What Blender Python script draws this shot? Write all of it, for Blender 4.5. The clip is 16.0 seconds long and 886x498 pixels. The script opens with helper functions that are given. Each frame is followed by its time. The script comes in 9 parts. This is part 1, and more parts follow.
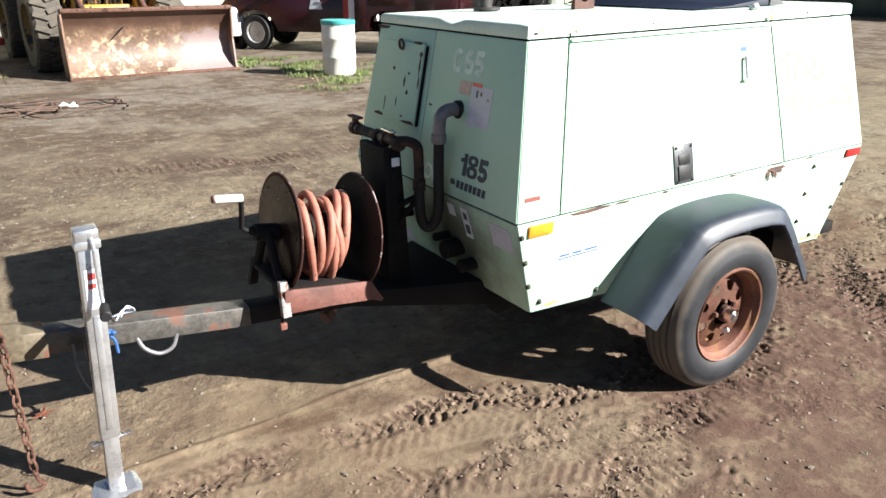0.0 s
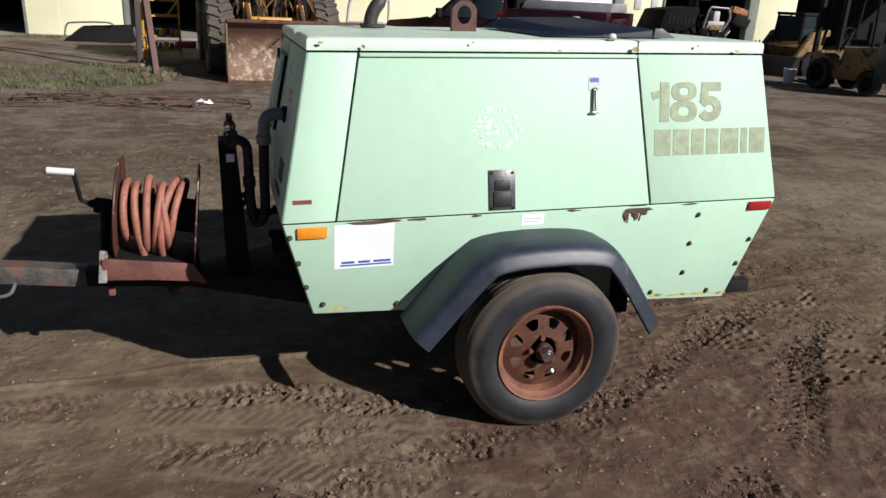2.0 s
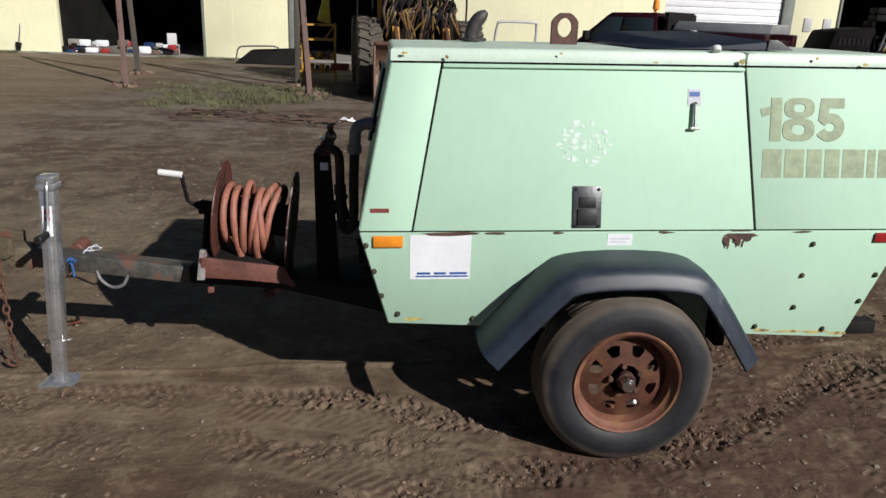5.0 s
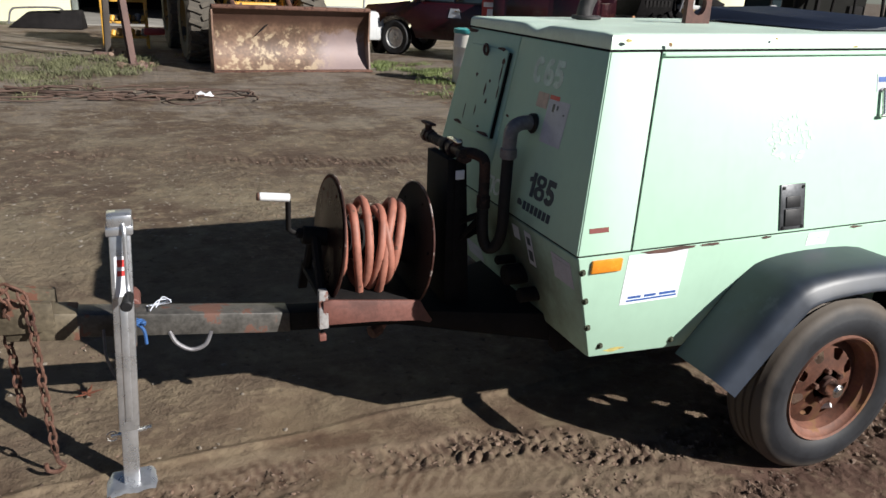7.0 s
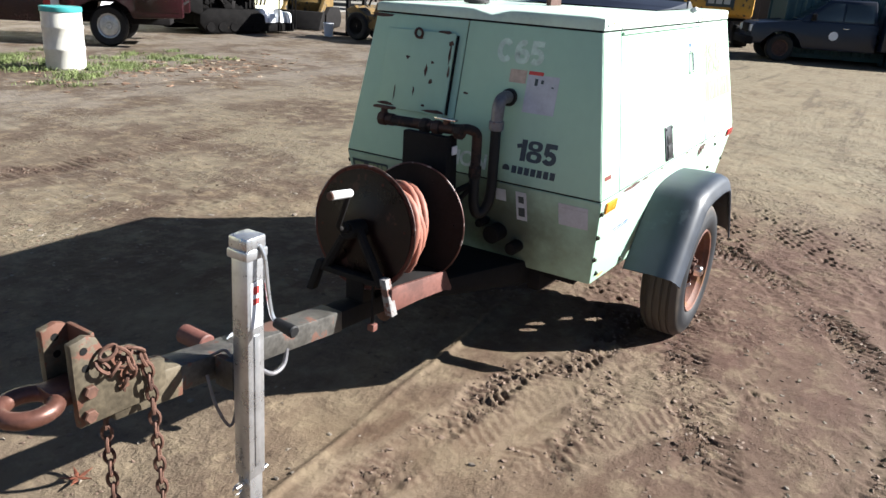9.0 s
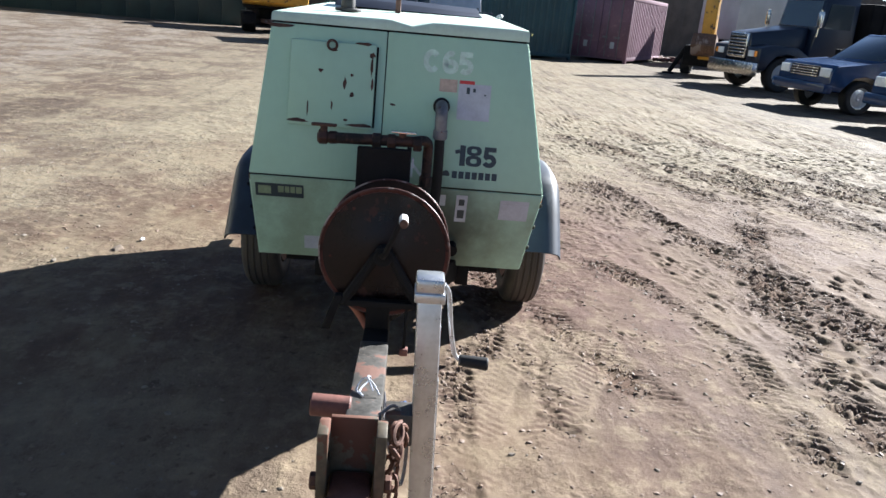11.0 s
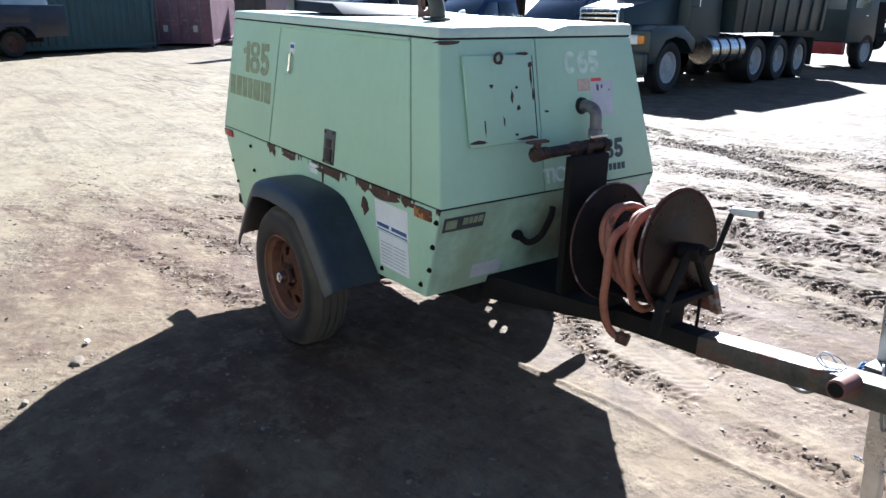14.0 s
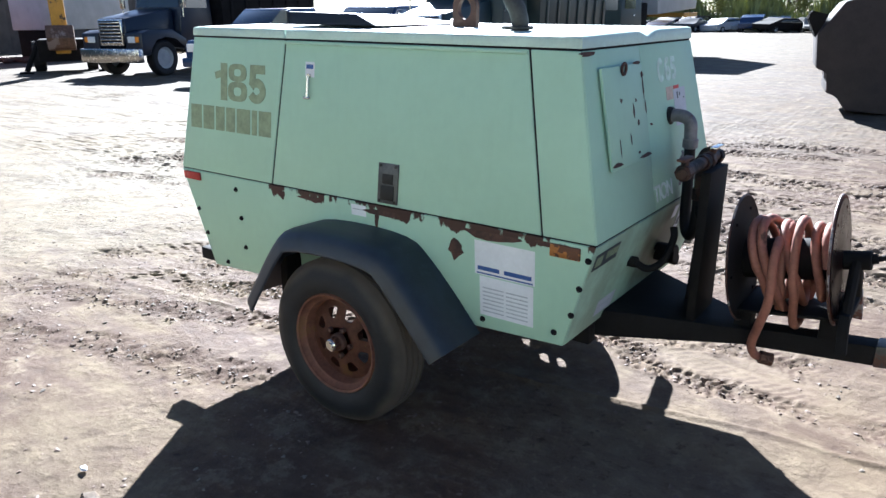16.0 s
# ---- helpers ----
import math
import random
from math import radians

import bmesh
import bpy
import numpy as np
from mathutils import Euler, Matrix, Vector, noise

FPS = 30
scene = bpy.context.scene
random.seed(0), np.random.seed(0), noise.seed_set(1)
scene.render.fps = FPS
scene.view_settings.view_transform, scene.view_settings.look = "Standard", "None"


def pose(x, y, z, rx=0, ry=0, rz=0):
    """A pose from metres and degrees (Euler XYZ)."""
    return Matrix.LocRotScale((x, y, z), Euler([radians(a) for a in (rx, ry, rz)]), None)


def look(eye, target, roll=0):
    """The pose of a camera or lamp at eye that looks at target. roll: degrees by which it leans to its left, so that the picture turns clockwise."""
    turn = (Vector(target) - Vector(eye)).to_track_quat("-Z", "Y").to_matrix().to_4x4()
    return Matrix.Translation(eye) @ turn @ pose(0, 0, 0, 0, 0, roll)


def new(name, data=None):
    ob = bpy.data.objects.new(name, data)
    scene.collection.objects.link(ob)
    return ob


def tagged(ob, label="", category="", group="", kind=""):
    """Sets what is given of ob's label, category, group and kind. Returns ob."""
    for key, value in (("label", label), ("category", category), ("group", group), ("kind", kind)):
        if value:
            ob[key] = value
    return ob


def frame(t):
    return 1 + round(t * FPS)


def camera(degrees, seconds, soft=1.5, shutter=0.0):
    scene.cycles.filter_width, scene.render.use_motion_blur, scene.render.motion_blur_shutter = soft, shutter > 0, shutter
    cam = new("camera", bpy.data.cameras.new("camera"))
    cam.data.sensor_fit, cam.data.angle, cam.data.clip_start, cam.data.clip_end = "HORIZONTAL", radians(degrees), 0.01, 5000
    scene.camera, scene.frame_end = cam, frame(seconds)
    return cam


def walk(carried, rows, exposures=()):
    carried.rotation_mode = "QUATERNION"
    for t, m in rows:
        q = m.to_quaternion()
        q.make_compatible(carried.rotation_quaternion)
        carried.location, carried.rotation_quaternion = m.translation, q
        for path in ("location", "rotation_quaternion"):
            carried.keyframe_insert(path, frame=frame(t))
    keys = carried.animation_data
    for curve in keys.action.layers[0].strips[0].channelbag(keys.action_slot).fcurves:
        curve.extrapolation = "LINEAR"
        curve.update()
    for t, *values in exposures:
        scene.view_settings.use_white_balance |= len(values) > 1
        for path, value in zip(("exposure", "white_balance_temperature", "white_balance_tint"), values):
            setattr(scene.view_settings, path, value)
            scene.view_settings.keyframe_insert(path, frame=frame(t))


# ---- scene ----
cam = camera(61.8, 16.0)
PATH = [
    (0, (-2.657, -2.615, 1.738), (-1.645, -1.04, 1.034), 0.2),
    (0.5, (-2.358, -2.917, 1.748), (-1.466, -1.247, 1.104), 0.8),
    (1, (-2.029, -3.118, 1.739), (-1.195, -1.416, 1.101), 0.8),
    (1.5, (-1.68, -3.205, 1.742), (-0.935, -1.473, 1.075), 0.9),
    (2, (-1.27, -3.361, 1.73), (-0.714, -1.553, 1.081), 2.8),
    (2.5, (-0.929, -3.384, 1.678), (-0.461, -1.539, 1.063), 2.3),
    (3, (-0.645, -3.4, 1.708), (-0.279, -1.518, 1.135), 1.2),
    (3.5, (-0.466, -3.469, 1.723), (-0.122, -1.567, 1.208), 0.4),
    (4, (-0.477, -3.476, 1.716), (-0.208, -1.567, 1.183), 0.6),
    (4.5, (-0.669, -3.443, 1.71), (-0.445, -1.54, 1.135), 2.1),
    (5, (-0.995, -3.365, 1.687), (-0.822, -1.466, 1.081), 2.2),
    (5.2, (-1.103, -3.309, 1.663), (-0.929, -1.425, 1.014), 2.4),
    (7.3, (-2.546, -2.395, 1.69), (-1.656, -0.73, 1.029), 4.1),
    (7.5, (-2.707, -2.324, 1.67), (-1.699, -0.721, 1.027), 5.0),
    (8, (-3.138, -2.153, 1.675), (-1.929, -0.722, 0.972), 4.5),
    (8.5, (-3.43, -1.881, 1.66), (-2.024, -0.632, 0.98), 3.6),
    (9, (-3.767, -1.58, 1.654), (-2.163, -0.598, 0.975), 3.8),
    (9.5, (-4.023, -1.262, 1.65), (-2.323, -0.491, 0.932), 3.3),
    (10, (-4.144, -0.866, 1.662), (-2.351, -0.366, 0.931), 2.9),
    (10.2, (-4.211, -0.713, 1.647), (-2.373, -0.343, 0.949), 3.5),
    (12.3, (-4.205, 1.129, 1.626), (-2.412, 0.517, 0.985), 2.0),
    (12.5, (-4.126, 1.292, 1.635), (-2.345, 0.647, 0.991), 0.3),
    (13, (-3.92, 1.67, 1.625), (-2.224, 0.825, 0.986), 1.0),
    (13.5, (-3.646, 2.042, 1.623), (-2.059, 1.035, 0.939), 1.1),
    (14, (-3.273, 2.274, 1.625), (-1.752, 1.134, 1.003), 0.8),
    (14.5, (-2.904, 2.547, 1.621), (-1.454, 1.292, 1.055), 0.6),
    (15, (-2.533, 2.716, 1.607), (-1.183, 1.358, 1.031), 1.1),
    (15.5, (-2.109, 2.796, 1.623), (-0.871, 1.335, 1.045), 0.8),
    (16, (-2.03, 2.84, 1.623), (-0.915, 1.293, 1.021), -0.8),
]
EXPOSURES = [(0, 1.92, 6160, 10), (0.5, 1.70, 6180, 10), (1.0, 1.14, 6220, 10), (1.5, 0.65, 6240, 11), (2.0, 0.47, 6140, 14), (3.0, 0.38, 6080, 14), (5.2, 0.23, 6150, 12), (7.3, 0.96, 6110, 11), (8.5, 1.59, 6060, 10), (9.0, 1.81, 5960, 10), (9.5, 1.83, 5980, 10), (10.0, 2.11, 5840, 10), (12.5, 2.24, 5660, 9), (14.0, 2.44, 5440, 10), (16.0, 2.49, 5330, 10)]
walk(cam, [(t, look(eye, target, roll)) for t, eye, target, roll in PATH], EXPOSURES)

# ---- light ----
TO_SUN = Vector((1.1, -1.34, 1.0)).normalized()
world = bpy.data.worlds.new("sky")
scene.world = world
world.use_nodes = True
sky = world.node_tree.nodes.new("ShaderNodeTexSky")
sky.sky_type = "NISHITA"
sky.sun_disc = False
sky.air_density = 0.7
sky.dust_density = 0.3
sky.sun_elevation = math.asin(TO_SUN.z)
sky.sun_rotation = math.atan2(TO_SUN.x, TO_SUN.y)
world.node_tree.links.new(sky.outputs[0], world.node_tree.nodes["Background"].inputs[0])
world.node_tree.nodes["Background"].inputs[1].default_value = 0.027
sun = new("sun", bpy.data.lights.new("sun", "SUN"))
sun.data.energy = 5.0
sun.data.angle = radians(0.5)
sun.data.color = (1.0, 0.94, 0.84)
sun.matrix_world = look(TO_SUN * 40, (0, 0, 0))


# ---- materials ----
def node(nt, kind, **values):
    n = nt.nodes.new(kind)
    for key, value in values.items():
        n.inputs[key.replace("_", " ")].default_value = value
    return n


def mixer(nt, fac, a, b):
    n = nt.nodes.new("ShaderNodeMix")
    n.data_type = "RGBA"
    for socket, value in ((n.inputs[0], fac), (n.inputs[6], a), (n.inputs[7], b)):
        if isinstance(value, bpy.types.NodeSocket):
            nt.links.new(value, socket)
        else:
            socket.default_value = value
    return n.outputs[2]


def ramp(nt, value, lo, hi):
    n = nt.nodes.new("ShaderNodeMapRange")
    n.interpolation_type = "SMOOTHSTEP"
    nt.links.new(value, n.inputs[0])
    n.inputs[1].default_value, n.inputs[2].default_value = lo, hi
    return n.outputs[0]


def maths(nt, op, a, b=0.0):
    n = nt.nodes.new("ShaderNodeMath")
    n.operation = op
    for socket, value in ((n.inputs[0], a), (n.inputs[1], b)):
        if isinstance(value, bpy.types.NodeSocket):
            nt.links.new(value, socket)
        else:
            socket.default_value = value
    return n.outputs[0]


def shade(c, k):
    return (min(1, c[0] * k), min(1, c[1] * k), min(1, c[2] * k), 1)


def material(name, base, rough=0.6, metal=0.0, var=0.2, scale=4.0, fine=70.0, bump=0.15, spots=None, spot_at=0.62, spot_scale=9.0, streaks=0.0, spec=0.5):
    """A worn surface: two scales of colour change, optional spots of a second colour (rust, dirt), fine relief."""
    m = bpy.data.materials.new(name)
    m.use_nodes = True
    nt = m.node_tree
    b = nt.nodes["Principled BSDF"]
    co = nt.nodes.new("ShaderNodeTexCoord").outputs["Object"]
    n1 = node(nt, "ShaderNodeTexNoise", Scale=scale, Detail=5.0, Roughness=0.6)
    n2 = node(nt, "ShaderNodeTexNoise", Scale=fine, Detail=3.0)
    for n in (n1, n2):
        nt.links.new(co, n.inputs["Vector"])
    both = maths(nt, "ADD", maths(nt, "MULTIPLY", n1.outputs[0], 0.7), maths(nt, "MULTIPLY", n2.outputs[0], 0.3))
    col = mixer(nt, ramp(nt, both, 0.32, 0.68), shade(base, 1 - var), shade(base, 1 + var))
    r = maths(nt, "ADD", maths(nt, "MULTIPLY", both, 0.25), rough - 0.125)
    if streaks:
        mp = nt.nodes.new("ShaderNodeMapping")
        mp.inputs["Scale"].default_value = (9, 9, 0.7)
        nt.links.new(co, mp.inputs[0])
        ns = node(nt, "ShaderNodeTexNoise", Scale=3.0, Detail=4.0)
        nt.links.new(mp.outputs[0], ns.inputs["Vector"])
        col = mixer(nt, maths(nt, "MULTIPLY", ramp(nt, ns.outputs[0], 0.5, 0.75), streaks), col, shade(base, 0.55))
    if spots:
        n3 = node(nt, "ShaderNodeTexNoise", Scale=spot_scale, Detail=6.0, Roughness=0.65)
        nt.links.new(co, n3.inputs["Vector"])
        k = ramp(nt, n3.outputs[0], spot_at, spot_at + 0.04)
        col = mixer(nt, k, col, (*spots, 1))
        r = maths(nt, "ADD", r, maths(nt, "MULTIPLY", k, 0.2))
    nt.links.new(col, b.inputs["Base Color"])
    nt.links.new(r, b.inputs["Roughness"])
    b.inputs["Metallic"].default_value = metal
    b.inputs["Specular IOR Level"].default_value = spec
    if bump:
        bp = node(nt, "ShaderNodeBump", Strength=bump, Distance=0.01)
        nt.links.new(both, bp.inputs["Height"])
        nt.links.new(bp.outputs[0], b.inputs["Normal"])
    return m


GREEN = (0.40, 0.585, 0.455)
RUST = (0.060, 0.029, 0.021)


def paint_material(name, base, belt_rust, soot):
    """Pale green paint: faded patches, streaks, rust creeping along the belt seam on one side, soot by the front plumbing."""
    m = material(name, base, rough=0.56, spec=0.28, var=0.035, scale=2.2, fine=25, bump=0.03, spots=(0.16, 0.09, 0.05), spot_at=0.745, spot_scale=16, streaks=0.05)
    nt = m.node_tree
    b = nt.nodes["Principled BSDF"]
    col = b.inputs["Base Color"].links[0].from_socket
    co = nt.nodes.new("ShaderNodeTexCoord").outputs["Object"]
    sep = nt.nodes.new("ShaderNodeSeparateXYZ")
    nt.links.new(co, sep.inputs[0])
    x, y, z = sep.outputs
    if belt_rust:
        mp = nt.nodes.new("ShaderNodeMapping")
        mp.inputs["Scale"].default_value = (1.0, 1.0, 0.45)
        nt.links.new(co, mp.inputs[0])
        n = node(nt, "ShaderNodeTexNoise", Scale=11.0, Detail=6.0, Roughness=0.6)
        nt.links.new(mp.outputs[0], n.inputs["Vector"])
        below = ramp(nt, z, 0.80, 0.893)
        k = maths(nt, "ADD", n.outputs[0], maths(nt, "MULTIPLY", below, belt_rust))
        k = maths(nt, "MULTIPLY", ramp(nt, k, 0.76, 0.80), maths(nt, "LESS_THAN", z, 0.8995))
        k = maths(nt, "MULTIPLY", k, maths(nt, "LESS_THAN", x, 0.52))
        col = mixer(nt, k, col, (*RUST, 1))
    if soot:
        dy = maths(nt, "MULTIPLY", maths(nt, "ADD", y, 0.16), 3.3)
        dz = maths(nt, "MULTIPLY", maths(nt, "ADD", z, -0.68), 4.6)
        d = maths(nt, "SQRT", maths(nt, "ADD", maths(nt, "MULTIPLY", dy, dy), maths(nt, "MULTIPLY", dz, dz)))
        n = node(nt, "ShaderNodeTexNoise", Scale=7.0, Detail=5.0)
        nt.links.new(co, n.inputs["Vector"])
        d = maths(nt, "ADD", d, maths(nt, "MULTIPLY", n.outputs[0], 1.1))
        film = node(nt, "ShaderNodeTexNoise", Scale=3.0, Detail=6.0, Roughness=0.65)
        nt.links.new(co, film.inputs["Vector"])
        lower = maths(nt, "MULTIPLY", maths(nt, "LESS_THAN", z, 0.898), ramp(nt, film.outputs[0], 0.30, 0.62))
        col = mixer(nt, maths(nt, "MULTIPLY", lower, 0.55), col, (0.17, 0.18, 0.12, 1))
        inv = maths(nt, "SUBTRACT", 1.0, ramp(nt, d, 0.85, 2.0))
        col = mixer(nt, maths(nt, "MULTIPLY", inv, 0.85), col, (0.035, 0.032, 0.026, 1))
    nt.links.new(col, b.inputs["Base Color"])
    return m


def ground_material():
    m = bpy.data.materials.new("packed_dirt")
    m.use_nodes = True
    nt = m.node_tree
    b = nt.nodes["Principled BSDF"]
    co = nt.nodes.new("ShaderNodeTexCoord").outputs["Object"]

    def noise_at(scale, detail=6.0, rough=0.6, stretch=None):
        n = node(nt, "ShaderNodeTexNoise", Scale=scale, Detail=detail, Roughness=rough)
        src = co
        if stretch:
            mp = nt.nodes.new("ShaderNodeMapping")
            mp.inputs["Scale"].default_value = stretch
            mp.inputs["Rotation"].default_value = (0, 0, radians(-12))
            nt.links.new(co, mp.inputs[0])
            src = mp.outputs[0]
        nt.links.new(src, n.inputs["Vector"])
        return n.outputs[0]

    big, mid, fine, grit = noise_at(0.35), noise_at(2.3), noise_at(19.0, 8), noise_at(120.0, 4)
    lane = noise_at(1.7, 8, 0.70, (0.55, 1.6, 1))
    patch = noise_at(5.5, 9, 0.72)
    zone = ramp(nt, noise_at(0.9, 5, 0.6), 0.40, 0.62)
    rough_zone = maths(nt, "ADD", maths(nt, "MULTIPLY", zone, 0.70), 0.30)
    churn_and_shade = nt.nodes.new("ShaderNodeAttribute")
    churn_and_shade.attribute_name = "churn_and_shade"
    dusty = nt.nodes.new("ShaderNodeAttribute")
    dusty.attribute_name = "dusty"
    # Dark mask for fresh soil and for the shade painted in low prints.
    soil_and_shade = maths(nt, "MULTIPLY", churn_and_shade.outputs["Fac"], ramp(nt, noise_at(9.0, 6), 0.30, 0.62))
    sep = nt.nodes.new("ShaderNodeSeparateXYZ")
    nt.links.new(co, sep.inputs[0])

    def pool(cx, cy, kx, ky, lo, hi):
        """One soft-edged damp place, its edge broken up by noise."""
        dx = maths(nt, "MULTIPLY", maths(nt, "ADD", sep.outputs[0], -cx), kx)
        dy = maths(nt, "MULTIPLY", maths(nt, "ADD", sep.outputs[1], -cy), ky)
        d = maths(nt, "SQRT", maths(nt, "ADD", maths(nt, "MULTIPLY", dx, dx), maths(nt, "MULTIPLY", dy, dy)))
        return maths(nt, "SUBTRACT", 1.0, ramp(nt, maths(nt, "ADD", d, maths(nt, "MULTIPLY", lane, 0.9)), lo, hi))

    wet = ramp(nt, maths(nt, "ADD", maths(nt, "MULTIPLY", big, 0.40), maths(nt, "MULTIPLY", lane, 0.60)), 0.43, 0.57)
    col = mixer(nt, wet, (0.086, 0.052, 0.034, 1), (0.158, 0.117, 0.074, 1))
    col = mixer(nt, maths(nt, "MULTIPLY", ramp(nt, mid, 0.46, 0.66), 0.5), col, (0.112, 0.076, 0.051, 1))
    col = mixer(nt, maths(nt, "MULTIPLY", ramp(nt, noise_at(0.22, 4), 0.42, 0.56), 0.55), col, (0.135, 0.108, 0.080, 1))
    north = ramp(nt, maths(nt, "ADD", sep.outputs[1], maths(nt, "MULTIPLY", lane, 3.0)), 2.2, 4.6)
    col = mixer(nt, maths(nt, "MULTIPLY", north, 0.80), col, mixer(nt, ramp(nt, noise_at(2.6, 7, 0.70), 0.52, 0.66), mixer(nt, ramp(nt, noise_at(0.75, 6, 0.62), 0.43, 0.57), (0.074, 0.055, 0.042, 1), mixer(nt, ramp(nt, sep.outputs[1], 4.5, 8.0), (0.156, 0.132, 0.094, 1), (0.156, 0.137, 0.118, 1))), mixer(nt, ramp(nt, sep.outputs[1], 4.5, 8.0), (0.198, 0.169, 0.118, 1), (0.196, 0.174, 0.150, 1))))
    east = ramp(nt, maths(nt, "ADD", sep.outputs[0], maths(nt, "MULTIPLY", lane, 3.0)), 3.2, 6.5)
    east = maths(nt, "MULTIPLY", east, maths(nt, "SUBTRACT", 1.0, ramp(nt, maths(nt, "ADD", sep.outputs[1], maths(nt, "MULTIPLY", big, 2.0)), 3.0, 5.5)))
    col = mixer(nt, maths(nt, "MULTIPLY", east, maths(nt, "ADD", maths(nt, "MULTIPLY", ramp(nt, mid, 0.36, 0.58), 0.45), 0.40)), col, (0.200, 0.173, 0.120, 1))
    south = ramp(nt, maths(nt, "SUBTRACT", maths(nt, "MULTIPLY", lane, 4.0), sep.outputs[1]), 6.5, 11.0)
    col = mixer(nt, maths(nt, "MULTIPLY", south, maths(nt, "ADD", maths(nt, "MULTIPLY", ramp(nt, mid, 0.60, 0.38), 0.4), 0.40)), col, (0.078, 0.064, 0.052, 1))
    west = maths(nt, "SUBTRACT", 1.0, ramp(nt, maths(nt, "ADD", sep.outputs[0], maths(nt, "MULTIPLY", big, 2.0)), -6.5, -4.0))
    col = mixer(nt, maths(nt, "MULTIPLY", west, 0.6), col, (0.185, 0.135, 0.088, 1))
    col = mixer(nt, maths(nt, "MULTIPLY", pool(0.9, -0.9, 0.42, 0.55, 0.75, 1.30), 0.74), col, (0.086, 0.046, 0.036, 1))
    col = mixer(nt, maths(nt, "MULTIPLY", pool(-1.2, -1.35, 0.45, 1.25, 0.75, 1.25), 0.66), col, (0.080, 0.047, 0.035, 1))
    col = mixer(nt, maths(nt, "MULTIPLY", pool(5.3, 4.6, 0.75, 1.3, 0.85, 1.45), 0.75), col, (0.052, 0.037, 0.029, 1))
    col = mixer(nt, maths(nt, "MULTIPLY", pool(-1.6, 4.6, 0.28, 0.8, 0.80, 1.50), 0.55), col, (0.078, 0.056, 0.043, 1))
    col = mixer(nt, maths(nt, "MULTIPLY", ramp(nt, patch, 0.50, 0.62), 0.52), col, (0.205, 0.161, 0.106, 1))
    col = mixer(nt, maths(nt, "MULTIPLY", ramp(nt, patch, 0.47, 0.36), 0.48), col, (0.056, 0.035, 0.025, 1))
    col = mixer(nt, maths(nt, "MULTIPLY", maths(nt, "MULTIPLY", ramp(nt, fine, 0.56, 0.70), 0.55), rough_zone), col, (0.215, 0.169, 0.111, 1))
    col = mixer(nt, maths(nt, "MULTIPLY", maths(nt, "MULTIPLY", ramp(nt, fine, 0.44, 0.28), 0.7), rough_zone), col, (0.036, 0.023, 0.016, 1))
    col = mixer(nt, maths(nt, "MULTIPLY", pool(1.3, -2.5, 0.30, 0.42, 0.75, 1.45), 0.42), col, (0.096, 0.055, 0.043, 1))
    far_off = ramp(nt, maths(nt, "SQRT", maths(nt, "ADD", maths(nt, "MULTIPLY", sep.outputs[0], sep.outputs[0]), maths(nt, "MULTIPLY", sep.outputs[1], sep.outputs[1]))), 4.0, 8.0)
    rut = ramp(nt, noise_at(1.3, 8, 0.68, (0.20, 1.9, 1)), 0.53, 0.62)
    col = mixer(nt, maths(nt, "MULTIPLY", maths(nt, "MULTIPLY", rut, far_off), 0.50), col, (0.072, 0.054, 0.041, 1))
    col = mixer(nt, maths(nt, "MULTIPLY", soil_and_shade, 0.66), col, (0.068, 0.042, 0.032, 1))
    col = mixer(nt, maths(nt, "MULTIPLY", dusty.outputs["Fac"], 0.50), col, (0.215, 0.165, 0.115, 1))
    col = mixer(nt, maths(nt, "MULTIPLY", ramp(nt, grit, 0.66, 0.74), 0.4), col, (0.25, 0.21, 0.16, 1))
    nt.links.new(col, b.inputs["Base Color"])
    gloss = maths(nt, "ADD", maths(nt, "MULTIPLY", wet, 0.10), 0.74)
    nt.links.new(maths(nt, "ADD", gloss, maths(nt, "MULTIPLY", soil_and_shade, 0.12)), b.inputs["Roughness"])
    b.inputs["Specular IOR Level"].default_value = 0.13
    h = maths(nt, "ADD", maths(nt, "MULTIPLY", fine, 0.8), maths(nt, "MULTIPLY", grit, 0.16))
    h = maths(nt, "MULTIPLY", h, maths(nt, "ADD", maths(nt, "MULTIPLY", zone, 0.85), 0.15))
    h = maths(nt, "ADD", h, maths(nt, "MULTIPLY", patch, 0.5))
    bp = node(nt, "ShaderNodeBump", Strength=0.8, Distance=0.03)
    nt.links.new(h, bp.inputs["Height"])
    nt.links.new(bp.outputs[0], b.inputs["Normal"])
    return m


PAINT_NEAR = paint_material("pale_green_paint", GREEN, 0.0, False)
PAINT_FAR = paint_material("pale_green_paint_rusted_seam", GREEN, 0.31, False)
PAINT_FRONT = paint_material("pale_green_paint_sooty", GREEN, 0.0, True)
ROOF_PAINT = material("chalky_green_roof", (0.50, 0.62, 0.53), 0.45, var=0.10, scale=3, bump=0.04, spots=(0.22, 0.15, 0.08), spot_at=0.70, spot_scale=7)
# Black for seams and openings, and for the shade along the hatch.
GAP = material("black_seam_and_shade", (0.008, 0.008, 0.008), 0.8, spec=0.15)
RUSTY = material("rusty_steel", (0.105, 0.050, 0.033), 0.78, metal=0.15, var=0.45, scale=9, bump=0.3, spots=(0.055, 0.025, 0.018), spot_at=0.55)
DISC_RED = material("dark_oxide_disc", (0.085, 0.028, 0.020), 0.75, metal=0.0, spec=0.2, var=0.4, scale=7, bump=0.12, spots=(0.04, 0.018, 0.015), spot_at=0.56)
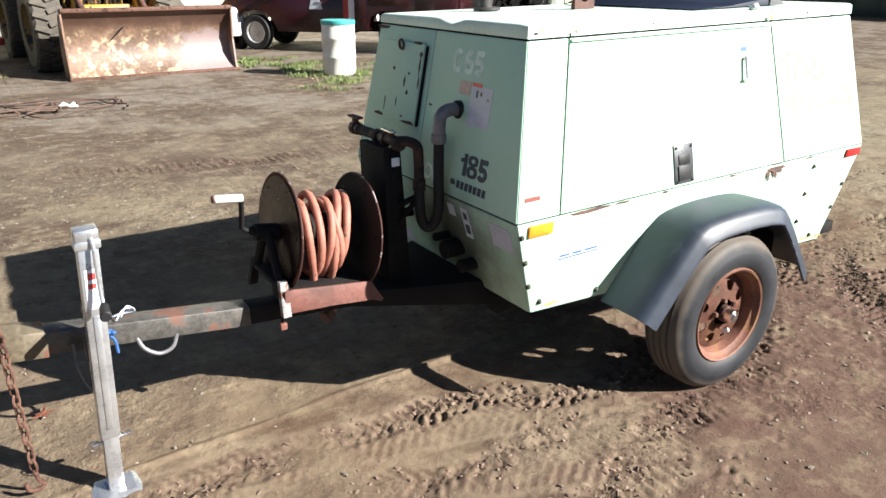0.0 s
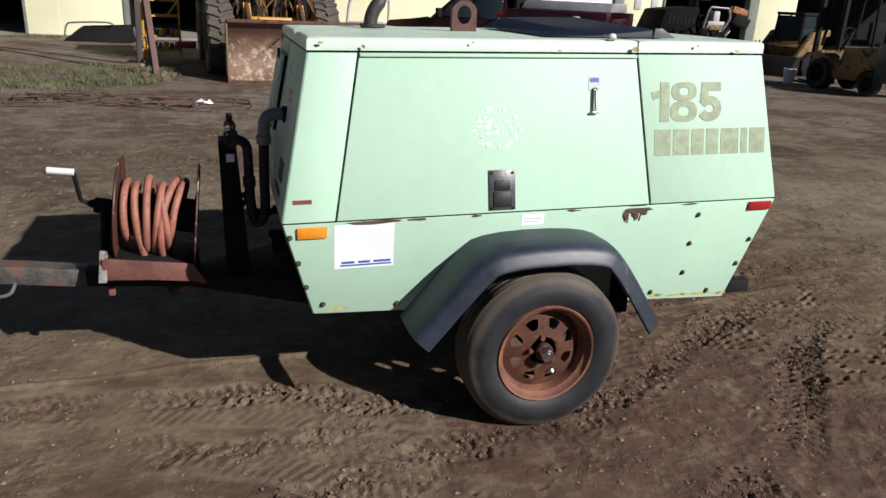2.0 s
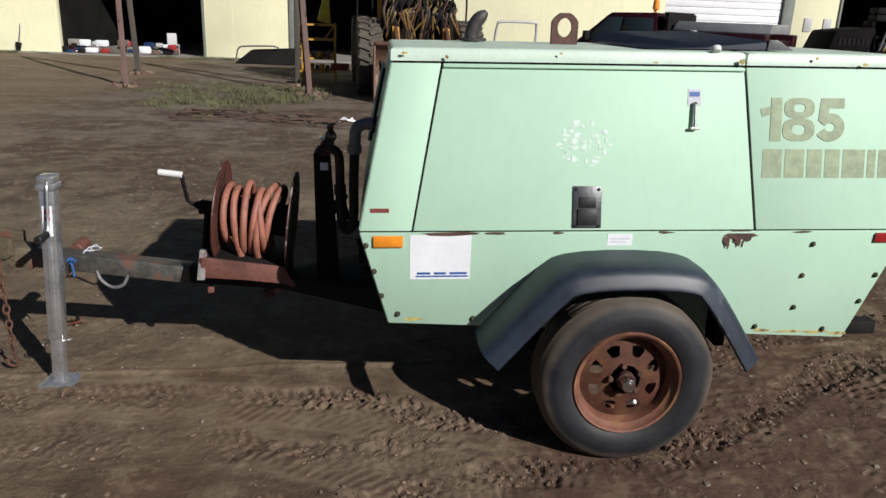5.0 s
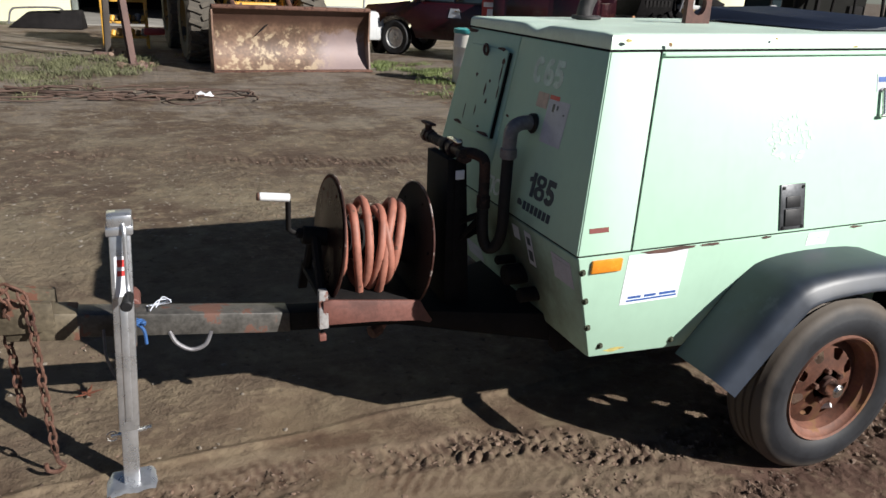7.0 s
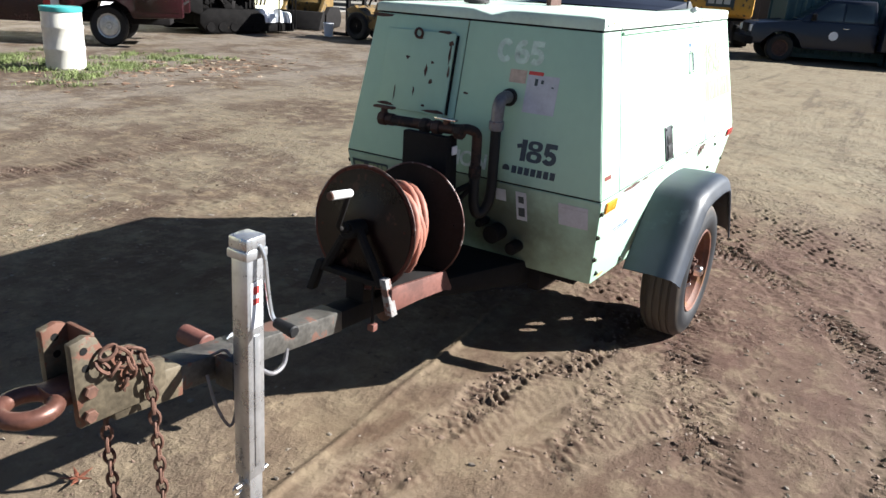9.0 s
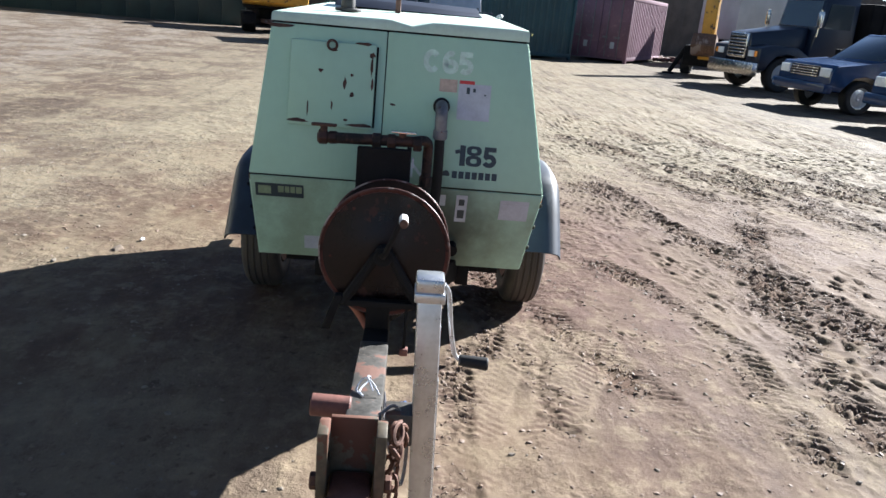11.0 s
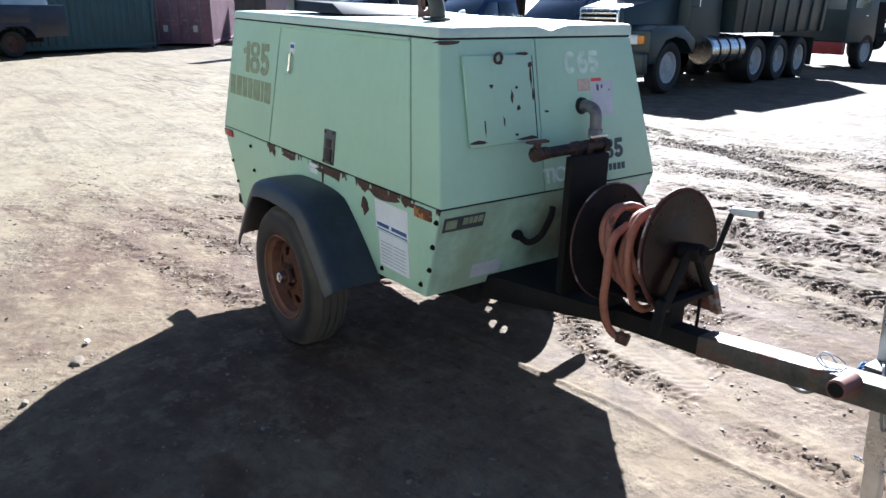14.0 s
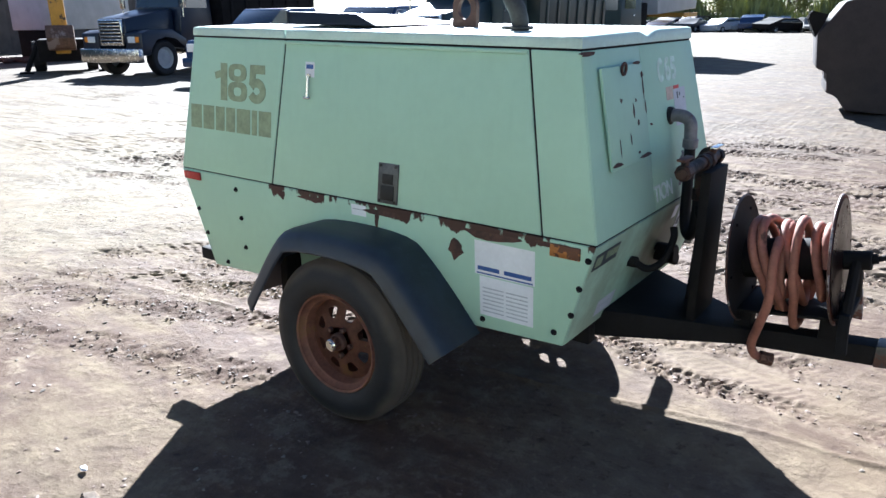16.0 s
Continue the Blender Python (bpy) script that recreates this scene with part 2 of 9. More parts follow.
RUST_RED = material("oxide_red_steel", (0.120, 0.047, 0.036), 0.62, var=0.35, scale=7, bump=0.2, spots=(0.20, 0.155, 0.13), spot_at=0.655, spot_scale=13)
RIM_RUST = material("rusted_oxide_rim", (0.150, 0.060, 0.036), 0.72, var=0.4, scale=9, bump=0.25, spots=(0.19, 0.095, 0.045), spot_at=0.56, spot_scale=9)
OLIVE_BOLT = material("greasy_olive_bolt", (0.045, 0.048, 0.030), 0.6, metal=0.2, var=0.4, scale=20, spots=(0.10, 0.055, 0.03), spot_at=0.6)
TONGUE = material("worn_drawbar_paint", (0.066, 0.062, 0.056), 0.48, metal=0.15, var=0.5, scale=9, bump=0.25, spots=(0.115, 0.058, 0.042), spot_at=0.555, spot_scale=9, streaks=0.4)
COUPLER = material("olive_coupler_paint", (0.092, 0.075, 0.050), 0.52, metal=0.1, var=0.5, scale=7, bump=0.25, spots=(0.120, 0.052, 0.032), spot_at=0.535, spot_scale=8)
RUST_SCAB = material("dark_rust_scab", (0.062, 0.030, 0.022), 0.8, var=0.45, scale=14, bump=0.35, spots=(0.105, 0.055, 0.034), spot_at=0.60, spot_scale=22)
# Near-black for sooty steel and for the drawbar's shaded root.
BLACK_STEEL = material("soot_and_shade_steel", (0.009, 0.008, 0.008), 0.78, metal=0.0, spec=0.2, var=0.4, scale=8, bump=0.2)
RUBBER = material("black_rubber", (0.012, 0.012, 0.013), 0.6, spec=0.3, var=0.3, scale=7, bump=0.1)
FENDER = material("faded_black_plastic", (0.017, 0.024, 0.038), 0.48, var=0.35, scale=2.6, fine=18, bump=0.05, spots=(0.040, 0.050, 0.066), spot_at=0.60, spot_scale=3.0, streaks=0.15)
TYRE = material("old_tyre_rubber", (0.018, 0.017, 0.017), 0.8, var=0.3, scale=6, fine=40, bump=0.15, spots=(0.05, 0.042, 0.034), spot_at=0.58, spot_scale=5)
HOSE = material("red_rubber_hose", (0.265, 0.105, 0.072), 0.62, var=0.25, scale=12, bump=0.12, spots=(0.10, 0.05, 0.035), spot_at=0.62)
ZINC = material("zinc_plated_steel", (0.52, 0.53, 0.55), 0.29, metal=0.8, var=0.14, scale=14, bump=0.05, streaks=0.25)
CHROME = material("bright_steel", (0.62, 0.60, 0.57), 0.25, metal=1.0, var=0.15, scale=12, bump=0.02)
WHITE_GRIP = material("white_plastic", (0.56, 0.57, 0.57), 0.5, var=0.10, scale=8, bump=0.04)
PAPER = material("white_sticker", (0.74, 0.76, 0.80), 0.5, var=0.06, scale=6, bump=0.02)
INK = material("dark_print", (0.035, 0.05, 0.06), 0.5, var=0.2)
INK_BLUE = material("blue_print", (0.03, 0.09, 0.30), 0.5, var=0.15)
INK_GREY = material("grey_print", (0.42, 0.45, 0.50), 0.5, var=0.15)
DARK_RED = material("dark_red_strip", (0.17, 0.035, 0.028), 0.5, var=0.15)
INK_RED = material("red_print", (0.55, 0.05, 0.045), 0.5, var=0.15)
DECAL_OLIVE = material("faded_olive_decal", (0.232, 0.290, 0.178), 0.55, var=0.22, scale=20, bump=0.02)
DECAL_WHITE = material("white_spray_paint", (0.54, 0.67, 0.60), 0.55, var=0.2, scale=25, bump=0.02)
STENCIL = material("white_stencil_paint", (0.66, 0.75, 0.74), 0.55, var=0.2, scale=25, bump=0.02)
AGED_PAPER = material("aged_sticker", (0.47, 0.50, 0.56), 0.55, var=0.12, scale=9, bump=0.02)
AMBER = material("amber_reflector", (0.72, 0.25, 0.02), 0.25, var=0.1, scale=30)
OLD_AMBER = material("rusty_amber_reflector", (0.42, 0.16, 0.03), 0.5, var=0.3, scale=14, spots=(0.12, 0.05, 0.025), spot_at=0.48, spot_scale=14)
STAIN = material("ochre_rust_stain", (0.42, 0.36, 0.12), 0.7, var=0.35, scale=25, bump=0.1, spots=(0.20, 0.11, 0.05), spot_at=0.52, spot_scale=30)
DISC_SHADE = material("shaded_brown_disc", (0.009, 0.0030, 0.0027), 0.30, metal=0.0, spec=0.25, var=0.5, scale=6, bump=0.08, spots=(0.045, 0.017, 0.012), spot_at=0.62, spot_scale=8)
RED_LENS = material("red_reflector", (0.33, 0.02, 0.02), 0.25, var=0.15, scale=30)
LATCH = material("black_latch_steel", (0.060, 0.063, 0.068), 0.38, metal=0.4, var=0.3, scale=15)
BLUE_TARP = material("navy_sheet", (0.009, 0.013, 0.026), 0.55, spec=0.2, var=0.25, scale=5, bump=0.06)


def trailer_tyre_material():
    """Black sidewall, tan dust rubbed into the shoulder and tread."""
    m = material("trailer_tyre_rubber", (0.014, 0.015, 0.018), 0.62, spec=0.3, var=0.3, scale=8, fine=50, bump=0.12)
    nt = m.node_tree
    b = nt.nodes["Principled BSDF"]
    col = b.inputs["Base Color"].links[0].from_socket
    co = nt.nodes.new("ShaderNodeTexCoord").outputs["Object"]
    sep = nt.nodes.new("ShaderNodeSeparateXYZ")
    nt.links.new(co, sep.inputs[0])
    dx, dz = maths(nt, "ADD", sep.outputs[0], 0.030), maths(nt, "ADD", sep.outputs[2], -0.332)
    r = maths(nt, "SQRT", maths(nt, "ADD", maths(nt, "MULTIPLY", dx, dx), maths(nt, "MULTIPLY", dz, dz)))
    n = node(nt, "ShaderNodeTexNoise", Scale=6.0, Detail=5.0)
    nt.links.new(co, n.inputs["Vector"])
    k = maths(nt, "ADD", r, maths(nt, "MULTIPLY", maths(nt, "ADD", n.outputs[0], -0.5), 0.07))
    col = mixer(nt, maths(nt, "MULTIPLY", ramp(nt, k, 0.300, 0.350), 0.80), col, (0.105, 0.086, 0.068, 1))
    k2 = maths(nt, "MULTIPLY", maths(nt, "SUBTRACT", 1.0, ramp(nt, k, 0.215, 0.250)), 0.2)
    col = mixer(nt, k2, col, (0.085, 0.075, 0.065, 1))
    nt.links.new(col, b.inputs["Base Color"])
    return m


TRAILER_TYRE = trailer_tyre_material()
DIRT = ground_material()
CLOD = material("dirt_clod", (0.140, 0.093, 0.065), 0.7, var=0.4, scale=3.0, fine=60, bump=0.5)
PEBBLE = material("pale_pebble", (0.165, 0.138, 0.108), 0.85, var=0.35, scale=2.0, bump=0.3)
DRY_GRASS = material("dry_weeds", (0.105, 0.108, 0.052), 0.8, var=0.45, scale=1.7, bump=0)
GRASS = material("weed_green", (0.135, 0.170, 0.055), 0.7, var=0.45, scale=1.7, bump=0)
LEAF = material("yellow_green_leaves", (0.20, 0.21, 0.065), 0.7, var=0.45, scale=0.8, bump=0)
BARK = material("bark", (0.07, 0.055, 0.04), 0.9, var=0.3, bump=0.5)
WALL_YELLOW = material("cream_yellow_siding", (0.70, 0.69, 0.47), 0.7, var=0.05, scale=0.8, fine=9, bump=0.05, streaks=0.12)
DOOR_WHITE = material("white_roller_door", (0.74, 0.75, 0.78), 0.5, var=0.05, scale=1, bump=0.04)
TRIM_GREY = material("grey_green_trim", (0.16, 0.18, 0.16), 0.6, var=0.15)
SHED_SHADE = material("workshop_interior_shade", (0.010, 0.010, 0.009), 0.85, spec=0.1, var=0.3, scale=1)
CONCRETE = material("stained_concrete", (0.20, 0.19, 0.17), 0.85, var=0.25, scale=1.2, bump=0.2)
DUSTY_TYRE = material("dusty_loader_tyre", (0.070, 0.060, 0.047), 0.85, var=0.35, scale=4, fine=30, bump=0.2)
DULL_YELLOW = material("greasy_yellow_paint", (0.17, 0.105, 0.028), 0.6, var=0.3, scale=2, bump=0.1, spots=(0.03, 0.025, 0.02), spot_at=0.54, spot_scale=4)
YELLOW = material("machine_yellow", (0.50, 0.27, 0.035), 0.5, var=0.2, scale=2, bump=0.08, spots=(0.07, 0.05, 0.035), spot_at=0.57, spot_scale=5)
MACHINE_DARK = material("greasy_machine_steel", (0.009, 0.008, 0.008), 0.8, metal=0.0, spec=0.15, var=0.4, scale=4, bump=0.25)
BLADE = material("scoured_rusty_blade", (0.150, 0.086, 0.056), 0.58, metal=0.2, var=0.55, scale=1.3, fine=16, bump=0.2, spots=(0.27, 0.215, 0.19), spot_at=0.520, spot_scale=1.0, streaks=0.35)
MAROON = material("maroon_paint", (0.022, 0.0035, 0.006), 0.24, var=0.12, scale=1.5, bump=0.01)
NAVY = material("navy_paint", (0.007, 0.012, 0.027), 0.32, var=0.15, scale=1.5, bump=0.01)
BLUE_PAINT = material("blue_paint", (0.012, 0.034, 0.095), 0.22, var=0.15, scale=1.5, bump=0.01)
TRUCK_GREEN = material("dark_green_truck_paint", (0.015, 0.031, 0.034), 0.4, var=0.25, scale=1.5, bump=0.04)
TEAL = material("teal_container_paint", (0.020, 0.060, 0.070), 0.55, var=0.25, scale=0.9, bump=0.06, spots=(0.09, 0.05, 0.035), spot_at=0.70, streaks=0.25)
PURPLE = material("faded_maroon_container", (0.15, 0.075, 0.105), 0.6, var=0.25, scale=1.2, bump=0.08, spots=(0.28, 0.17, 0.18), spot_at=0.6, streaks=0.3)
PALE_BOX = material("pale_grey_box", (0.42, 0.43, 0.43), 0.6, var=0.15, scale=1, bump=0.05, streaks=0.2)
FENCE = material("weathered_brown_fence", (0.085, 0.072, 0.062), 0.85, var=0.3, scale=1.2, bump=0.2, streaks=0.3)
BARREL_WHITE = material("white_plastic_barrel", (0.68, 0.66, 0.58), 0.5, var=0.12, scale=4, bump=0.03, streaks=0.3)
BARREL_TEAL = material("teal_lid", (0.05, 0.30, 0.30), 0.5, var=0.15)
SILVER_BED = material("galvanised_sheet", (0.40, 0.41, 0.42), 0.4, metal=0.6, var=0.15, scale=3)
LENS = material("headlight_lens", (0.70, 0.72, 0.74), 0.12, var=0.1, scale=20)
RIM_STEEL = material("dull_alloy", (0.55, 0.55, 0.54), 0.35, metal=0.6, var=0.2, scale=10)
RED_PAINT = material("red_paint", (0.32, 0.03, 0.03), 0.45, var=0.2, scale=3)


def glass_material():
    m = bpy.data.materials.new("tinted_glass")
    m.use_nodes = True
    b = m.node_tree.nodes["Principled BSDF"]
    b.inputs["Base Color"].default_value = (0.02, 0.03, 0.035, 1)
    b.inputs["Roughness"].default_value = 0.06
    b.inputs["Coat Weight"].default_value = 0.5
    return m


GLASS = glass_material()


# ---- mesh helpers ----
def part(name, bm, mat, parent=None, label="", kind="", sharp=38):
    me = bpy.data.meshes.new(name)
    bmesh.ops.recalc_face_normals(bm, faces=bm.faces[:])
    bm.to_mesh(me)
    bm.free()
    me.polygons.foreach_set("use_smooth", [True] * len(me.polygons))
    me.set_sharp_from_angle(angle=radians(sharp))
    me.materials.append(mat)
    ob = new(name, me)
    ob.parent = parent
    return tagged(ob, label, "", "", kind)


def thing(name, m, label, category, group="", kind=""):
    ob = new(name)
    ob.empty_display_size = 0.2
    ob.matrix_world = m
    return tagged(ob, label, category, group, kind)


def B():
    return bmesh.new()


def rounded(bm, verts, width, segments=2):
    edges = list({e for v in verts for e in v.link_edges})
    bmesh.ops.bevel(bm, geom=edges, offset=width, segments=segments, profile=0.5, affect="EDGES", clamp_overlap=True)


def box(bm, lo, hi, bevel=0.0, m=None):
    c = [(a + b) / 2 for a, b in zip(lo, hi)]
    s = [b - a for a, b in zip(lo, hi)]
    mm = Matrix.Translation(c) @ Matrix.Diagonal((*s, 1))
    vs = bmesh.ops.create_cube(bm, size=1, matrix=(m @ mm) if m else mm)["verts"]
    if bevel:
        rounded(bm, vs, bevel)
    return bm


def hull(bm, bottom, top, bevel=0.0):
    """A solid between two rings of as many points."""
    a = [bm.verts.new(p) for p in bottom]
    b = [bm.verts.new(p) for p in top]
    n = len(a)
    bm.faces.new(a[::-1])
    bm.faces.new(b)
    for i in range(n):
        bm.faces.new((a[i], a[(i + 1) % n], b[(i + 1) % n], b[i]))
    if bevel:
        rounded(bm, a + b, bevel)
    return bm


def prism(bm, outline, axis, lo, hi, bevel=0.0):
    """An outline in the plane across an axis, drawn out along it from lo to hi."""
    def at(p, k):
        return {"x": (k, p[0], p[1]), "y": (p[0], k, p[1]), "z": (p[0], p[1], k)}[axis]
    return hull(bm, [at(p, lo) for p in outline], [at(p, hi) for p in outline], bevel)


def turned(bm, profile, m=None, seg=32, sweep=None):
    """A profile of (radius, height) turned round the local z axis."""
    rings = []
    for r, h in profile:
        ring = []
        for i in range(seg):
            a = 2 * math.pi * i / seg
            p = Vector((r * math.cos(a), r * math.sin(a), h))
            ring.append(bm.verts.new(m @ p if m else p))
        rings.append(ring)
    for a, b in zip(rings, rings[1:]):
        for i in range(seg):
            bm.faces.new((a[i], a[(i + 1) % seg], b[(i + 1) % seg], b[i]))
    return rings


def along(p, q):
    """A pose at p whose z axis points at q."""
    d = Vector(q) - Vector(p)
    return Matrix.Translation(p) @ d.to_track_quat("Z", "Y").to_matrix().to_4x4()


def rod(bm, p, q, r, r2=None, seg=14, lip=0.0):
    n = (Vector(q) - Vector(p)).length
    r2 = r if r2 is None else r2
    c = min(lip, n / 3)
    prof = [(r * 0.001 + 1e-5, 0), (r - c, 0), (r, c), (r2, n - c), (r2 - c, n), (1e-5, n)] if c else [(1e-5, 0), (r, 0), (r2, n), (1e-5, n)]
    turned(bm, prof, along(p, q), seg)
    return bm


def curve_points(pts, n=8):
    """A smooth line through the points."""
    p = [Vector(a) for a in pts]
    p = [2 * p[0] - p[1]] + p + [2 * p[-1] - p[-2]]
    out = []
    for i in range(1, len(p) - 2):
        for k in range(n):
            t = k / n
            a, b, c, d = p[i - 1:i + 3]
            out.append(0.5 * (2 * b + (c - a) * t + (2 * a - 5 * b + 4 * c - d) * t * t + (3 * b - 3 * c + d - a) * t ** 3))
    return out + [p[-2]]


def tube(bm, pts, r, seg=10, closed=False):
    pts = [Vector(p) for p in pts]
    n = len(pts)
    rings, up = [], None
    for i, p in enumerate(pts):
        d = (pts[(i + 1) % n] - pts[i - 1]) if closed else (pts[min(i + 1, n - 1)] - pts[max(i - 1, 0)])
        d.normalize()
        if up is None:
            up = d.orthogonal().normalized()
        up = (up - d * up.dot(d)).normalized()
        side = d.cross(up)
        rr = r[i] if isinstance(r, (list, tuple)) else r
        rings.append([bm.verts.new(p + rr * (math.cos(a) * up + math.sin(a) * side)) for a in (2 * math.pi * k / seg for k in range(seg))])
    pairs = list(zip(rings, rings[1:])) + ([(rings[-1], rings[0])] if closed else [])
    for a, b in pairs:
        for k in range(seg):
            bm.faces.new((a[k], a[(k + 1) % seg], b[(k + 1) % seg], b[k]))
    if not closed:
        bm.faces.new(rings[0][::-1])
        bm.faces.new(rings[-1])
    return bm


def sheet(bm, quad, thick, bevel=0.0, base=0.0):
    """A flat panel on four corners, standing proud of them along the normal."""
    q = [Vector(p) for p in quad]
    n = (q[1] - q[0]).cross(q[3] - q[0]).normalized()
    return hull(bm, [p + n * base for p in q], [p + n * (base + thick) for p in q], bevel)


def lettering(words, height, mat, m, parent, name="lettering", depth=0.0012, bold=0.0, squeeze=1.0):
    """Raised letters of the built-in font; m puts their lower left corner, with x along the line and y up."""
    cu = bpy.data.curves.new(name, "FONT")
    cu.body = words
    cu.size = height / 0.70
    cu.extrude = depth
    cu.offset = bold
    cu.space_character = 0.9
    tmp = bpy.data.objects.new(name, cu)
    scene.collection.objects.link(tmp)
    me = bpy.data.meshes.new_from_object(tmp.evaluated_get(bpy.context.evaluated_depsgraph_get()))
    bpy.data.objects.remove(tmp)
    bm = bmesh.new()
    bm.from_mesh(me)
    bmesh.ops.transform(bm, matrix=m @ Matrix.Diagonal((squeeze, 1, 1, 1)), verts=bm.verts)
    return part(name, bm, mat, parent)


def ribbon(bm, m, line, half, depth=0.0012):
    """A flat band of even width along a line in the plane of m."""
    pts = [Vector((x, y)) for x, y in line]
    rows = []
    for i, p in enumerate(pts):
        a = (p - pts[i - 1]).normalized() if i else (pts[1] - p).normalized()
        b = (pts[i + 1] - p).normalized() if i < len(pts) - 1 else a
        na, nb = Vector((-a.y, a.x)), Vector((-b.y, b.x))
        n = (na + nb).normalized()
        n = n * half / max(0.4, n.dot(na))
        rows.append([bm.verts.new(m @ Vector((q.x, q.y, z))) for q, z in ((p - n, 0), (p + n, 0), (p + n, depth), (p - n, depth))])
    for a, b in zip(rows, rows[1:]):
        for k in range(4):
            bm.faces.new((a[k], b[k], b[(k + 1) % 4], a[(k + 1) % 4]))
    bm.faces.new(rows[0])
    bm.faces.new(rows[-1][::-1])


def loop_band(bm, m, c, outer, inner, depth=0.0012, n=28):
    """A flat ring between two rounded boxes."""
    def at(hx, hy, a):
        k = (abs(math.cos(a)) ** 2.8 + abs(math.sin(a)) ** 2.8) ** (-1 / 2.8)
        return c[0] + hx * k * math.cos(a), c[1] + hy * k * math.sin(a)
    rows = []
    for i in range(n):
        a = 2 * math.pi * i / n
        o, q = at(*outer, a), at(*inner, a)
        rows.append([bm.verts.new(m @ Vector((*p, z))) for p, z in ((o, 0), (q, 0), (q, depth), (o, depth))])
    for i in range(n):
        a, b = rows[i], rows[(i + 1) % n]
        for k in range(4):
            bm.faces.new((a[k], a[(k + 1) % 4], b[(k + 1) % 4], b[k]))


def number_185(height, mat, m, parent):
    """The heavy model number, each digit a part of its own; m puts its lower left corner."""
    k = m @ Matrix.Diagonal((height, height, 1, 1))
    one = B()
    ribbon(one, k, [(0.365, 0.0), (0.365, 1.0)], 0.135)
    ribbon(one, k, [(0.228, 0.71), (0.0, 0.650)], 0.095)
    part("digit", one, mat, parent)
    eight = B()
    loop_band(eight, k, (0.925, 0.765), (0.365, 0.235), (0.140, 0.095))
    loop_band(eight, k, (0.925, 0.265), (0.390, 0.265), (0.160, 0.115))
    part("digit", eight, mat, parent)
    five = B()
    bowl = [(1.69 + 0.245 * math.cos(a), 0.325 + 0.215 * math.sin(a)) for a in (math.radians(152 - 17.0 * i) for i in range(19))]
    ribbon(five, k, [(2.02, 0.885), (1.550, 0.885), (1.512, 0.470)], 0.115)
    ribbon(five, k, bowl, 0.115, 0.0015)
    part("digit", five, mat, parent)


def number_c65(height, mat, m, parent):
    """A sprayed mark of three rounded strokes."""
    k = m @ Matrix.Diagonal((height, height, 1, 1))
    def arc(cx, cy, rx, ry, a0, a1, n=14):
        return [(cx + rx * math.cos(math.radians(a0 + (a1 - a0) * i / n)), cy + ry * math.sin(math.radians(a0 + (a1 - a0) * i / n))) for i in range(n + 1)]
    for line in (arc(0.36, 0.5, 0.28, 0.40, 40, 320), arc(1.22, 0.50, 0.26, 0.40, 60, 190, 8) + arc(1.22, 0.31, 0.25, 0.21, 175, 530, 18)[1:], [(2.22, 0.90), (1.76, 0.90), (1.74, 0.55)] + arc(1.92, 0.34, 0.24, 0.23, 110, -140)[1:]):
        bm = B()
        ribbon(bm, k, line, 0.125, 0.0009)
        part("sprayed_stroke", bm, mat, parent)


# ---- ground ----
def hash_grid(ix, iy, seed):
    h = (ix * 374761393 + iy * 668265263 + seed * 974634777) & 0xFFFFFFFF
    h = ((h ^ (h >> 13)) * 1274126177) & 0xFFFFFFFF
    return ((h ^ (h >> 16)) & 0xFFFF) / 65535.0


def soft_noise(x, y, seed):
    ix, iy = np.floor(x).astype(np.int64), np.floor(y).astype(np.int64)
    fx, fy = x - ix, y - iy
    fx, fy = fx * fx * (3 - 2 * fx), fy * fy * (3 - 2 * fy)
    a, b = hash_grid(ix, iy, seed), hash_grid(ix + 1, iy, seed)
    c, d = hash_grid(ix, iy + 1, seed), hash_grid(ix + 1, iy + 1, seed)
    return (a * (1 - fx) + b * fx) * (1 - fy) + (c * (1 - fx) + d * fx) * fy - 0.5


# tyre tracks: way points, half width, depth, lug spacing
NEAR_TRACKS = [
    ([(-4.2, -1.60), (-1.74, -1.34), (-0.95, -1.16), (-0.50, -0.95), (0.28, -0.77), (1.5, 0.00), (2.8, 0.45)], 0.115, 0.021, 0.050),
    ([(-4.2, -1.55), (-1.58, -1.78), (-0.43, -1.83), (0.9, -1.30), (1.8, -0.34), (3.0, 0.10)], 0.110, 0.027, 0.054),
    ([(-4.0, -0.42), (-2.2, -0.31), (-1.04, -0.35), (-0.62, -0.55), (0.5, -0.66)], 0.090, 0.018, 0.050),
    ([(-3.6, -0.85), (-2.0, -0.78), (-0.8, -0.70)], 0.080, 0.009, 0.050),
]
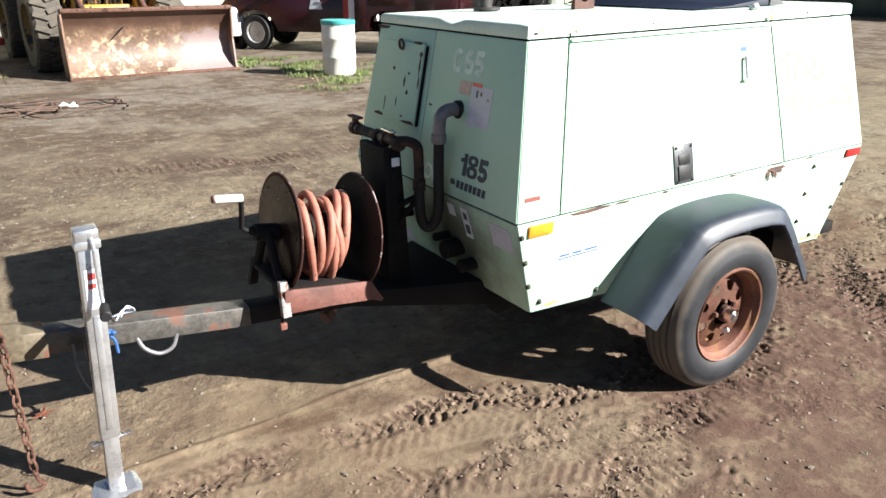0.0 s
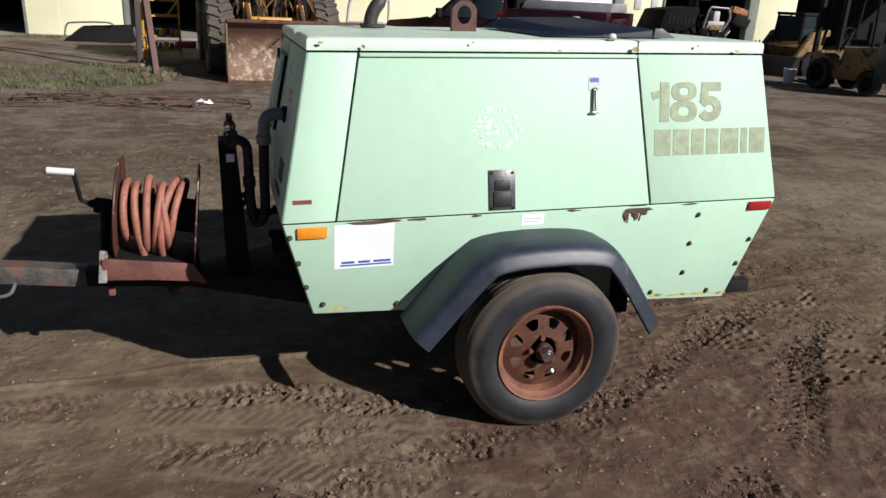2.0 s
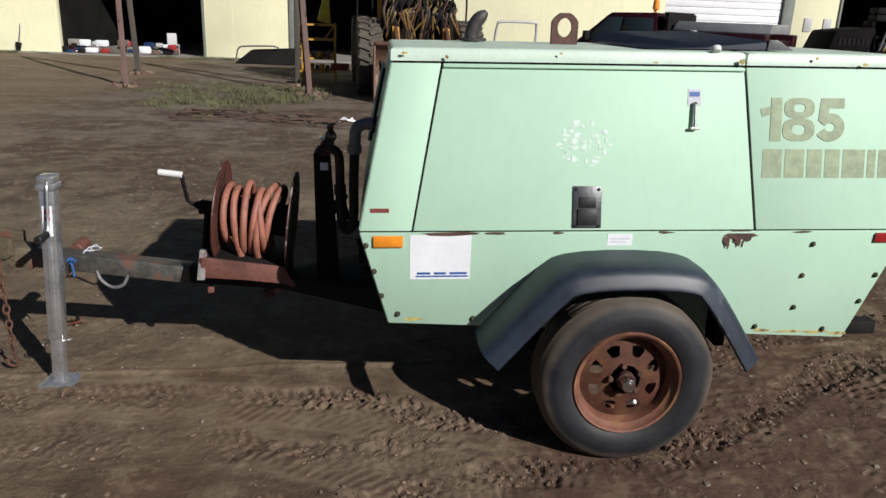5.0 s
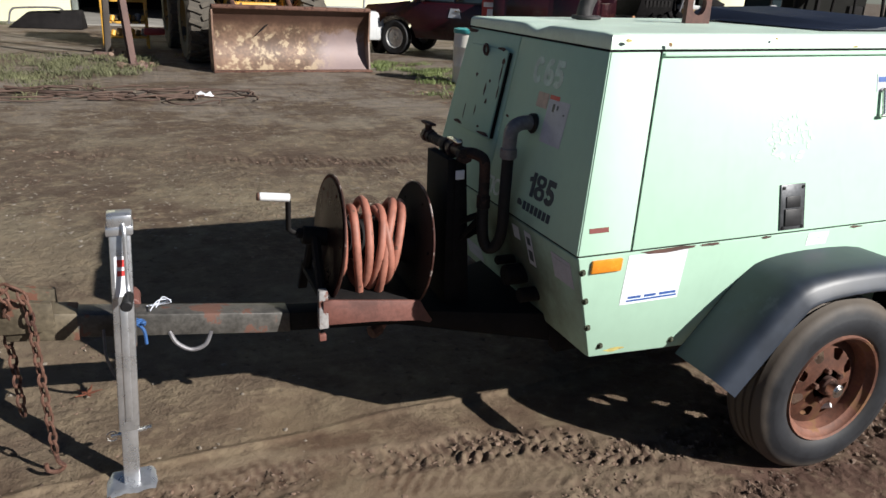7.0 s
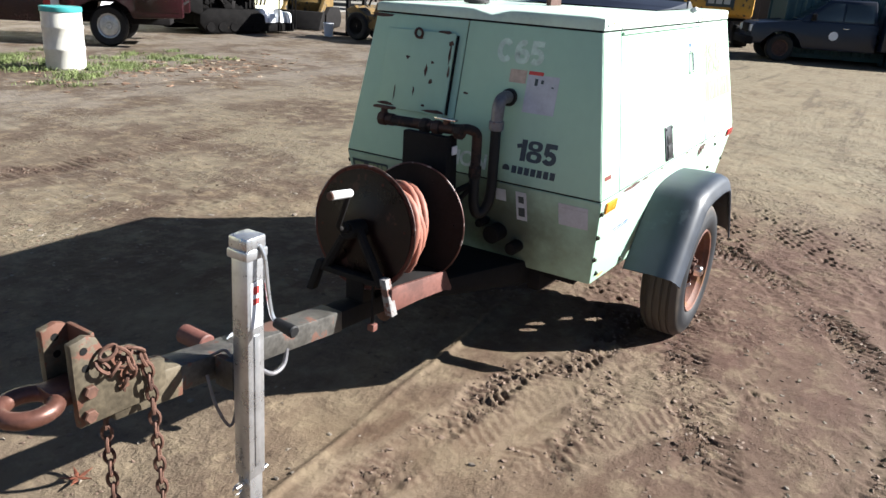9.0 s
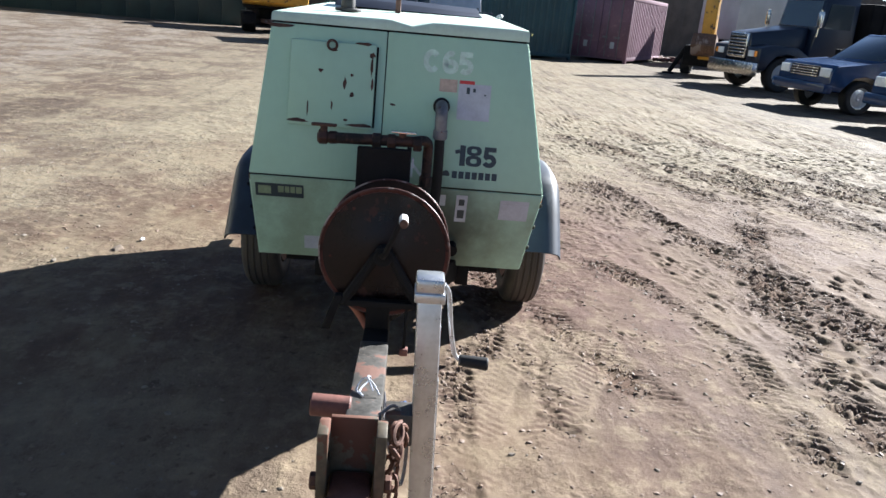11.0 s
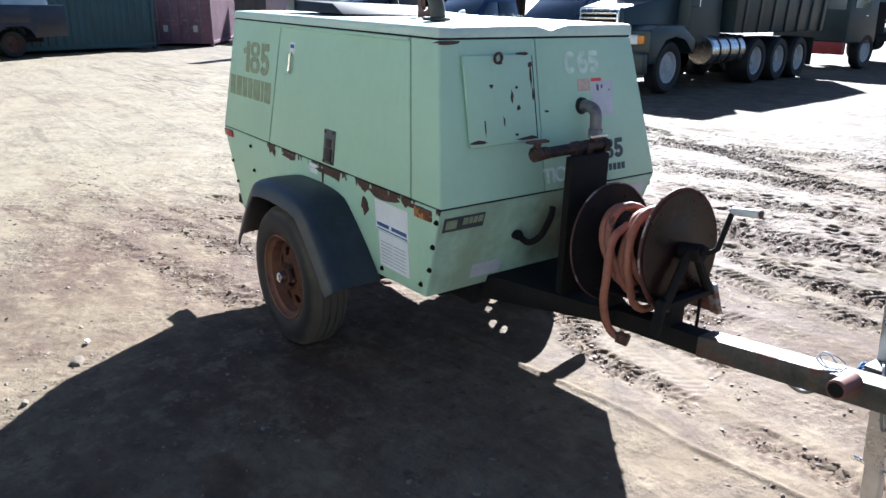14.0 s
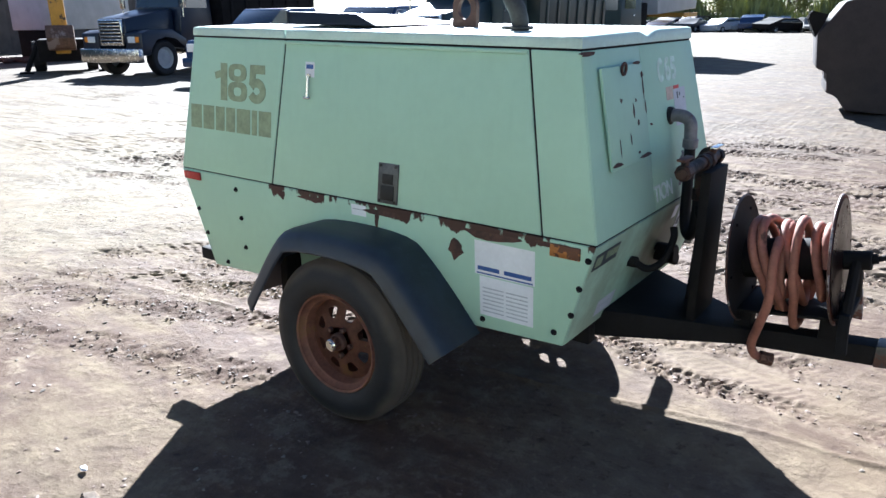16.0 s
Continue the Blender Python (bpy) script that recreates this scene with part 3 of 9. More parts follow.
YARD_TRACKS = [
    ([(4.2, 1.00), (2.0, 0.59), (0.5, 0.10)], 0.110, 0.008, 0.055),
    ([(3.5, 1.60), (1.8, 1.05), (0.6, 0.80)], 0.11, 0.008, 0.050),
    ([(-3.6, 5.2), (0.2, 4.3), (4.0, 5.6)], 0.13, 0.016, 0.070),
    ([(-4.5, -2.5), (-0.6, -2.28), (4.0, -3.9)], 0.13, 0.026, 0.065),
    ([(-3.5, -3.6), (0.4, -2.75), (4.0, -1.6)], 0.15, 0.026, 0.075),
    ([(-3.0, -5.4), (1.8, -4.3), (6.0, -2.6)], 0.20, 0.030, 0.085),
    ([(-1.0, -7.2), (2.6, -5.9), (5.0, -3.4)], 0.20, 0.030, 0.085),
    ([(-5.0, -4.6), (-0.5, -4.9), (5.0, -7.0)], 0.20, 0.028, 0.085),
    ([(-2.6, -3.1), (1.6, -2.35), (6.2, -1.5)], 0.14, 0.020, 0.075),
    ([(-1.6, -4.2), (2.0, -3.35), (6.2, -2.2)], 0.17, 0.020, 0.085),
    ([(-0.4, -5.0), (4.5, -4.05), (7.5, -3.2)], 0.17, 0.020, 0.085),
    ([(-0.6, -6.4), (4.0, -5.3), (7.5, -4.4)], 0.20, 0.020, 0.095),
]
TRACKS = NEAR_TRACKS + YARD_TRACKS


def track_field(x, y):
    """Height from the tracks, and how much churn each place has."""
    h, churn = np.zeros_like(x), np.zeros_like(x)
    for entry in TRACKS:
        pts = np.array(entry[0])
        (x0, y0), (x1, y1) = pts.min(0) - 0.6, pts.max(0) + 0.6
        near = (x > x0) & (x < x1) & (y > y0) & (y < y1)
        dh, dc = one_track(x[near], y[near], *entry)
        h[near] += dh
        churn[near] = np.maximum(churn[near], dc)
    return h, churn


def one_track(x, y, pts, half, depth, step):
    line = np.array([(p.x, p.y) for p in curve_points([(*p, 0) for p in pts], 10)])
    best, s_at, v_at, s0 = np.full_like(x, 9.0), np.zeros_like(x), np.zeros_like(x), 0.0
    for a, b in zip(line, line[1:]):
        d = b - a
        n = np.hypot(*d)
        d = d / n
        u = (x - a[0]) * d[0] + (y - a[1]) * d[1]
        v = -(x - a[0]) * d[1] + (y - a[1]) * d[0]
        uc = np.clip(u, 0, n)
        r = np.hypot(u - uc, v)
        near = r < best
        best = np.where(near, r, best)
        s_at, v_at = np.where(near, s0 + uc, s_at), np.where(near, v, v_at)
        s0 += n
    half = half * (1 + 0.75 * soft_noise(x * 3.1, y * 3.1, 51) + 0.5 * soft_noise(x * 9, y * 9, 52))
    inside = np.clip((half - best) / 0.035, 0, 1)
    xr, yr = 0.8 * x + 0.6 * y, 0.8 * y - 0.6 * x
    worn = np.clip((0.52 if depth == 0.021 else 0.74) + 1.5 * soft_noise(xr * 0.9, yr * 0.9, 5) + 1.1 * soft_noise(x * 2.7 + y, y * 2.7 - x, 16) + 0.8 * soft_noise(xr * 6.1, yr * 6.1, 12), 0.12, 1)
    shift = 0.5 * np.sign(v_at) * (np.abs(v_at) > half * 0.12)
    lug = np.sin(2 * np.pi * ((s_at + 0.5 * np.abs(v_at)) / step + shift) + 2.2 * soft_noise(x * 6, y * 6, 9))
    lug = np.clip(lug * 2.4 - 0.2, -1, 1) * np.clip(0.75 + 1.3 * soft_noise(x * 11, y * 11, 14), 0.1, 1)
    rim = np.exp(-((best - half - 0.015) / 0.035) ** 2)
    h = worn * (inside * (-0.30 * depth + 0.48 * depth * lug) + rim * depth * 0.14 * (1 + 1.2 * soft_noise(x * 14, y * 14, 3)))
    churn = worn * np.clip((half + 0.05 - best) / 0.06, 0, 1)
    return h, churn


def ground_height(x, y):
    h = 0.030 * soft_noise(x * 0.55, y * 0.55, 1) + 0.016 * soft_noise(x * 2.1, y * 2.1, 2)
    rough = np.clip(0.45 + 1.5 * soft_noise(x * 0.8, y * 0.8, 21), 0.1, 1)
    h = h + 0.008 * soft_noise(x * 6.5, y * 6.5, 3) + rough * (0.009 * soft_noise(x * 17, y * 17, 4) + 0.006 * soft_noise(x * 37, y * 37, 8))
    far = np.hypot(x + 0.5, y)
    for s in (-1, 1):
        h = h - 0.028 * np.exp(-(((x + 0.01) / 0.42) ** 2 + ((y - s * 0.74) / 0.30) ** 2))
    t, churn = track_field(x, y)
    field = np.clip((-1.6 - y) / 1.2, 0, 1) * np.clip(0.55 + 1.6 * soft_noise(x * 0.45 + 7, y * 0.6, 41) + 0.8 * soft_noise(x * 1.7, y * 2.2, 42), 0, 1) * np.clip((14 + y) / 5, 0, 1)
    marks = np.clip(soft_noise(x * 3.6 + 0.8 * y, y * 10, 43) + 0.7 * soft_noise(x * 8, y * 19 - x, 44), -0.4, 0.3)
    h = h + field * 0.018 * marks
    # shallow lug prints pressed into the damp soil by the sunny side
    damp = np.clip((x + 0.75) / 0.5, 0, 1) * np.clip((3.6 - x) / 1.0, 0, 1) * np.clip((y + 2.7) / 0.5, 0, 1) * np.clip((0.75 - y) / 0.5, 0, 1)
    bx, by = x + 0.10 * soft_noise(x * 3, y * 3, 61) + 0.03 * soft_noise(x * 11, y * 11, 66), y + 0.10 * soft_noise(x * 3, y * 3, 62) + 0.03 * soft_noise(x * 11, y * 11, 67)
    su, sv = 0.87 * bx + 0.49 * by, 0.87 * by - 0.49 * bx
    bands = np.clip(0.22 + 2.6 * soft_noise(su * 0.6, sv * 3.4, 63) + 1.4 * soft_noise(su * 3, sv * 5, 64), 0, 1) * damp
    row = np.floor(sv / 0.050)
    turn = su / 0.085 + 0.37 * row + 0.18 * sv / 0.05
    pick = hash_grid(np.floor(turn).astype(np.int64), row.astype(np.int64), 68)
    dash = np.sin(np.pi * (turn - np.floor(turn))) * np.cos(np.pi * (sv / 0.050 - row - 0.5))
    dash = np.clip(dash * 1.9 - 0.75 + 0.8 * soft_noise(x * 17, y * 17, 65), -0.2, 1) * np.clip(2.2 * pick - 0.7, 0, 1.3)
    h = h - bands * 0.024 * dash
    # short broken lug prints all over the well-driven side of the yard
    driven = np.clip((-1.5 - y) / 1.0, 0, 1) * np.clip((10.0 + y) / 2.5, 0, 1) * np.clip((x + 3.6) / 1.2, 0, 1)
    driven = driven * np.clip(0.50 + 1.8 * soft_noise(x * 0.5, y * 1.1, 81) + 0.9 * soft_noise(x * 1.9, y * 3.1, 82), 0, 1)
    wx, wy = x + 0.16 * soft_noise(x * 2.1, y * 2.1, 83) + 0.07 * soft_noise(x * 9, y * 9, 87), y - 0.19 * x + 0.14 * soft_noise(x * 2.3, y * 2.3, 84) + 0.06 * soft_noise(x * 9, y * 9, 88)
    line = np.floor(wy / 0.085)
    beat = wx / 0.15 + 0.43 * line
    chance = hash_grid(np.floor(beat).astype(np.int64), line.astype(np.int64), 85)
    print_ = np.sin(np.pi * (beat - np.floor(beat))) * np.cos(np.pi * (wy / 0.085 - line - 0.5))
    print_ = np.clip(print_ * 2.0 - 0.7 + 0.9 * soft_noise(x * 13, y * 13, 86), -0.25, 1) * np.clip(2.4 * chance - 0.8, 0, 1.3)
    h = h - driven * 0.022 * print_
    # Low prints and marks raise churn too, putting their shade into soil colour.
    churn = np.maximum(np.maximum(churn, 0.35 * bands), np.clip(1.3 * driven * print_, 0, 1))
    churn = np.maximum(churn, field * np.clip(-3.0 * marks, 0, 0.8))
    # a thin ridge squeezed up between two wheel paths, running under the drawbar
    mid_line = np.interp(x, (-3.4, -2.3, -1.4, 1.1, 2.4, 3.2), (-0.16, -0.07, 0.00, 0.22, 0.40, 0.55))
    off = y - mid_line - 0.02 * soft_noise(x * 2.0, y * 0 + 3.0, 91)
    h = h + 0.013 * np.exp(-(off / 0.016) ** 2) * np.clip((x + 3.4) / 0.5, 0, 1) * np.clip((3.2 - x) / 0.6, 0, 1) * np.clip(0.75 + 0.9 * soft_noise(x * 4.0, y * 0 + 5.0, 92), 0, 1)
    h = h + t + churn * (0.014 * soft_noise(x * 23, y * 23, 6) + 0.010 * soft_noise(x * 45, y * 45, 7))
    return np.where(far < 12, h, h * np.clip(1.8 - far / 15, 0.25, 1)), churn


def dust_on_tread(x, y):
    """Dry dust pressed pale on the lugs of the prints beside the drawbar."""
    dust = np.zeros_like(x)
    near = (x > -4.6) & (x < 0.9) & (y > -1.6) & (y < 0.3)
    px, py = x[near], y[near]
    for pts, half, step in (([(-3.6, -0.42), (-2.2, -0.31), (-1.3, -0.42), (-0.6, -0.64)], 0.17, 0.050), ([(-3.6, -0.80), (-2.2, -0.64), (-1.3, -0.76), (-0.7, -1.02)], 0.14, 0.050)):
        h, churn = one_track(px, py, pts, half, 0.018, step)
        dust[near] = np.maximum(dust[near], np.clip(1.5 * churn, 0, 1) * np.clip(1.05 + 2.4 * h / 0.018, 0, 1))
    return dust


def spread(lo, hi, step, reach):
    inner = list(np.arange(lo, hi, step))
    out, d, a = [], step, hi
    while a < reach:
        out.append(a)
        d *= 1.06
        a += d
    left, d, a = [], step, lo
    while a > -reach:
        d *= 1.06
        a -= d
        left.append(a)
    return np.array(left[::-1] + inner + out)


def build_ground():
    xs, ys = spread(-4.4, 6.4, 0.019, 900), spread(-7.0, 2.6, 0.019, 900)
    xs = np.concatenate([xs[xs < -1.6], np.arange(-1.6, 2.4, 0.0115), xs[xs > 2.405]])
    ys = np.concatenate([ys[ys < -2.4], np.arange(-2.4, 0.3, 0.0115), ys[ys > 0.305]])
    gx, gy = np.meshgrid(xs, ys, indexing="ij")
    gz, churn_and_shade = ground_height(gx, gy)
    nx, ny = len(xs), len(ys)
    me = bpy.data.meshes.new("ground")
    i = np.arange(nx * ny).reshape(nx, ny)
    quads = np.stack([i[:-1, :-1], i[1:, :-1], i[1:, 1:], i[:-1, 1:]], -1).reshape(-1, 4)
    me.from_pydata(np.stack([gx, gy, gz], -1).reshape(-1, 3).tolist(), [], quads.tolist())
    me.polygons.foreach_set("use_smooth", [True] * len(me.polygons))
    me.attributes.new("churn_and_shade", "FLOAT", "POINT").data.foreach_set("value", churn_and_shade.reshape(-1).astype(np.float32))
    me.attributes.new("dusty", "FLOAT", "POINT").data.foreach_set("value", dust_on_tread(gx, gy).reshape(-1).astype(np.float32))
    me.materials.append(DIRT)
    ob = new("ground", me)
    tagged(ob, "rutted brown dirt yard with tyre tracks and loose clods", "ground", kind="structure")


build_ground()


def lumps(name, mat, count, place, size, label, flat=0.6):
    """Many small uneven lumps lying on the ground."""
    rng = np.random.default_rng(len(name) + count)
    g = (1 + 5 ** 0.5) / 2
    base = np.array([(-1, g, 0), (1, g, 0), (-1, -g, 0), (1, -g, 0), (0, -1, g), (0, 1, g), (0, -1, -g), (0, 1, -g), (g, 0, -1), (g, 0, 1), (-g, 0, -1), (-g, 0, 1)]) / 1.9
    tri = np.array([(0, 11, 5), (0, 5, 1), (0, 1, 7), (0, 7, 10), (0, 10, 11), (1, 5, 9), (5, 11, 4), (11, 10, 2), (10, 7, 6), (7, 1, 8), (3, 9, 4), (3, 4, 2), (3, 2, 6), (3, 6, 8), (3, 8, 9), (4, 9, 5), (2, 4, 11), (6, 2, 10), (8, 6, 7), (9, 8, 1)])
    x, y = place(rng, count)
    z, churn = ground_height(x, y)
    s = size(rng, len(x), churn)
    verts = base[None] * (1 + 0.35 * rng.standard_normal((len(x), 12, 1))) * s[:, None, None]
    stretch = np.stack([rng.uniform(0.7, 1.5, len(x)), rng.uniform(0.7, 1.3, len(x)), np.full(len(x), flat)], -1)
    verts = verts * stretch[:, None, :]
    a = rng.uniform(0, 6.28, len(x))
    c, sn = np.cos(a)[:, None], np.sin(a)[:, None]
    vx, vy = verts[..., 0] * c - verts[..., 1] * sn, verts[..., 0] * sn + verts[..., 1] * c
    verts = np.stack([vx + x[:, None], vy + y[:, None], verts[..., 2] + (z + s * flat * 0.25)[:, None]], -1)
    faces = (tri[None] + 12 * np.arange(len(x))[:, None, None]).reshape(-1, 3)
    me = bpy.data.meshes.new(name)
    me.from_pydata(verts.reshape(-1, 3).tolist(), [], faces.tolist())
    me.materials.append(mat)
    tagged(new(name, me), label, name.replace("_", " "), kind="stuff")


def in_tracks(rng, n):
    x, y = rng.uniform(-4.5, 5.0, n * 9), rng.uniform(-6.5, 1.2, n * 9)
    _, churn = track_field(x, y)
    keep = (churn > rng.uniform(0.15, 1, n * 9)) & ((x > -1.3) | (y < -0.95) | (rng.random(n * 9) < 0.45))
    return x[keep][:n], y[keep][:n]


def scattered(rng, n):
    r = 1.2 + 10 * rng.random(n) ** 1.3
    a = rng.uniform(0, 6.283, n)
    return -0.6 + r * np.cos(a), r * np.sin(a)


lumps("dirt_clods", CLOD, 22000, in_tracks, lambda g, n, c: 0.0022 + 0.0085 * g.random(n) ** 3.0, "crumbled brown dirt clods along the tyre tracks")
lumps("pebbles", PEBBLE, 2600, scattered, lambda g, n, c: 0.002 + 0.010 * g.random(n) ** 3.5, "pale pebbles scattered over the dirt yard")


def weeds(name, spots, count, tall, label, mat=GRASS):
    """Short blades of grass in tufts."""
    rng = np.random.default_rng(count)
    verts, faces = [], []
    for cx, cy, sx, sy in spots:
        tufts = [(rng.normal(cx, sx), rng.normal(cy, sy)) for _ in range(16)]
        for _ in range(count):
            tuft = tufts[rng.integers(len(tufts))]
            x, y = rng.normal(tuft[0], sx * 0.16), rng.normal(tuft[1], sy * 0.16)
            h, a, w = tall * rng.uniform(0.3, 1.2), rng.uniform(0, 6.28), rng.uniform(0.003, 0.008)
            lx, ly = rng.normal(0, 0.8, 2) * h
            dx, dy = w * math.cos(a), w * math.sin(a)
            i = len(verts)
            verts += [(x - dx, y - dy, -0.01), (x + dx, y + dy, -0.01), (x + dx * 0.7 + lx * 0.4, y + dy * 0.7 + ly * 0.4, h * 0.65), (x - dx * 0.7 + lx * 0.4, y - dy * 0.7 + ly * 0.4, h * 0.65), (x + lx, y + ly, h)]
            faces += [(i, i + 1, i + 2, i + 3), (i + 3, i + 2, i + 4)]
    me = bpy.data.meshes.new(name)
    me.from_pydata(verts, [], faces)
    me.materials.append(mat)
    tagged(new(name, me), label, "grass", kind="stuff")


def track_bars():
    """Crisp broken bars of soil pressed up by the tyre lugs, across each track."""
    rng = np.random.default_rng(91)
    sec = np.array([(-1, 0), (-0.45, 0.9), (0.35, 1.0), (1, 0)])
    verts, faces = [], []
    for pts, half, depth, step in TRACKS:
        line = curve_points([(*p, 0) for p in pts], 12)
        run = 0.0
        for a, b in zip(line, line[1:]):
            d = b - a
            n = d.length
            d = d / n
            run += n
            while run > step * 0.55:
                run -= step * 0.55
                for lane in (-1, 0, 1):
                    if rng.random() < 0.28:
                        continue
                    c = a.lerp(b, rng.random())
                    off = (lane * 0.68 + rng.normal(0, 0.22)) * half
                    turn = lane * 0.45 + rng.normal(0, 0.22)
                    ax = Vector((-d.y * math.cos(turn) + d.x * math.sin(turn), d.x * math.cos(turn) + d.y * math.sin(turn)))
                    up = Vector((-ax.y, ax.x))
                    c = Vector((c.x - d.y * off, c.y + d.x * off))
                    long, wide, high = half * rng.uniform(0.10, 0.26), rng.uniform(0.003, 0.007), rng.uniform(0.003, 0.009) * depth / 0.024
                    i = len(verts)
                    ks = (-1.0, -0.55, 0.0, 0.5, 1.0)
                    grow = [0.25] + list(rng.uniform(0.6, 1.2, 3)) + [0.25]
                    bend = rng.normal(0, 0.006, 5)
                    px = [c + ax * long * k + up * e for k, e in zip(ks, bend)]
                    for p, g in zip(px, grow):
                        for u, v in sec:
                            verts.append((p.x + up.x * u * wide, p.y + up.y * u * wide, v * high * g))
                    for r in range(4):
                        for q in range(3):
                            j = i + r * 4 + q
                            faces.append((j, j + 1, j + 5, j + 4))
                    faces += [(i, i + 1, i + 2, i + 3), (i + 19, i + 18, i + 17, i + 16)]
    v = np.array(verts)
    z, churn = ground_height(v[:, 0], v[:, 1])
    v[:, 2] = z - 0.004 + v[:, 2] * (0.3 + 1.1 * churn)
    me = bpy.data.meshes.new("soil_bars")
    me.from_pydata(v.tolist(), [], faces)
    me.materials.append(CLOD)
    tagged(new("soil_bars", me), "broken ridges of damp soil pressed up by tyre lugs", "soil", kind="stuff")


track_bars()


def crumbs(rng, n):
    x, y = rng.uniform(-5.5, 5.5, n * 5), rng.uniform(-6.0, 6.0, n * 5)
    keep = soft_noise(x * 1.5, y * 1.5, 31) + soft_noise(x * 5, y * 5, 32) > 0.02
    return x[keep][:n], y[keep][:n]


lumps("dirt_crumbs", CLOD, 14000, crumbs, lambda g, n, c: 0.003 + 0.008 * g.random(n) ** 3, "small dark crumbs of soil lying over the yard", 0.45)
CHIP = material("pale_chips", (0.185, 0.160, 0.130), 0.85, var=0.4, scale=3.0, bump=0.2)
LITTER = material("dead_leaf_litter", (0.15, 0.090, 0.055), 0.8, var=0.6, scale=2.0, bump=0.1, spots=(0.36, 0.30, 0.22), spot_at=0.55, spot_scale=6.0)


def on_gravel(rng, n):
    x, y = rng.uniform(-6.0, 5.5, n * 4), rng.uniform(2.2, 9.5, n * 4)
    keep = soft_noise(x * 0.7, y * 1.3, 71) + 0.8 * soft_noise(x * 3, y * 4, 72) + 0.3 * rng.standard_normal(n * 4) > 0.05
    return x[keep][:n], y[keep][:n]


def by_barrel(rng, n):
    return rng.normal(4.6, 1.3, n), rng.normal(8.9, 0.7, n)


lumps("gravel_chips", CHIP, 6500, on_gravel, lambda g, n, c: 0.003 + 0.011 * g.random(n) ** 2.5, "pale wood and stone chips trodden into the dirt", 0.30)
lumps("leaf_litter", LITTER, 420, by_barrel, lambda g, n, c: 0.015 + 0.05 * g.random(n) ** 2, "dead leaves and scraps lying round the weeds", 0.25)
weeds("grass", [(2.9, 11.6, 0.6, 0.5), (3.9, 10.3, 0.7, 0.6), (3.2, 9.6, 0.3, 0.25), (5.1, 10.2, 0.7, 0.4), (2.4, 12.3, 0.5, 0.4), (3.1, 9.0, 0.8, 0.4)], 1500, 0.070, "green weeds growing round the barrel")
weeds("dry_grass", [(-5.0, 12.6, 0.9, 0.7), (-3.9, 11.6, 0.8, 0.6), (-3.5, 12.8, 0.6, 0.5), (-3.9, 10.0, 0.5, 0.5), (-6.5, 21.8, 0.8, 0.2), (-13.0, 21.9, 0.5, 0.2), (-4.4, 11.0, 0.7, 0.4), (-3.0, 11.2, 0.5, 0.4), (-2.6, 13.2, 0.5, 0.5)], 900, 0.095, "sparse dry weeds by the gantry legs", DRY_GRASS)


# ---- the trailer compressor ----
compressor = thing("air_compressor", pose(0.018, 0, 0, 0, math.degrees(-0.018), 0), "pale green towable air compressor on a rusty single axle trailer", "compressor")
BELT, EAVE = 0.900, 1.527


def side_y(z, s):
    """How far out the body's side stands at a height; s is -1 on the sunny side, 1 on the other."""
    if z >= BELT:
        top = 0.512 if s < 0 else 0.566
        return s * (0.635 + (top - 0.635) * (z - BELT) / (EAVE - BELT))
    return s * (0.635 - (0.052 if s < 0 else 0.028) * (BELT - z) / 0.45)


def front_x(z):
    return -1.072 + (z - BELT) * 0.125 / 0.615 if z >= BELT else -1.072 + (BELT - z) * 0.107 / 0.385


def rear_x(z):
    return 1.145 - (z - BELT) * 0.10 / 0.615 if z >= BELT else 1.145 - (BELT - z) * 0.15 / 0.48


def on_side(x, z, s, off=0.0):
    return Vector((x, side_y(z, s) + s * off, z))


def on_front(y, z, off=0.0):
    return Vector((front_x(z) - off, y, z))


def side_quad(x0, x1, z0, z1, s, xt0=None, xt1=None):
    a = [on_side(x0, z0, s), on_side(x1, z0, s), on_side(xt1 if xt1 is not None else x1, z1, s), on_side(xt0 if xt0 is not None else x0, z1, s)]
    return a if s < 0 else [a[1], a[0], a[3], a[2]]


def front_quad(y0, y1, z0, z1, yt0=None, yt1=None):
    """Corners on the front face; y0 is the shaded side's edge, y1 the sunny side's."""
    return [on_front(y0, z0), on_front(y1, z0), on_front(y1 if yt1 is None else yt1, z1), on_front(y0 if yt0 is None else yt0, z1)]


def side_frame(x, z, s, off):
    """A pose on the side for letters: x along the line as read from outside, y up."""
    up = (on_side(x, z + 0.1, s) - on_side(x, z, s)).normalized()
    ax = Vector((1, 0, 0)) if s < 0 else Vector((-1, 0, 0))
    nz = ax.cross(up)
    m = Matrix((ax, up, nz)).transposed().to_4x4()
    m.translation = on_side(x, z, s) + nz * off
    return m


def front_frame(y, z, off):
    up = (on_front(y, z + 0.1) - on_front(y, z)).normalized()
    ax = Vector((0, -1, 0))
    nz = ax.cross(up)
    m = Matrix((ax, up, nz)).transposed().to_4x4()
    m.translation = on_front(y, z) + nz * off
    return m


def ring_at(z, inset):
    return [(front_x(z) + inset, side_y(z, -1) + inset, z), (rear_x(z) - inset, side_y(z, -1) + inset, z), (rear_x(z) - inset, side_y(z, 1) - inset, z), (front_x(z) + inset, side_y(z, 1) - inset, z)]


core = B()
hull(core, ring_at(BELT, 0.001), ring_at(EAVE + 0.004, 0.001))
fore, aft = ring_at(0.530, 0.016), ring_at(0.430, 0.016)
hull(core, [fore[0], aft[1], aft[2], fore[3]], ring_at(BELT, 0.001))
part("inner_shell", core, GAP, compressor, "black seams between the panels")

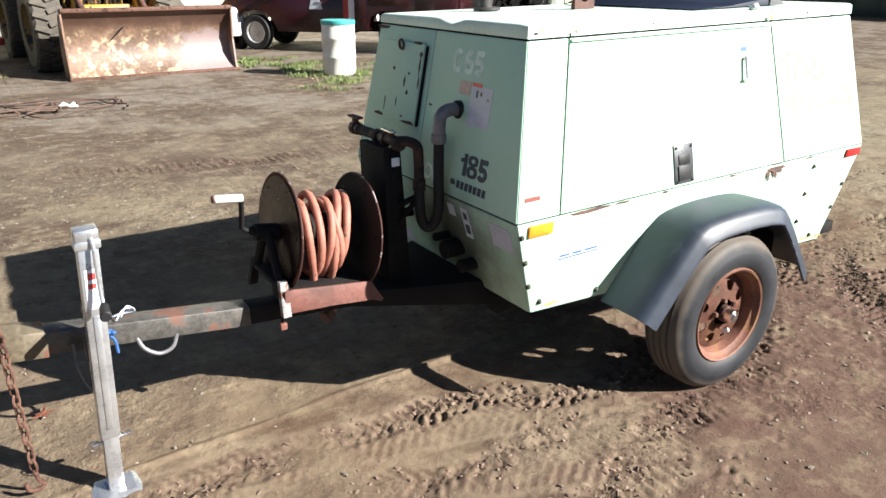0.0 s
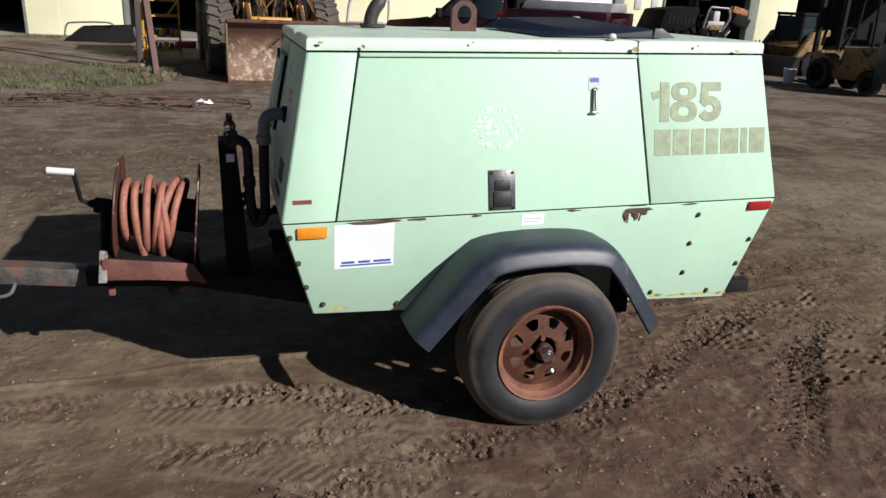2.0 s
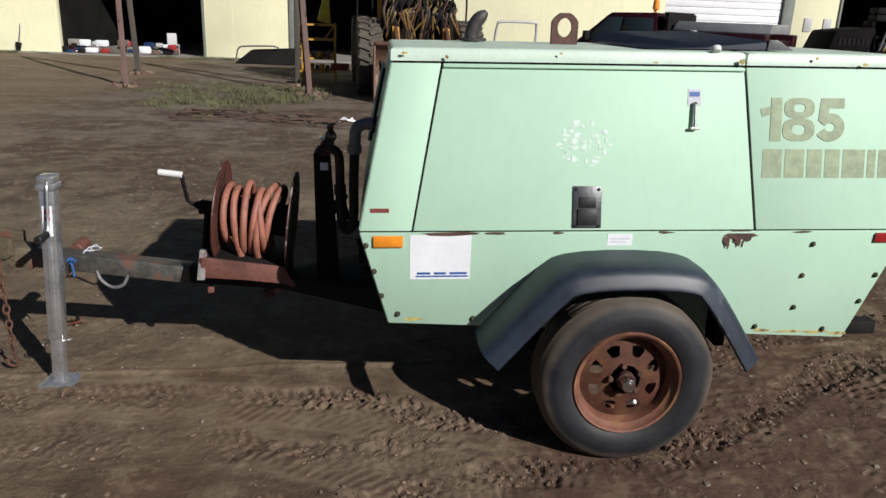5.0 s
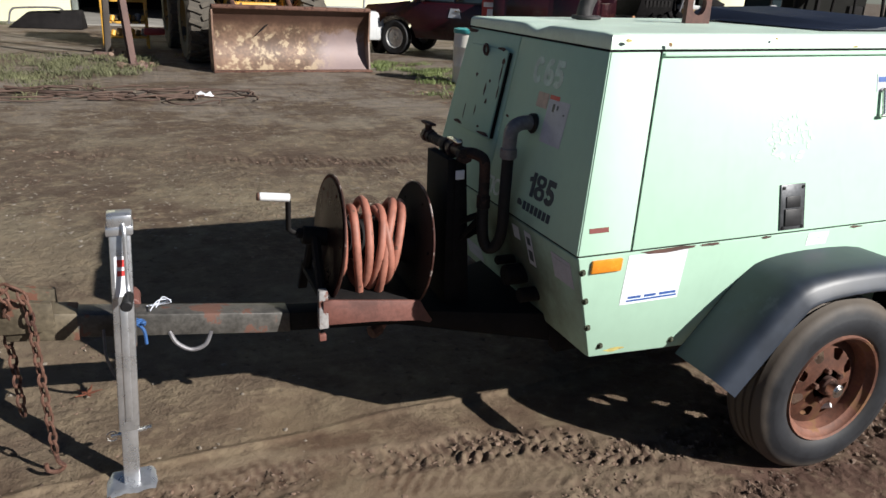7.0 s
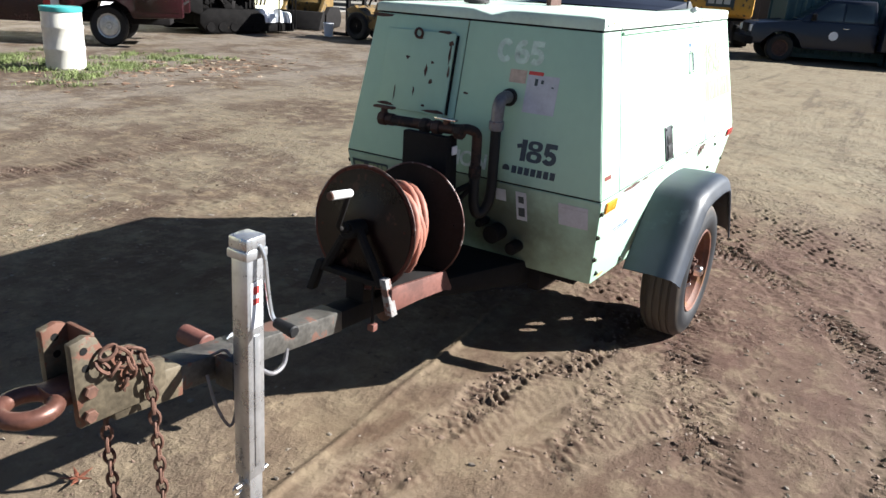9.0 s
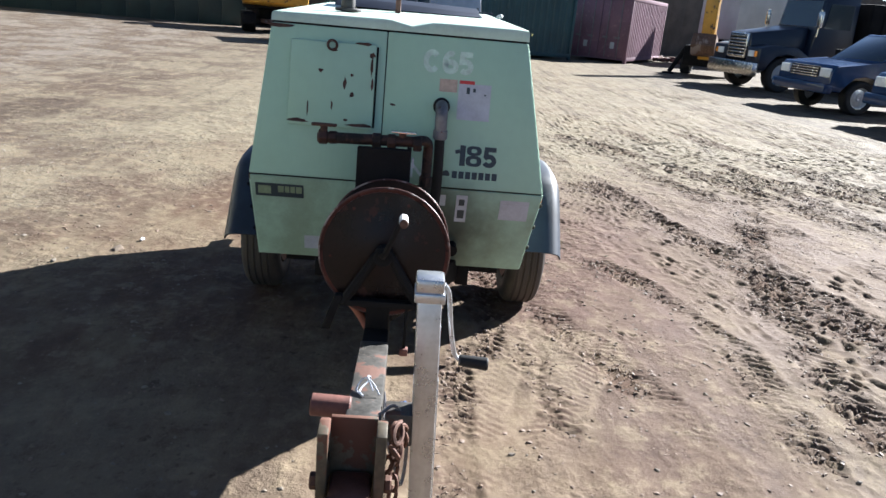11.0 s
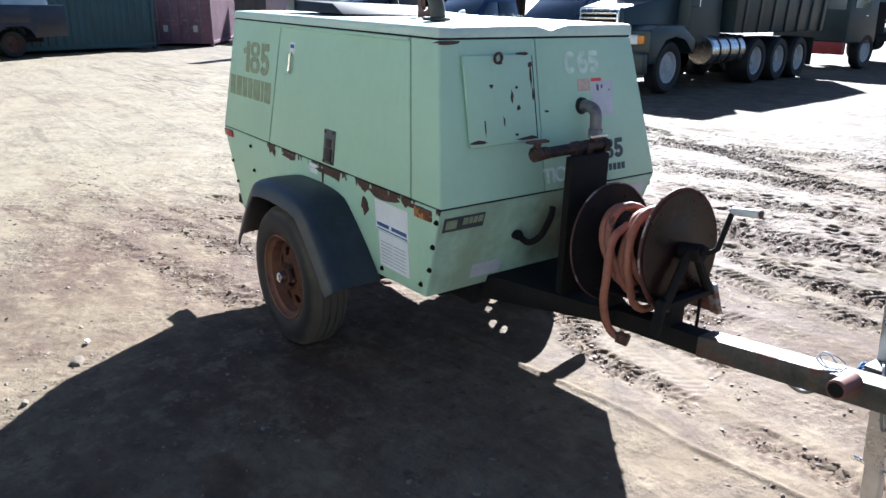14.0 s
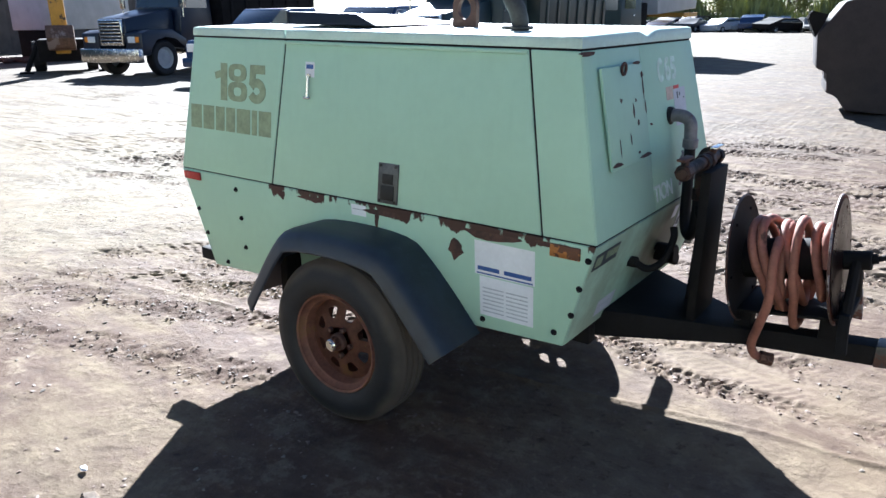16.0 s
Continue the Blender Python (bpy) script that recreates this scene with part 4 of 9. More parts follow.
# upper side panels: front corner, door, rear panel
LATCH_BLACK = material("black_paddle", (0.012, 0.012, 0.013), 0.5, spec=0.3, var=0.3, scale=15)
for s, paint in ((-1, PAINT_NEAR), (1, PAINT_FAR)):
    z0, z1 = BELT + 0.0025, EAVE - 0.004
    for name, x0, x1, t0, t1 in (("corner_panel", front_x(z0), -0.873, front_x(z1), -0.760), ("door", -0.866, 0.493, -0.752, 0.420), ("rear_side_panel", 0.502, rear_x(z0), 0.429, rear_x(z1))):
        p = part(name, sheet(B(), side_quad(x0, x1, z0, z1, s, t0, t1), 0.016, 0.004, -0.012), paint, compressor)
        if name == "door":
            door = p
    # drip rail over the door
    rail = B()
    sheet(rail, side_quad(-0.752, 0.420, EAVE - 0.020, EAVE - 0.008, s), 0.012, 0.003, 0.003)
    part("drip_rail", rail, paint, compressor)
    # lower side: one long panel with the slanted ends
    zb0, zb1, zt = (0.504 if s < 0 else 0.497), (0.402 if s < 0 else 0.412), BELT - 0.0025
    quad = [on_side(front_x(zb0), zb0, s), on_side(rear_x(zb1), zb1, s), on_side(rear_x(zt), zt, s), on_side(front_x(zt), zt, s)]
    if s > 0:
        quad = [quad[1], quad[0], quad[3], quad[2]]
    part("lower_side_panel", sheet(B(), quad, 0.018, 0.005, -0.012), paint, compressor)
    # black latch plate, sunk paddle, screws
    lx0, lx1 = (-0.246, -0.132) if s < 0 else (-0.226, -0.124)
    part("latch", sheet(B(), side_quad(lx0, lx1, 0.912, 1.072, s), 0.006, 0.002, 0.004), LATCH, door, "black sheet steel paddle latch")
    pad = B()
    sheet(pad, side_quad(lx0 + 0.018, lx1 - 0.018, 0.925, 0.985, s), 0.010, 0.003, 0.006)
    sheet(pad, side_quad(lx0 + 0.024, lx1 - 0.024, 0.990, 1.030, s), 0.004, 0.002, 0.010)
    for u in (lx0 + 0.012, lx1 - 0.012):
        for v in (0.922, 1.062):
            p = on_side(u, v, s)
            rod(pad, p + Vector((0, s * 0.008, 0)), p + Vector((0, s * 0.014, 0)), 0.006, seg=8)
    part("paddle", pad, LATCH_BLACK, door)
    # T handle under a small sticker
    hx = 0.225 if s < 0 else 0.275
    part("handle_sticker", sheet(B(), side_quad(hx - 0.026, hx + 0.026, 1.378, 1.440, s), 0.001, 0, 0.0045), INK_GREY if s < 0 else PAPER, door, "small white and blue sticker")
    bars = B()
    sheet(bars, side_quad(hx - 0.020, hx + 0.020, 1.412, 1.430, s), 0.0008, 0, 0.0058)
    part("print", bars, INK_BLUE, door)
    hd = B()
    p0, p1 = on_side(hx, 1.385, s, 0.016), on_side(hx, 1.292, s, 0.020)
    rod(hd, p0, p1, 0.007, seg=10, lip=0.002)
    rod(hd, p0 + Vector((0, -s * 0.016, 0)), p0, 0.009, seg=10)
    rod(hd, p1 + Vector((-0.018, 0, 0.004)), p1 + Vector((0.018, 0, 0.004)), 0.006, seg=10, lip=0.002)
    part("handle", hd, CHROME, door, "chrome pull handle")
    # bolts along the lower panel
    spots = [(-1.048, 0.845), (-1.018, 0.735), (-0.990, 0.628), (-0.925, 0.545), (-0.620, 0.520), (0.586, 0.462), (0.889, 0.446), (1.058, 0.700), (1.018, 0.578), (0.752, 0.840), (0.739, 0.700), (0.736, 0.552)]
    for u, v in spots:
        bt = B()
        p = on_side(u, v, s, 0.004)
        rod(bt, p, p + Vector((0, s * 0.004, 0)), 0.012, seg=12)
        rod(bt, p, p + Vector((0, s * 0.013, 0)), 0.008, seg=6, lip=0.002)
        part("bolt", bt, BLACK_STEEL if s > 0 else OLIVE_BOLT, compressor)
    # marker lights
    part("marker_reflector", sheet(B(), side_quad(-1.020, -0.905, 0.840, 0.886, s), 0.012, 0.004, 0.004), AMBER if s < 0 else OLD_AMBER, compressor, "amber side reflector")
    part("rear_reflector", sheet(B(), side_quad(1.005, 1.125, 0.850, 0.890, s), 0.012, 0.004, 0.004), RED_LENS, compressor, "red side reflector")
    if s < 0:
        part("warning_strip", sheet(B(), side_quad(-1.030, -0.958, 0.972, 0.988, s), 0.001, 0, 0.0045), DARK_RED, compressor, "narrow dark red sticker")

# faded model number, and the maker's mark as plain blocks
for s in (-1, 1):
    x_left, x_word = (0.478, 0.512) if s < 0 else (0.900, 1.070)
    number_185(0.168, DECAL_OLIVE, side_frame(x_left + (0.020 if s < 0 else -0.012), 1.246, s, 0.0046), compressor)
    widths = (0.080, 0.080, 0.062, 0.062, 0.092, 0.034, 0.080)
    for i, w in enumerate(widths):
        x = sum(widths[:i]) + 0.012 * i
        a, b = (x_word + x, x_word + x + w) if s < 0 else (x_word - x - w, x_word - x)
        part("mark_block", sheet(B(), side_quad(a, b, 1.105, 1.215, s), 0.0010, 0, 0.0042), DECAL_OLIVE, compressor)

# worn round decal on the sunny door



def blot(bm, centre, ax, up, w, h, seed):
    """An irregular thin patch."""
    rng = random.Random(seed)
    n = ax.cross(up).normalized()
    pts = [centre + ax * w * math.cos(a) * rng.uniform(0.55, 1.15) + up * h * math.sin(a) * rng.uniform(0.5, 1.2) for a in (2 * math.pi * i / 11 for i in range(11))]
    hull(bm, [p for p in pts], [p + n * 0.0009 for p in pts])


ghost = B()
for i in range(46):
    a = 2 * math.pi * i / 30
    r = 0.098 - 0.010 * (i % 3) if i < 30 else 0.0
    c = (-0.205 + r * math.cos(a), 1.230 + 0.85 * r * math.sin(a)) if i < 30 else (-0.270 + 0.030 * (i % 5) + 0.010 * math.sin(i * 3.3), 1.262 - 0.022 * ((i - 30) // 5))
    if i in (4, 5, 13, 21, 22, 27):
        continue
    m = side_frame(c[0], c[1], -1, 0.0043)
    blot(ghost, m.translation, m.col[0].xyz, m.col[1].xyz, 0.012 + 0.006 * math.sin(i * 5.1), 0.008 + 0.005 * math.sin(i * 2.3), i + 300)
part("worn_decal", ghost, DECAL_WHITE, compressor, "flaked remains of a round white decal", "stuff")


def side_blots(spots, s, label):
    for i, (x, z, w, h) in enumerate(spots):
        bm = B()
        m = side_frame(x, z, s, 0.0062 if z < BELT else 0.0042)
        blot(bm, m.translation, m.col[0].xyz, m.col[1].xyz, w, h, i + 7)
        part("rust_patch", bm, RUST_SCAB, compressor, label)


side_blots([(0.435, 0.884, 0.085, 0.022), (0.385, 0.868, 0.022, 0.040), (0.430, 0.866, 0.020, 0.034), (0.472, 0.874, 0.018, 0.026), (0.455, 0.850, 0.006, 0.020), (0.397, 0.840, 0.005, 0.018), (-0.55, 0.893, 0.05, 0.006), (-0.30, 0.893, 0.03, 0.005), (0.13, 0.893, 0.035, 0.005), (0.70, 0.893, 0.05, 0.004), (-0.72, 0.892, 0.12, 0.008)], -1, "rust at the seam and door corner")
side_blots([(-0.500, 0.790, 0.042, 0.048), (0.440, 0.870, 0.035, 0.032), (0.26, 0.872, 0.09, 0.018), (-0.15, 0.870, 0.10, 0.018), (-0.115, 0.845, 0.016, 0.045), (-0.66, 0.868, 0.16, 0.022), (-0.91, 0.878, 0.08, 0.016)], 1, "rust patches under the belt seam")

for i, (x, z, w) in enumerate(((0.62, 0.443, 0.05), (0.74, 0.436, 0.07), (0.86, 0.431, 0.06), (0.96, 0.424, 0.045), (-0.86, 0.520, 0.05))):
    bm = B()
    m = side_frame(x, z, -1, 0.0062)
    blot(bm, m.translation, m.col[0].xyz, m.col[1].xyz, w, 0.008, i + 60)
    part("rust_stain", bm, STAIN, compressor, "ochre rust stain along the lower edge")

# stickers with print that cannot be read
def sticker(name, quad, bars, ink, label, base=0.006):
    ob = part(name, sheet(B(), quad, 0.001, 0, base), PAPER if base == 0.006 else AGED_PAPER, compressor, label)
    q = [Vector(p) for p in quad]
    for u0, u1, v0, v1 in bars:
        bm = B()
        def at(u, v):
            return q[0].lerp(q[1], u).lerp(q[3].lerp(q[2], u), v)
        sheet(bm, [at(u0, v0), at(u1, v0), at(u1, v1), at(u0, v1)], 0.0008, 0, base + 0.001)
        part("print", bm, ink, ob)
    return ob


sticker("paper_label", side_quad(-0.878, -0.640, 0.700, 0.888, -1), [(0.10, 0.97, 0.05, 0.085), (0.12, 0.34, 0.11, 0.16), (0.40, 0.60, 0.11, 0.16), (0.66, 0.95, 0.11, 0.16)], INK_BLUE, "white paper label with blue print")
sticker("small_label", side_quad(-0.100, 0.000, 0.840, 0.890, -1), [(0.1, 0.9, 0.55, 0.62), (0.1, 0.8, 0.3, 0.36)], INK_GREY, "small white label")
sticker("small_label", side_quad(-0.060, 0.020, 0.838, 0.885, 1), [(0.1, 0.9, 0.55, 0.62)], INK_GREY, "small white label")
sticker("paper_label", side_quad(-0.845, -0.590, 0.705, 0.840, 1), [(0.03, 0.97, 0.03, 0.07), (0.05, 0.42, 0.14, 0.26), (0.5, 0.95, 0.14, 0.26)], INK_BLUE, "torn white paper label with a printed line")
sticker("paper_label", side_quad(-0.840, -0.610, 0.540, 0.700, 1), [(0.06 + 0.44 * (i % 2), 0.46 + 0.44 * (i % 2), 0.1 + 0.1 * (i // 2), 0.13 + 0.1 * (i // 2)) for i in range(14)], INK_GREY, "white paper label with a printed list")

# front: upper panel of two sheets, lower panel
zu0, zu1 = BELT + 0.0025, EAVE - 0.004
part("front_panel", sheet(B(), front_quad(side_y(zu0, 1), 0.085, zu0, zu1, side_y(zu1, 1), 0.085), 0.016, 0.004, -0.012), PAINT_FRONT, compressor)
part("front_panel", sheet(B(), front_quad(0.081, side_y(zu0, -1), zu0, zu1, 0.081, side_y(zu1, -1)), 0.016, 0.004, -0.012), PAINT_FRONT, compressor)
part("lower_front_panel", sheet(B(), [on_front(side_y(0.500, 1), 0.500), on_front(side_y(0.504, -1), 0.504), on_front(side_y(0.896, -1), 0.896), on_front(side_y(0.896, 1), 0.896)], 0.016, 0.005, -0.012), PAINT_FRONT, compressor)
hatch = part("access_hatch", sheet(B(), front_quad(0.482, 0.125, 1.118, 1.462), 0.014, 0.006, 0.010), PAINT_NEAR, compressor, "green access hatch with chipped rusty edges")
for i, (y, z, w, h) in enumerate(((0.300, 1.430, 0.014, 0.010), (0.175, 1.462, 0.040, 0.008), (0.142, 1.420, 0.016, 0.014), (0.140, 1.375, 0.008, 0.045), (0.352, 1.345, 0.012, 0.010), (0.222, 1.335, 0.010, 0.008), (0.250, 1.300, 0.008, 0.024), (0.218, 1.255, 0.011, 0.014), (0.300, 1.205, 0.005, 0.026), (0.435, 1.135, 0.050, 0.010), (0.180, 1.132, 0.06, 0.008), (0.400, 1.190, 0.004, 0.035), (0.240, 1.150, 0.010, 0.008), (0.135, 1.300, 0.006, 0.03))):
    m = front_frame(y, z, 0.0245)
    chips = B()
    blot(chips, m.translation, m.col[0].xyz, m.col[1].xyz, w, h, i + 40)
    part("paint_chip", chips, RUST_SCAB, hatch, "dark rust chip")
for i, (y, z, w, h) in enumerate(((0.530, 1.512, 0.070, 0.009), (0.045, 1.230, 0.016, 0.005), (0.36, 0.600, 0.010, 0.010))):
    more = B()
    m = front_frame(y, z, 0.0045)
    blot(more, m.translation, m.col[0].xyz, m.col[1].xyz, w, h, i + 80)
    part("paint_chip", more, RUST_SCAB, compressor)

pull = B()
m = front_frame(0.310, 1.448, 0.030)
tube(pull, [m @ Vector((0.019 * math.cos(a), 0.019 * math.sin(a), 0.004 * math.sin(a))) for a in (2 * math.pi * i / 18 for i in range(18))], 0.0055, 8, closed=True)
part("ring_pull", pull, RUST_SCAB, hatch, "rusty ring pull")
# Added black strip: the shadow beside the raised hatch, put into colour.
part("hinge", sheet(B(), front_quad(0.1245, 0.1165, 1.125, 1.455), 0.012, 0.002, 0.006), GAP, hatch, "black strip with the hatch edge's shade in its colour")
number_185(0.088, INK, front_frame(-0.240, 0.998, 0.0045), compressor)
for i in range(7):
    y = -0.232 - 0.029 * i
    part("mark_block", sheet(B(), front_quad(y, y - 0.022, 0.944, 0.974), 0.0008, 0, 0.0045), INK, compressor)
small = B()
rod(small, on_front(-0.205, 0.959, 0.004), on_front(-0.205, 0.959, 0.0055), 0.017, seg=20)
part("maker_mark", small, INK, compressor)
lettering("TION", 0.062, STENCIL, front_frame(0.090, 0.935, 0.0045), compressor, "stencilled_word", bold=0.002)
number_c65(0.092, material("faded_white_paint", (0.53, 0.675, 0.60), 0.6, var=0.2, scale=25, bump=0.02), front_frame(-0.078, 1.376, 0.0045), compressor)
sticker("safety_label", front_quad(-0.232, -0.372, 1.190, 1.340), [(0.25, 0.35, 0.72, 0.90), (0.45, 0.53, 0.78, 0.88), (0.8, 0.86, 0.70, 0.74)], INK, "pale safety sticker with small pictograms", 0.0045)
part("safety_label_head", sheet(B(), front_quad(-0.235, -0.300, 1.338, 1.352), 0.0010, 0, 0.0050), INK_RED, compressor, "red sticker edge")
faded = material("faded_pink_sticker", (0.46, 0.36, 0.30), 0.6, var=0.2, scale=18)
part("faded_label", sheet(B(), front_quad(-0.150, -0.226, 1.300, 1.352), 0.001, 0, 0.0045), faded, compressor, "sun-bleached pinkish sticker")
sticker("lower_label", front_quad(-0.457, -0.585, 0.765, 0.862), [(0.1, 0.9, 0.8, 0.84)], INK_GREY, "faded white sticker", 0.005)
sticker("pressure_label", front_quad(-0.262, -0.312, 0.740, 0.872), [(0.25, 0.75, 0.62, 0.85), (0.2, 0.8, 0.14, 0.45)], INK, "narrow sticker with a dark symbol", 0.005)
sticker("grey_label", front_quad(-0.165, -0.215, 0.815, 0.868), [(0.1, 0.9, 0.8, 0.84)], INK_GREY, "small grey sticker", 0.005)
sticker("lower_label", front_quad(0.405, 0.245, 0.545, 0.612), [(0.1, 0.9, 0.5, 0.56)], INK_GREY, "faded white sticker", 0.005)
plate = part("engine_badge", sheet(B(), front_quad(0.612, 0.405, 0.800, 0.862), 0.001, 0, 0.0055), INK, compressor, "black badge with green blocks")
for y0, y1, z0, z1 in ((0.600, 0.545, 0.812, 0.850), (0.515, 0.490, 0.822, 0.852), (0.485, 0.466, 0.822, 0.852), (0.461, 0.442, 0.822, 0.852), (0.437, 0.412, 0.822, 0.852)):
    part("print", sheet(B(), front_quad(y0, y1, z0, z1), 0.0008, 0, 0.0067), DECAL_OLIVE, plate)

# rear face
part("rear_panel", sheet(B(), [(rear_x(zu0), side_y(zu0, -1), zu0), (rear_x(zu0), side_y(zu0, 1), zu0), (rear_x(zu1), side_y(zu1, 1), zu1), (rear_x(zu1), side_y(zu1, -1), zu1)], 0.016, 0.004, -0.012), PAINT_NEAR, compressor)
part("lower_rear_panel", sheet(B(), [(rear_x(0.412), side_y(0.412, -1), 0.412), (rear_x(0.412), side_y(0.412, 1), 0.412), (rear_x(0.896), side_y(0.896, 1), 0.896), (rear_x(0.896), side_y(0.896, -1), 0.896)], 0.016, 0.004, -0.012), PAINT_NEAR, compressor)


# roof: two lids with turned-down edges, the front one dented
def lid(x0, x1, front):
    bm = B()
    z0, z1 = EAVE + 0.004, EAVE + 0.056
    n = 24
    xs0, xs1 = (front_x(z0) - 0.006 if front else x0), (x1 if front else rear_x(z0) + 0.006)
    ys0, ys1 = side_y(z0, -1) - 0.006, side_y(z0, 1) + 0.006
    inset = 0.018
    def grid(u, v):
        x, y = xs0 + inset + (xs1 - xs0 - 2 * inset) * u, ys0 + inset + (ys1 - ys0 - 2 * inset) * v
        z = z1 - 0.003 + 0.002 * (1 - (2 * v - 1) ** 2) - 0.010 * v
        if front:
            d = math.exp(-((y + 0.02) / 0.055) ** 2) * max(0, 1 - (x - xs0) / 0.16)
            z -= 0.024 * d
        return (x, y, z)
    vs = [[bm.verts.new(grid(i / n, j / n)) for j in range(n + 1)] for i in range(n + 1)]
    for i in range(n):
        for j in range(n):
            bm.faces.new((vs[i][j], vs[i + 1][j], vs[i + 1][j + 1], vs[i][j + 1]))
    edge = [vs[i][0] for i in range(n)] + [vs[n][j] for j in range(n)] + [vs[i][n] for i in range(n, 0, -1)] + [vs[0][j] for j in range(n, 0, -1)]
    prev = edge
    for drop, out in ((0.003, 0.010), (0.010, 0.016), (None, 0.018)):
        ring = []
        for v in edge:
            cx, cy = (xs0 + xs1) / 2, (ys0 + ys1) / 2
            x = v.co.x + (out if abs(v.co.x - xs1 + inset) < 1e-4 else -out if abs(v.co.x - xs0 - inset) < 1e-4 else 0)
            y = v.co.y + (out if abs(v.co.y - ys1 + inset) < 1e-4 else -out if abs(v.co.y - ys0 - inset) < 1e-4 else 0)
            ring.append(bm.verts.new((x, y, z0 if drop is None else v.co.z - drop)))
        for k in range(len(edge)):
            bm.faces.new((prev[k], prev[(k + 1) % len(edge)], ring[(k + 1) % len(edge)], ring[k]))
        prev = ring
    bm.faces.new(prev)
    return bm


part("front_lid", lid(None, 0.421, True), ROOF_PAINT, compressor, "dented pale green roof lid")
part("rear_lid", lid(0.428, None, False), ROOF_PAINT, compressor)
for args in ((Vector((-0.945, 0.50, 1.545)), Vector((0, -1, 0)), Vector((0.1, 0, 1)), 0.05, 0.016, 3), (Vector((0.40, -0.5325, 1.545)), Vector((1, 0, 0)), Vector((0, 0.0, 1)), 0.012, 0.012, 5), *[(Vector((x, -0.5325, z)), Vector((1, 0, 0)), Vector((0, 0.0, 1)), w, h, k) for x, z, w, h, k in ((-0.90, 1.560, 0.016, 0.006, 7), (-0.74, 1.548, 0.009, 0.009, 8), (-0.31, 1.566, 0.007, 0.005, 9), (0.06, 1.538, 0.012, 0.004, 10), (0.70, 1.562, 0.010, 0.006, 11), (0.90, 1.541, 0.014, 0.006, 12))]):
    lip = B()
    blot(lip, *args)
    part("rust_patch", lip, RUSTY if args[3] > 0.02 else STAIN, compressor)

eye = B()
hole = [(-0.159 + 0.034 * math.cos(a), 1.650 + 0.042 * math.sin(a)) for a in (math.pi / 2 + 2 * math.pi * i / 18 for i in range(18))]
oo = [(-0.159 + u * 0.06, 1.645 + v * 0.068) for u, v in ((0, 1), (0.35, 1), (0.6, 0.85), (0.85, 0.65), (1, 0.4), (1, 0.1), (1, -0.3), (1, -0.7), (1, -1), (0, -1), (-1, -1), (-1, -0.7), (-1, -0.3), (-1, 0.1), (-1, 0.4), (-0.85, 0.65), (-0.6, 0.85), (-0.35, 1))]
hole2 = [hole[(18 - i) % 18] for i in range(18)]
a, b = [eye.verts.new((x, 0.055, z)) for x, z in oo], [eye.verts.new((x, 0.055, z)) for x, z in hole2]
c, d = [eye.verts.new((x, 0.080, z)) for x, z in oo], [eye.verts.new((x, 0.080, z)) for x, z in hole2]
for i in range(18):
    j = (i + 1) % 18
    for f in ((a[i], a[j], b[j], b[i]), (c[i], c[j], d[j], d[i]), (a[i], a[j], c[j], c[i]), (b[i], b[j], d[j], d[i])):
        eye.faces.new(f)
part("lifting_eye", eye, material("dull_rusty_eye", (0.075, 0.036, 0.028), 0.7, metal=0.2, var=0.4, scale=12, bump=0.3), compressor, "rusty steel lifting eye on the roof")
ex = B()
tube(ex, curve_points([(-0.555, 0.29, 1.56), (-0.553, 0.29, 1.615), (-0.530, 0.29, 1.668), (-0.485, 0.29, 1.712)], 6), [0.033] * 12 + [0.033, 0.033, 0.032, 0.030, 0.026, 0.020, 0.012], 16)
rod(ex, (-0.545, 0.29, 1.578), (-0.545, 0.29, 1.592), 0.062, seg=20, lip=0.003)
part("exhaust_pipe", ex, material("sooty_exhaust_steel", (0.045, 0.042, 0.042), 0.6, metal=0.3, var=0.4, scale=10, bump=0.2), compressor, "curved black exhaust pipe")
hood = B()
hull(hood, [(0.05, -0.40, 1.584), (0.640, -0.40, 1.584), (0.640, 0.42, 1.584), (0.05, 0.42, 1.584)], [(0.32, -0.395, 1.594), (0.565, -0.395, 1.620), (0.565, 0.415, 1.640), (0.16, 0.415, 1.632)], 0.006)
part("roof_hood", hood, BLUE_TARP, compressor, "low navy cooling hood across the roof")
GREY_HOOD = material("dull_grey_bracket", (0.075, 0.075, 0.080), 0.5, var=0.2, scale=9)
for y, z in ((-0.405, 1.624), (0.415, 1.644)):
    cheek = B()
    prism(cheek, [(0.560, 1.584), (0.672, 1.584), (0.600, z), (0.566, z)], "y", y, y + 0.012, 0.001)
    part("hood_bracket", cheek, GREY_HOOD, compressor, "grey folded bracket")
oval = B()
rod(oval, (0.30, -0.515, 1.580), (0.30, -0.505, 1.600), 0.02, seg=16, lip=0.004)
part("roof_knob", oval, WHITE_GRIP, compressor)

# plumbing on the front: bushing, elbow, black hose to the manifold
bush = B()
p = on_front(-0.165, 1.240)
rod(bush, p + Vector((0.01, 0, 0)), p + Vector((-0.018, 0, 0)), 0.036, seg=18, lip=0.004)
part("bushing", bush, RUBBER, compressor)
GREY_PIPE = material("weathered_pipe", (0.17, 0.165, 0.175), 0.5, metal=0.4, var=0.3, scale=12, bump=0.2, spots=(0.13, 0.06, 0.04), spot_at=0.62)
el = B()
tube(el, curve_points([(-0.99, -0.165, 1.240), (-1.055, -0.165, 1.243), (-1.092, -0.165, 1.222), (-1.100, -0.165, 1.170), (-1.102, -0.165, 1.115)], 6), 0.026, 14)
rod(el, (-1.102, -0.165, 1.155), (-1.102, -0.165, 1.118), 0.031, seg=14, lip=0.003)
part("elbow_pipe", el, GREY_PIPE, compressor, "grey pipe elbow coming out of the front")
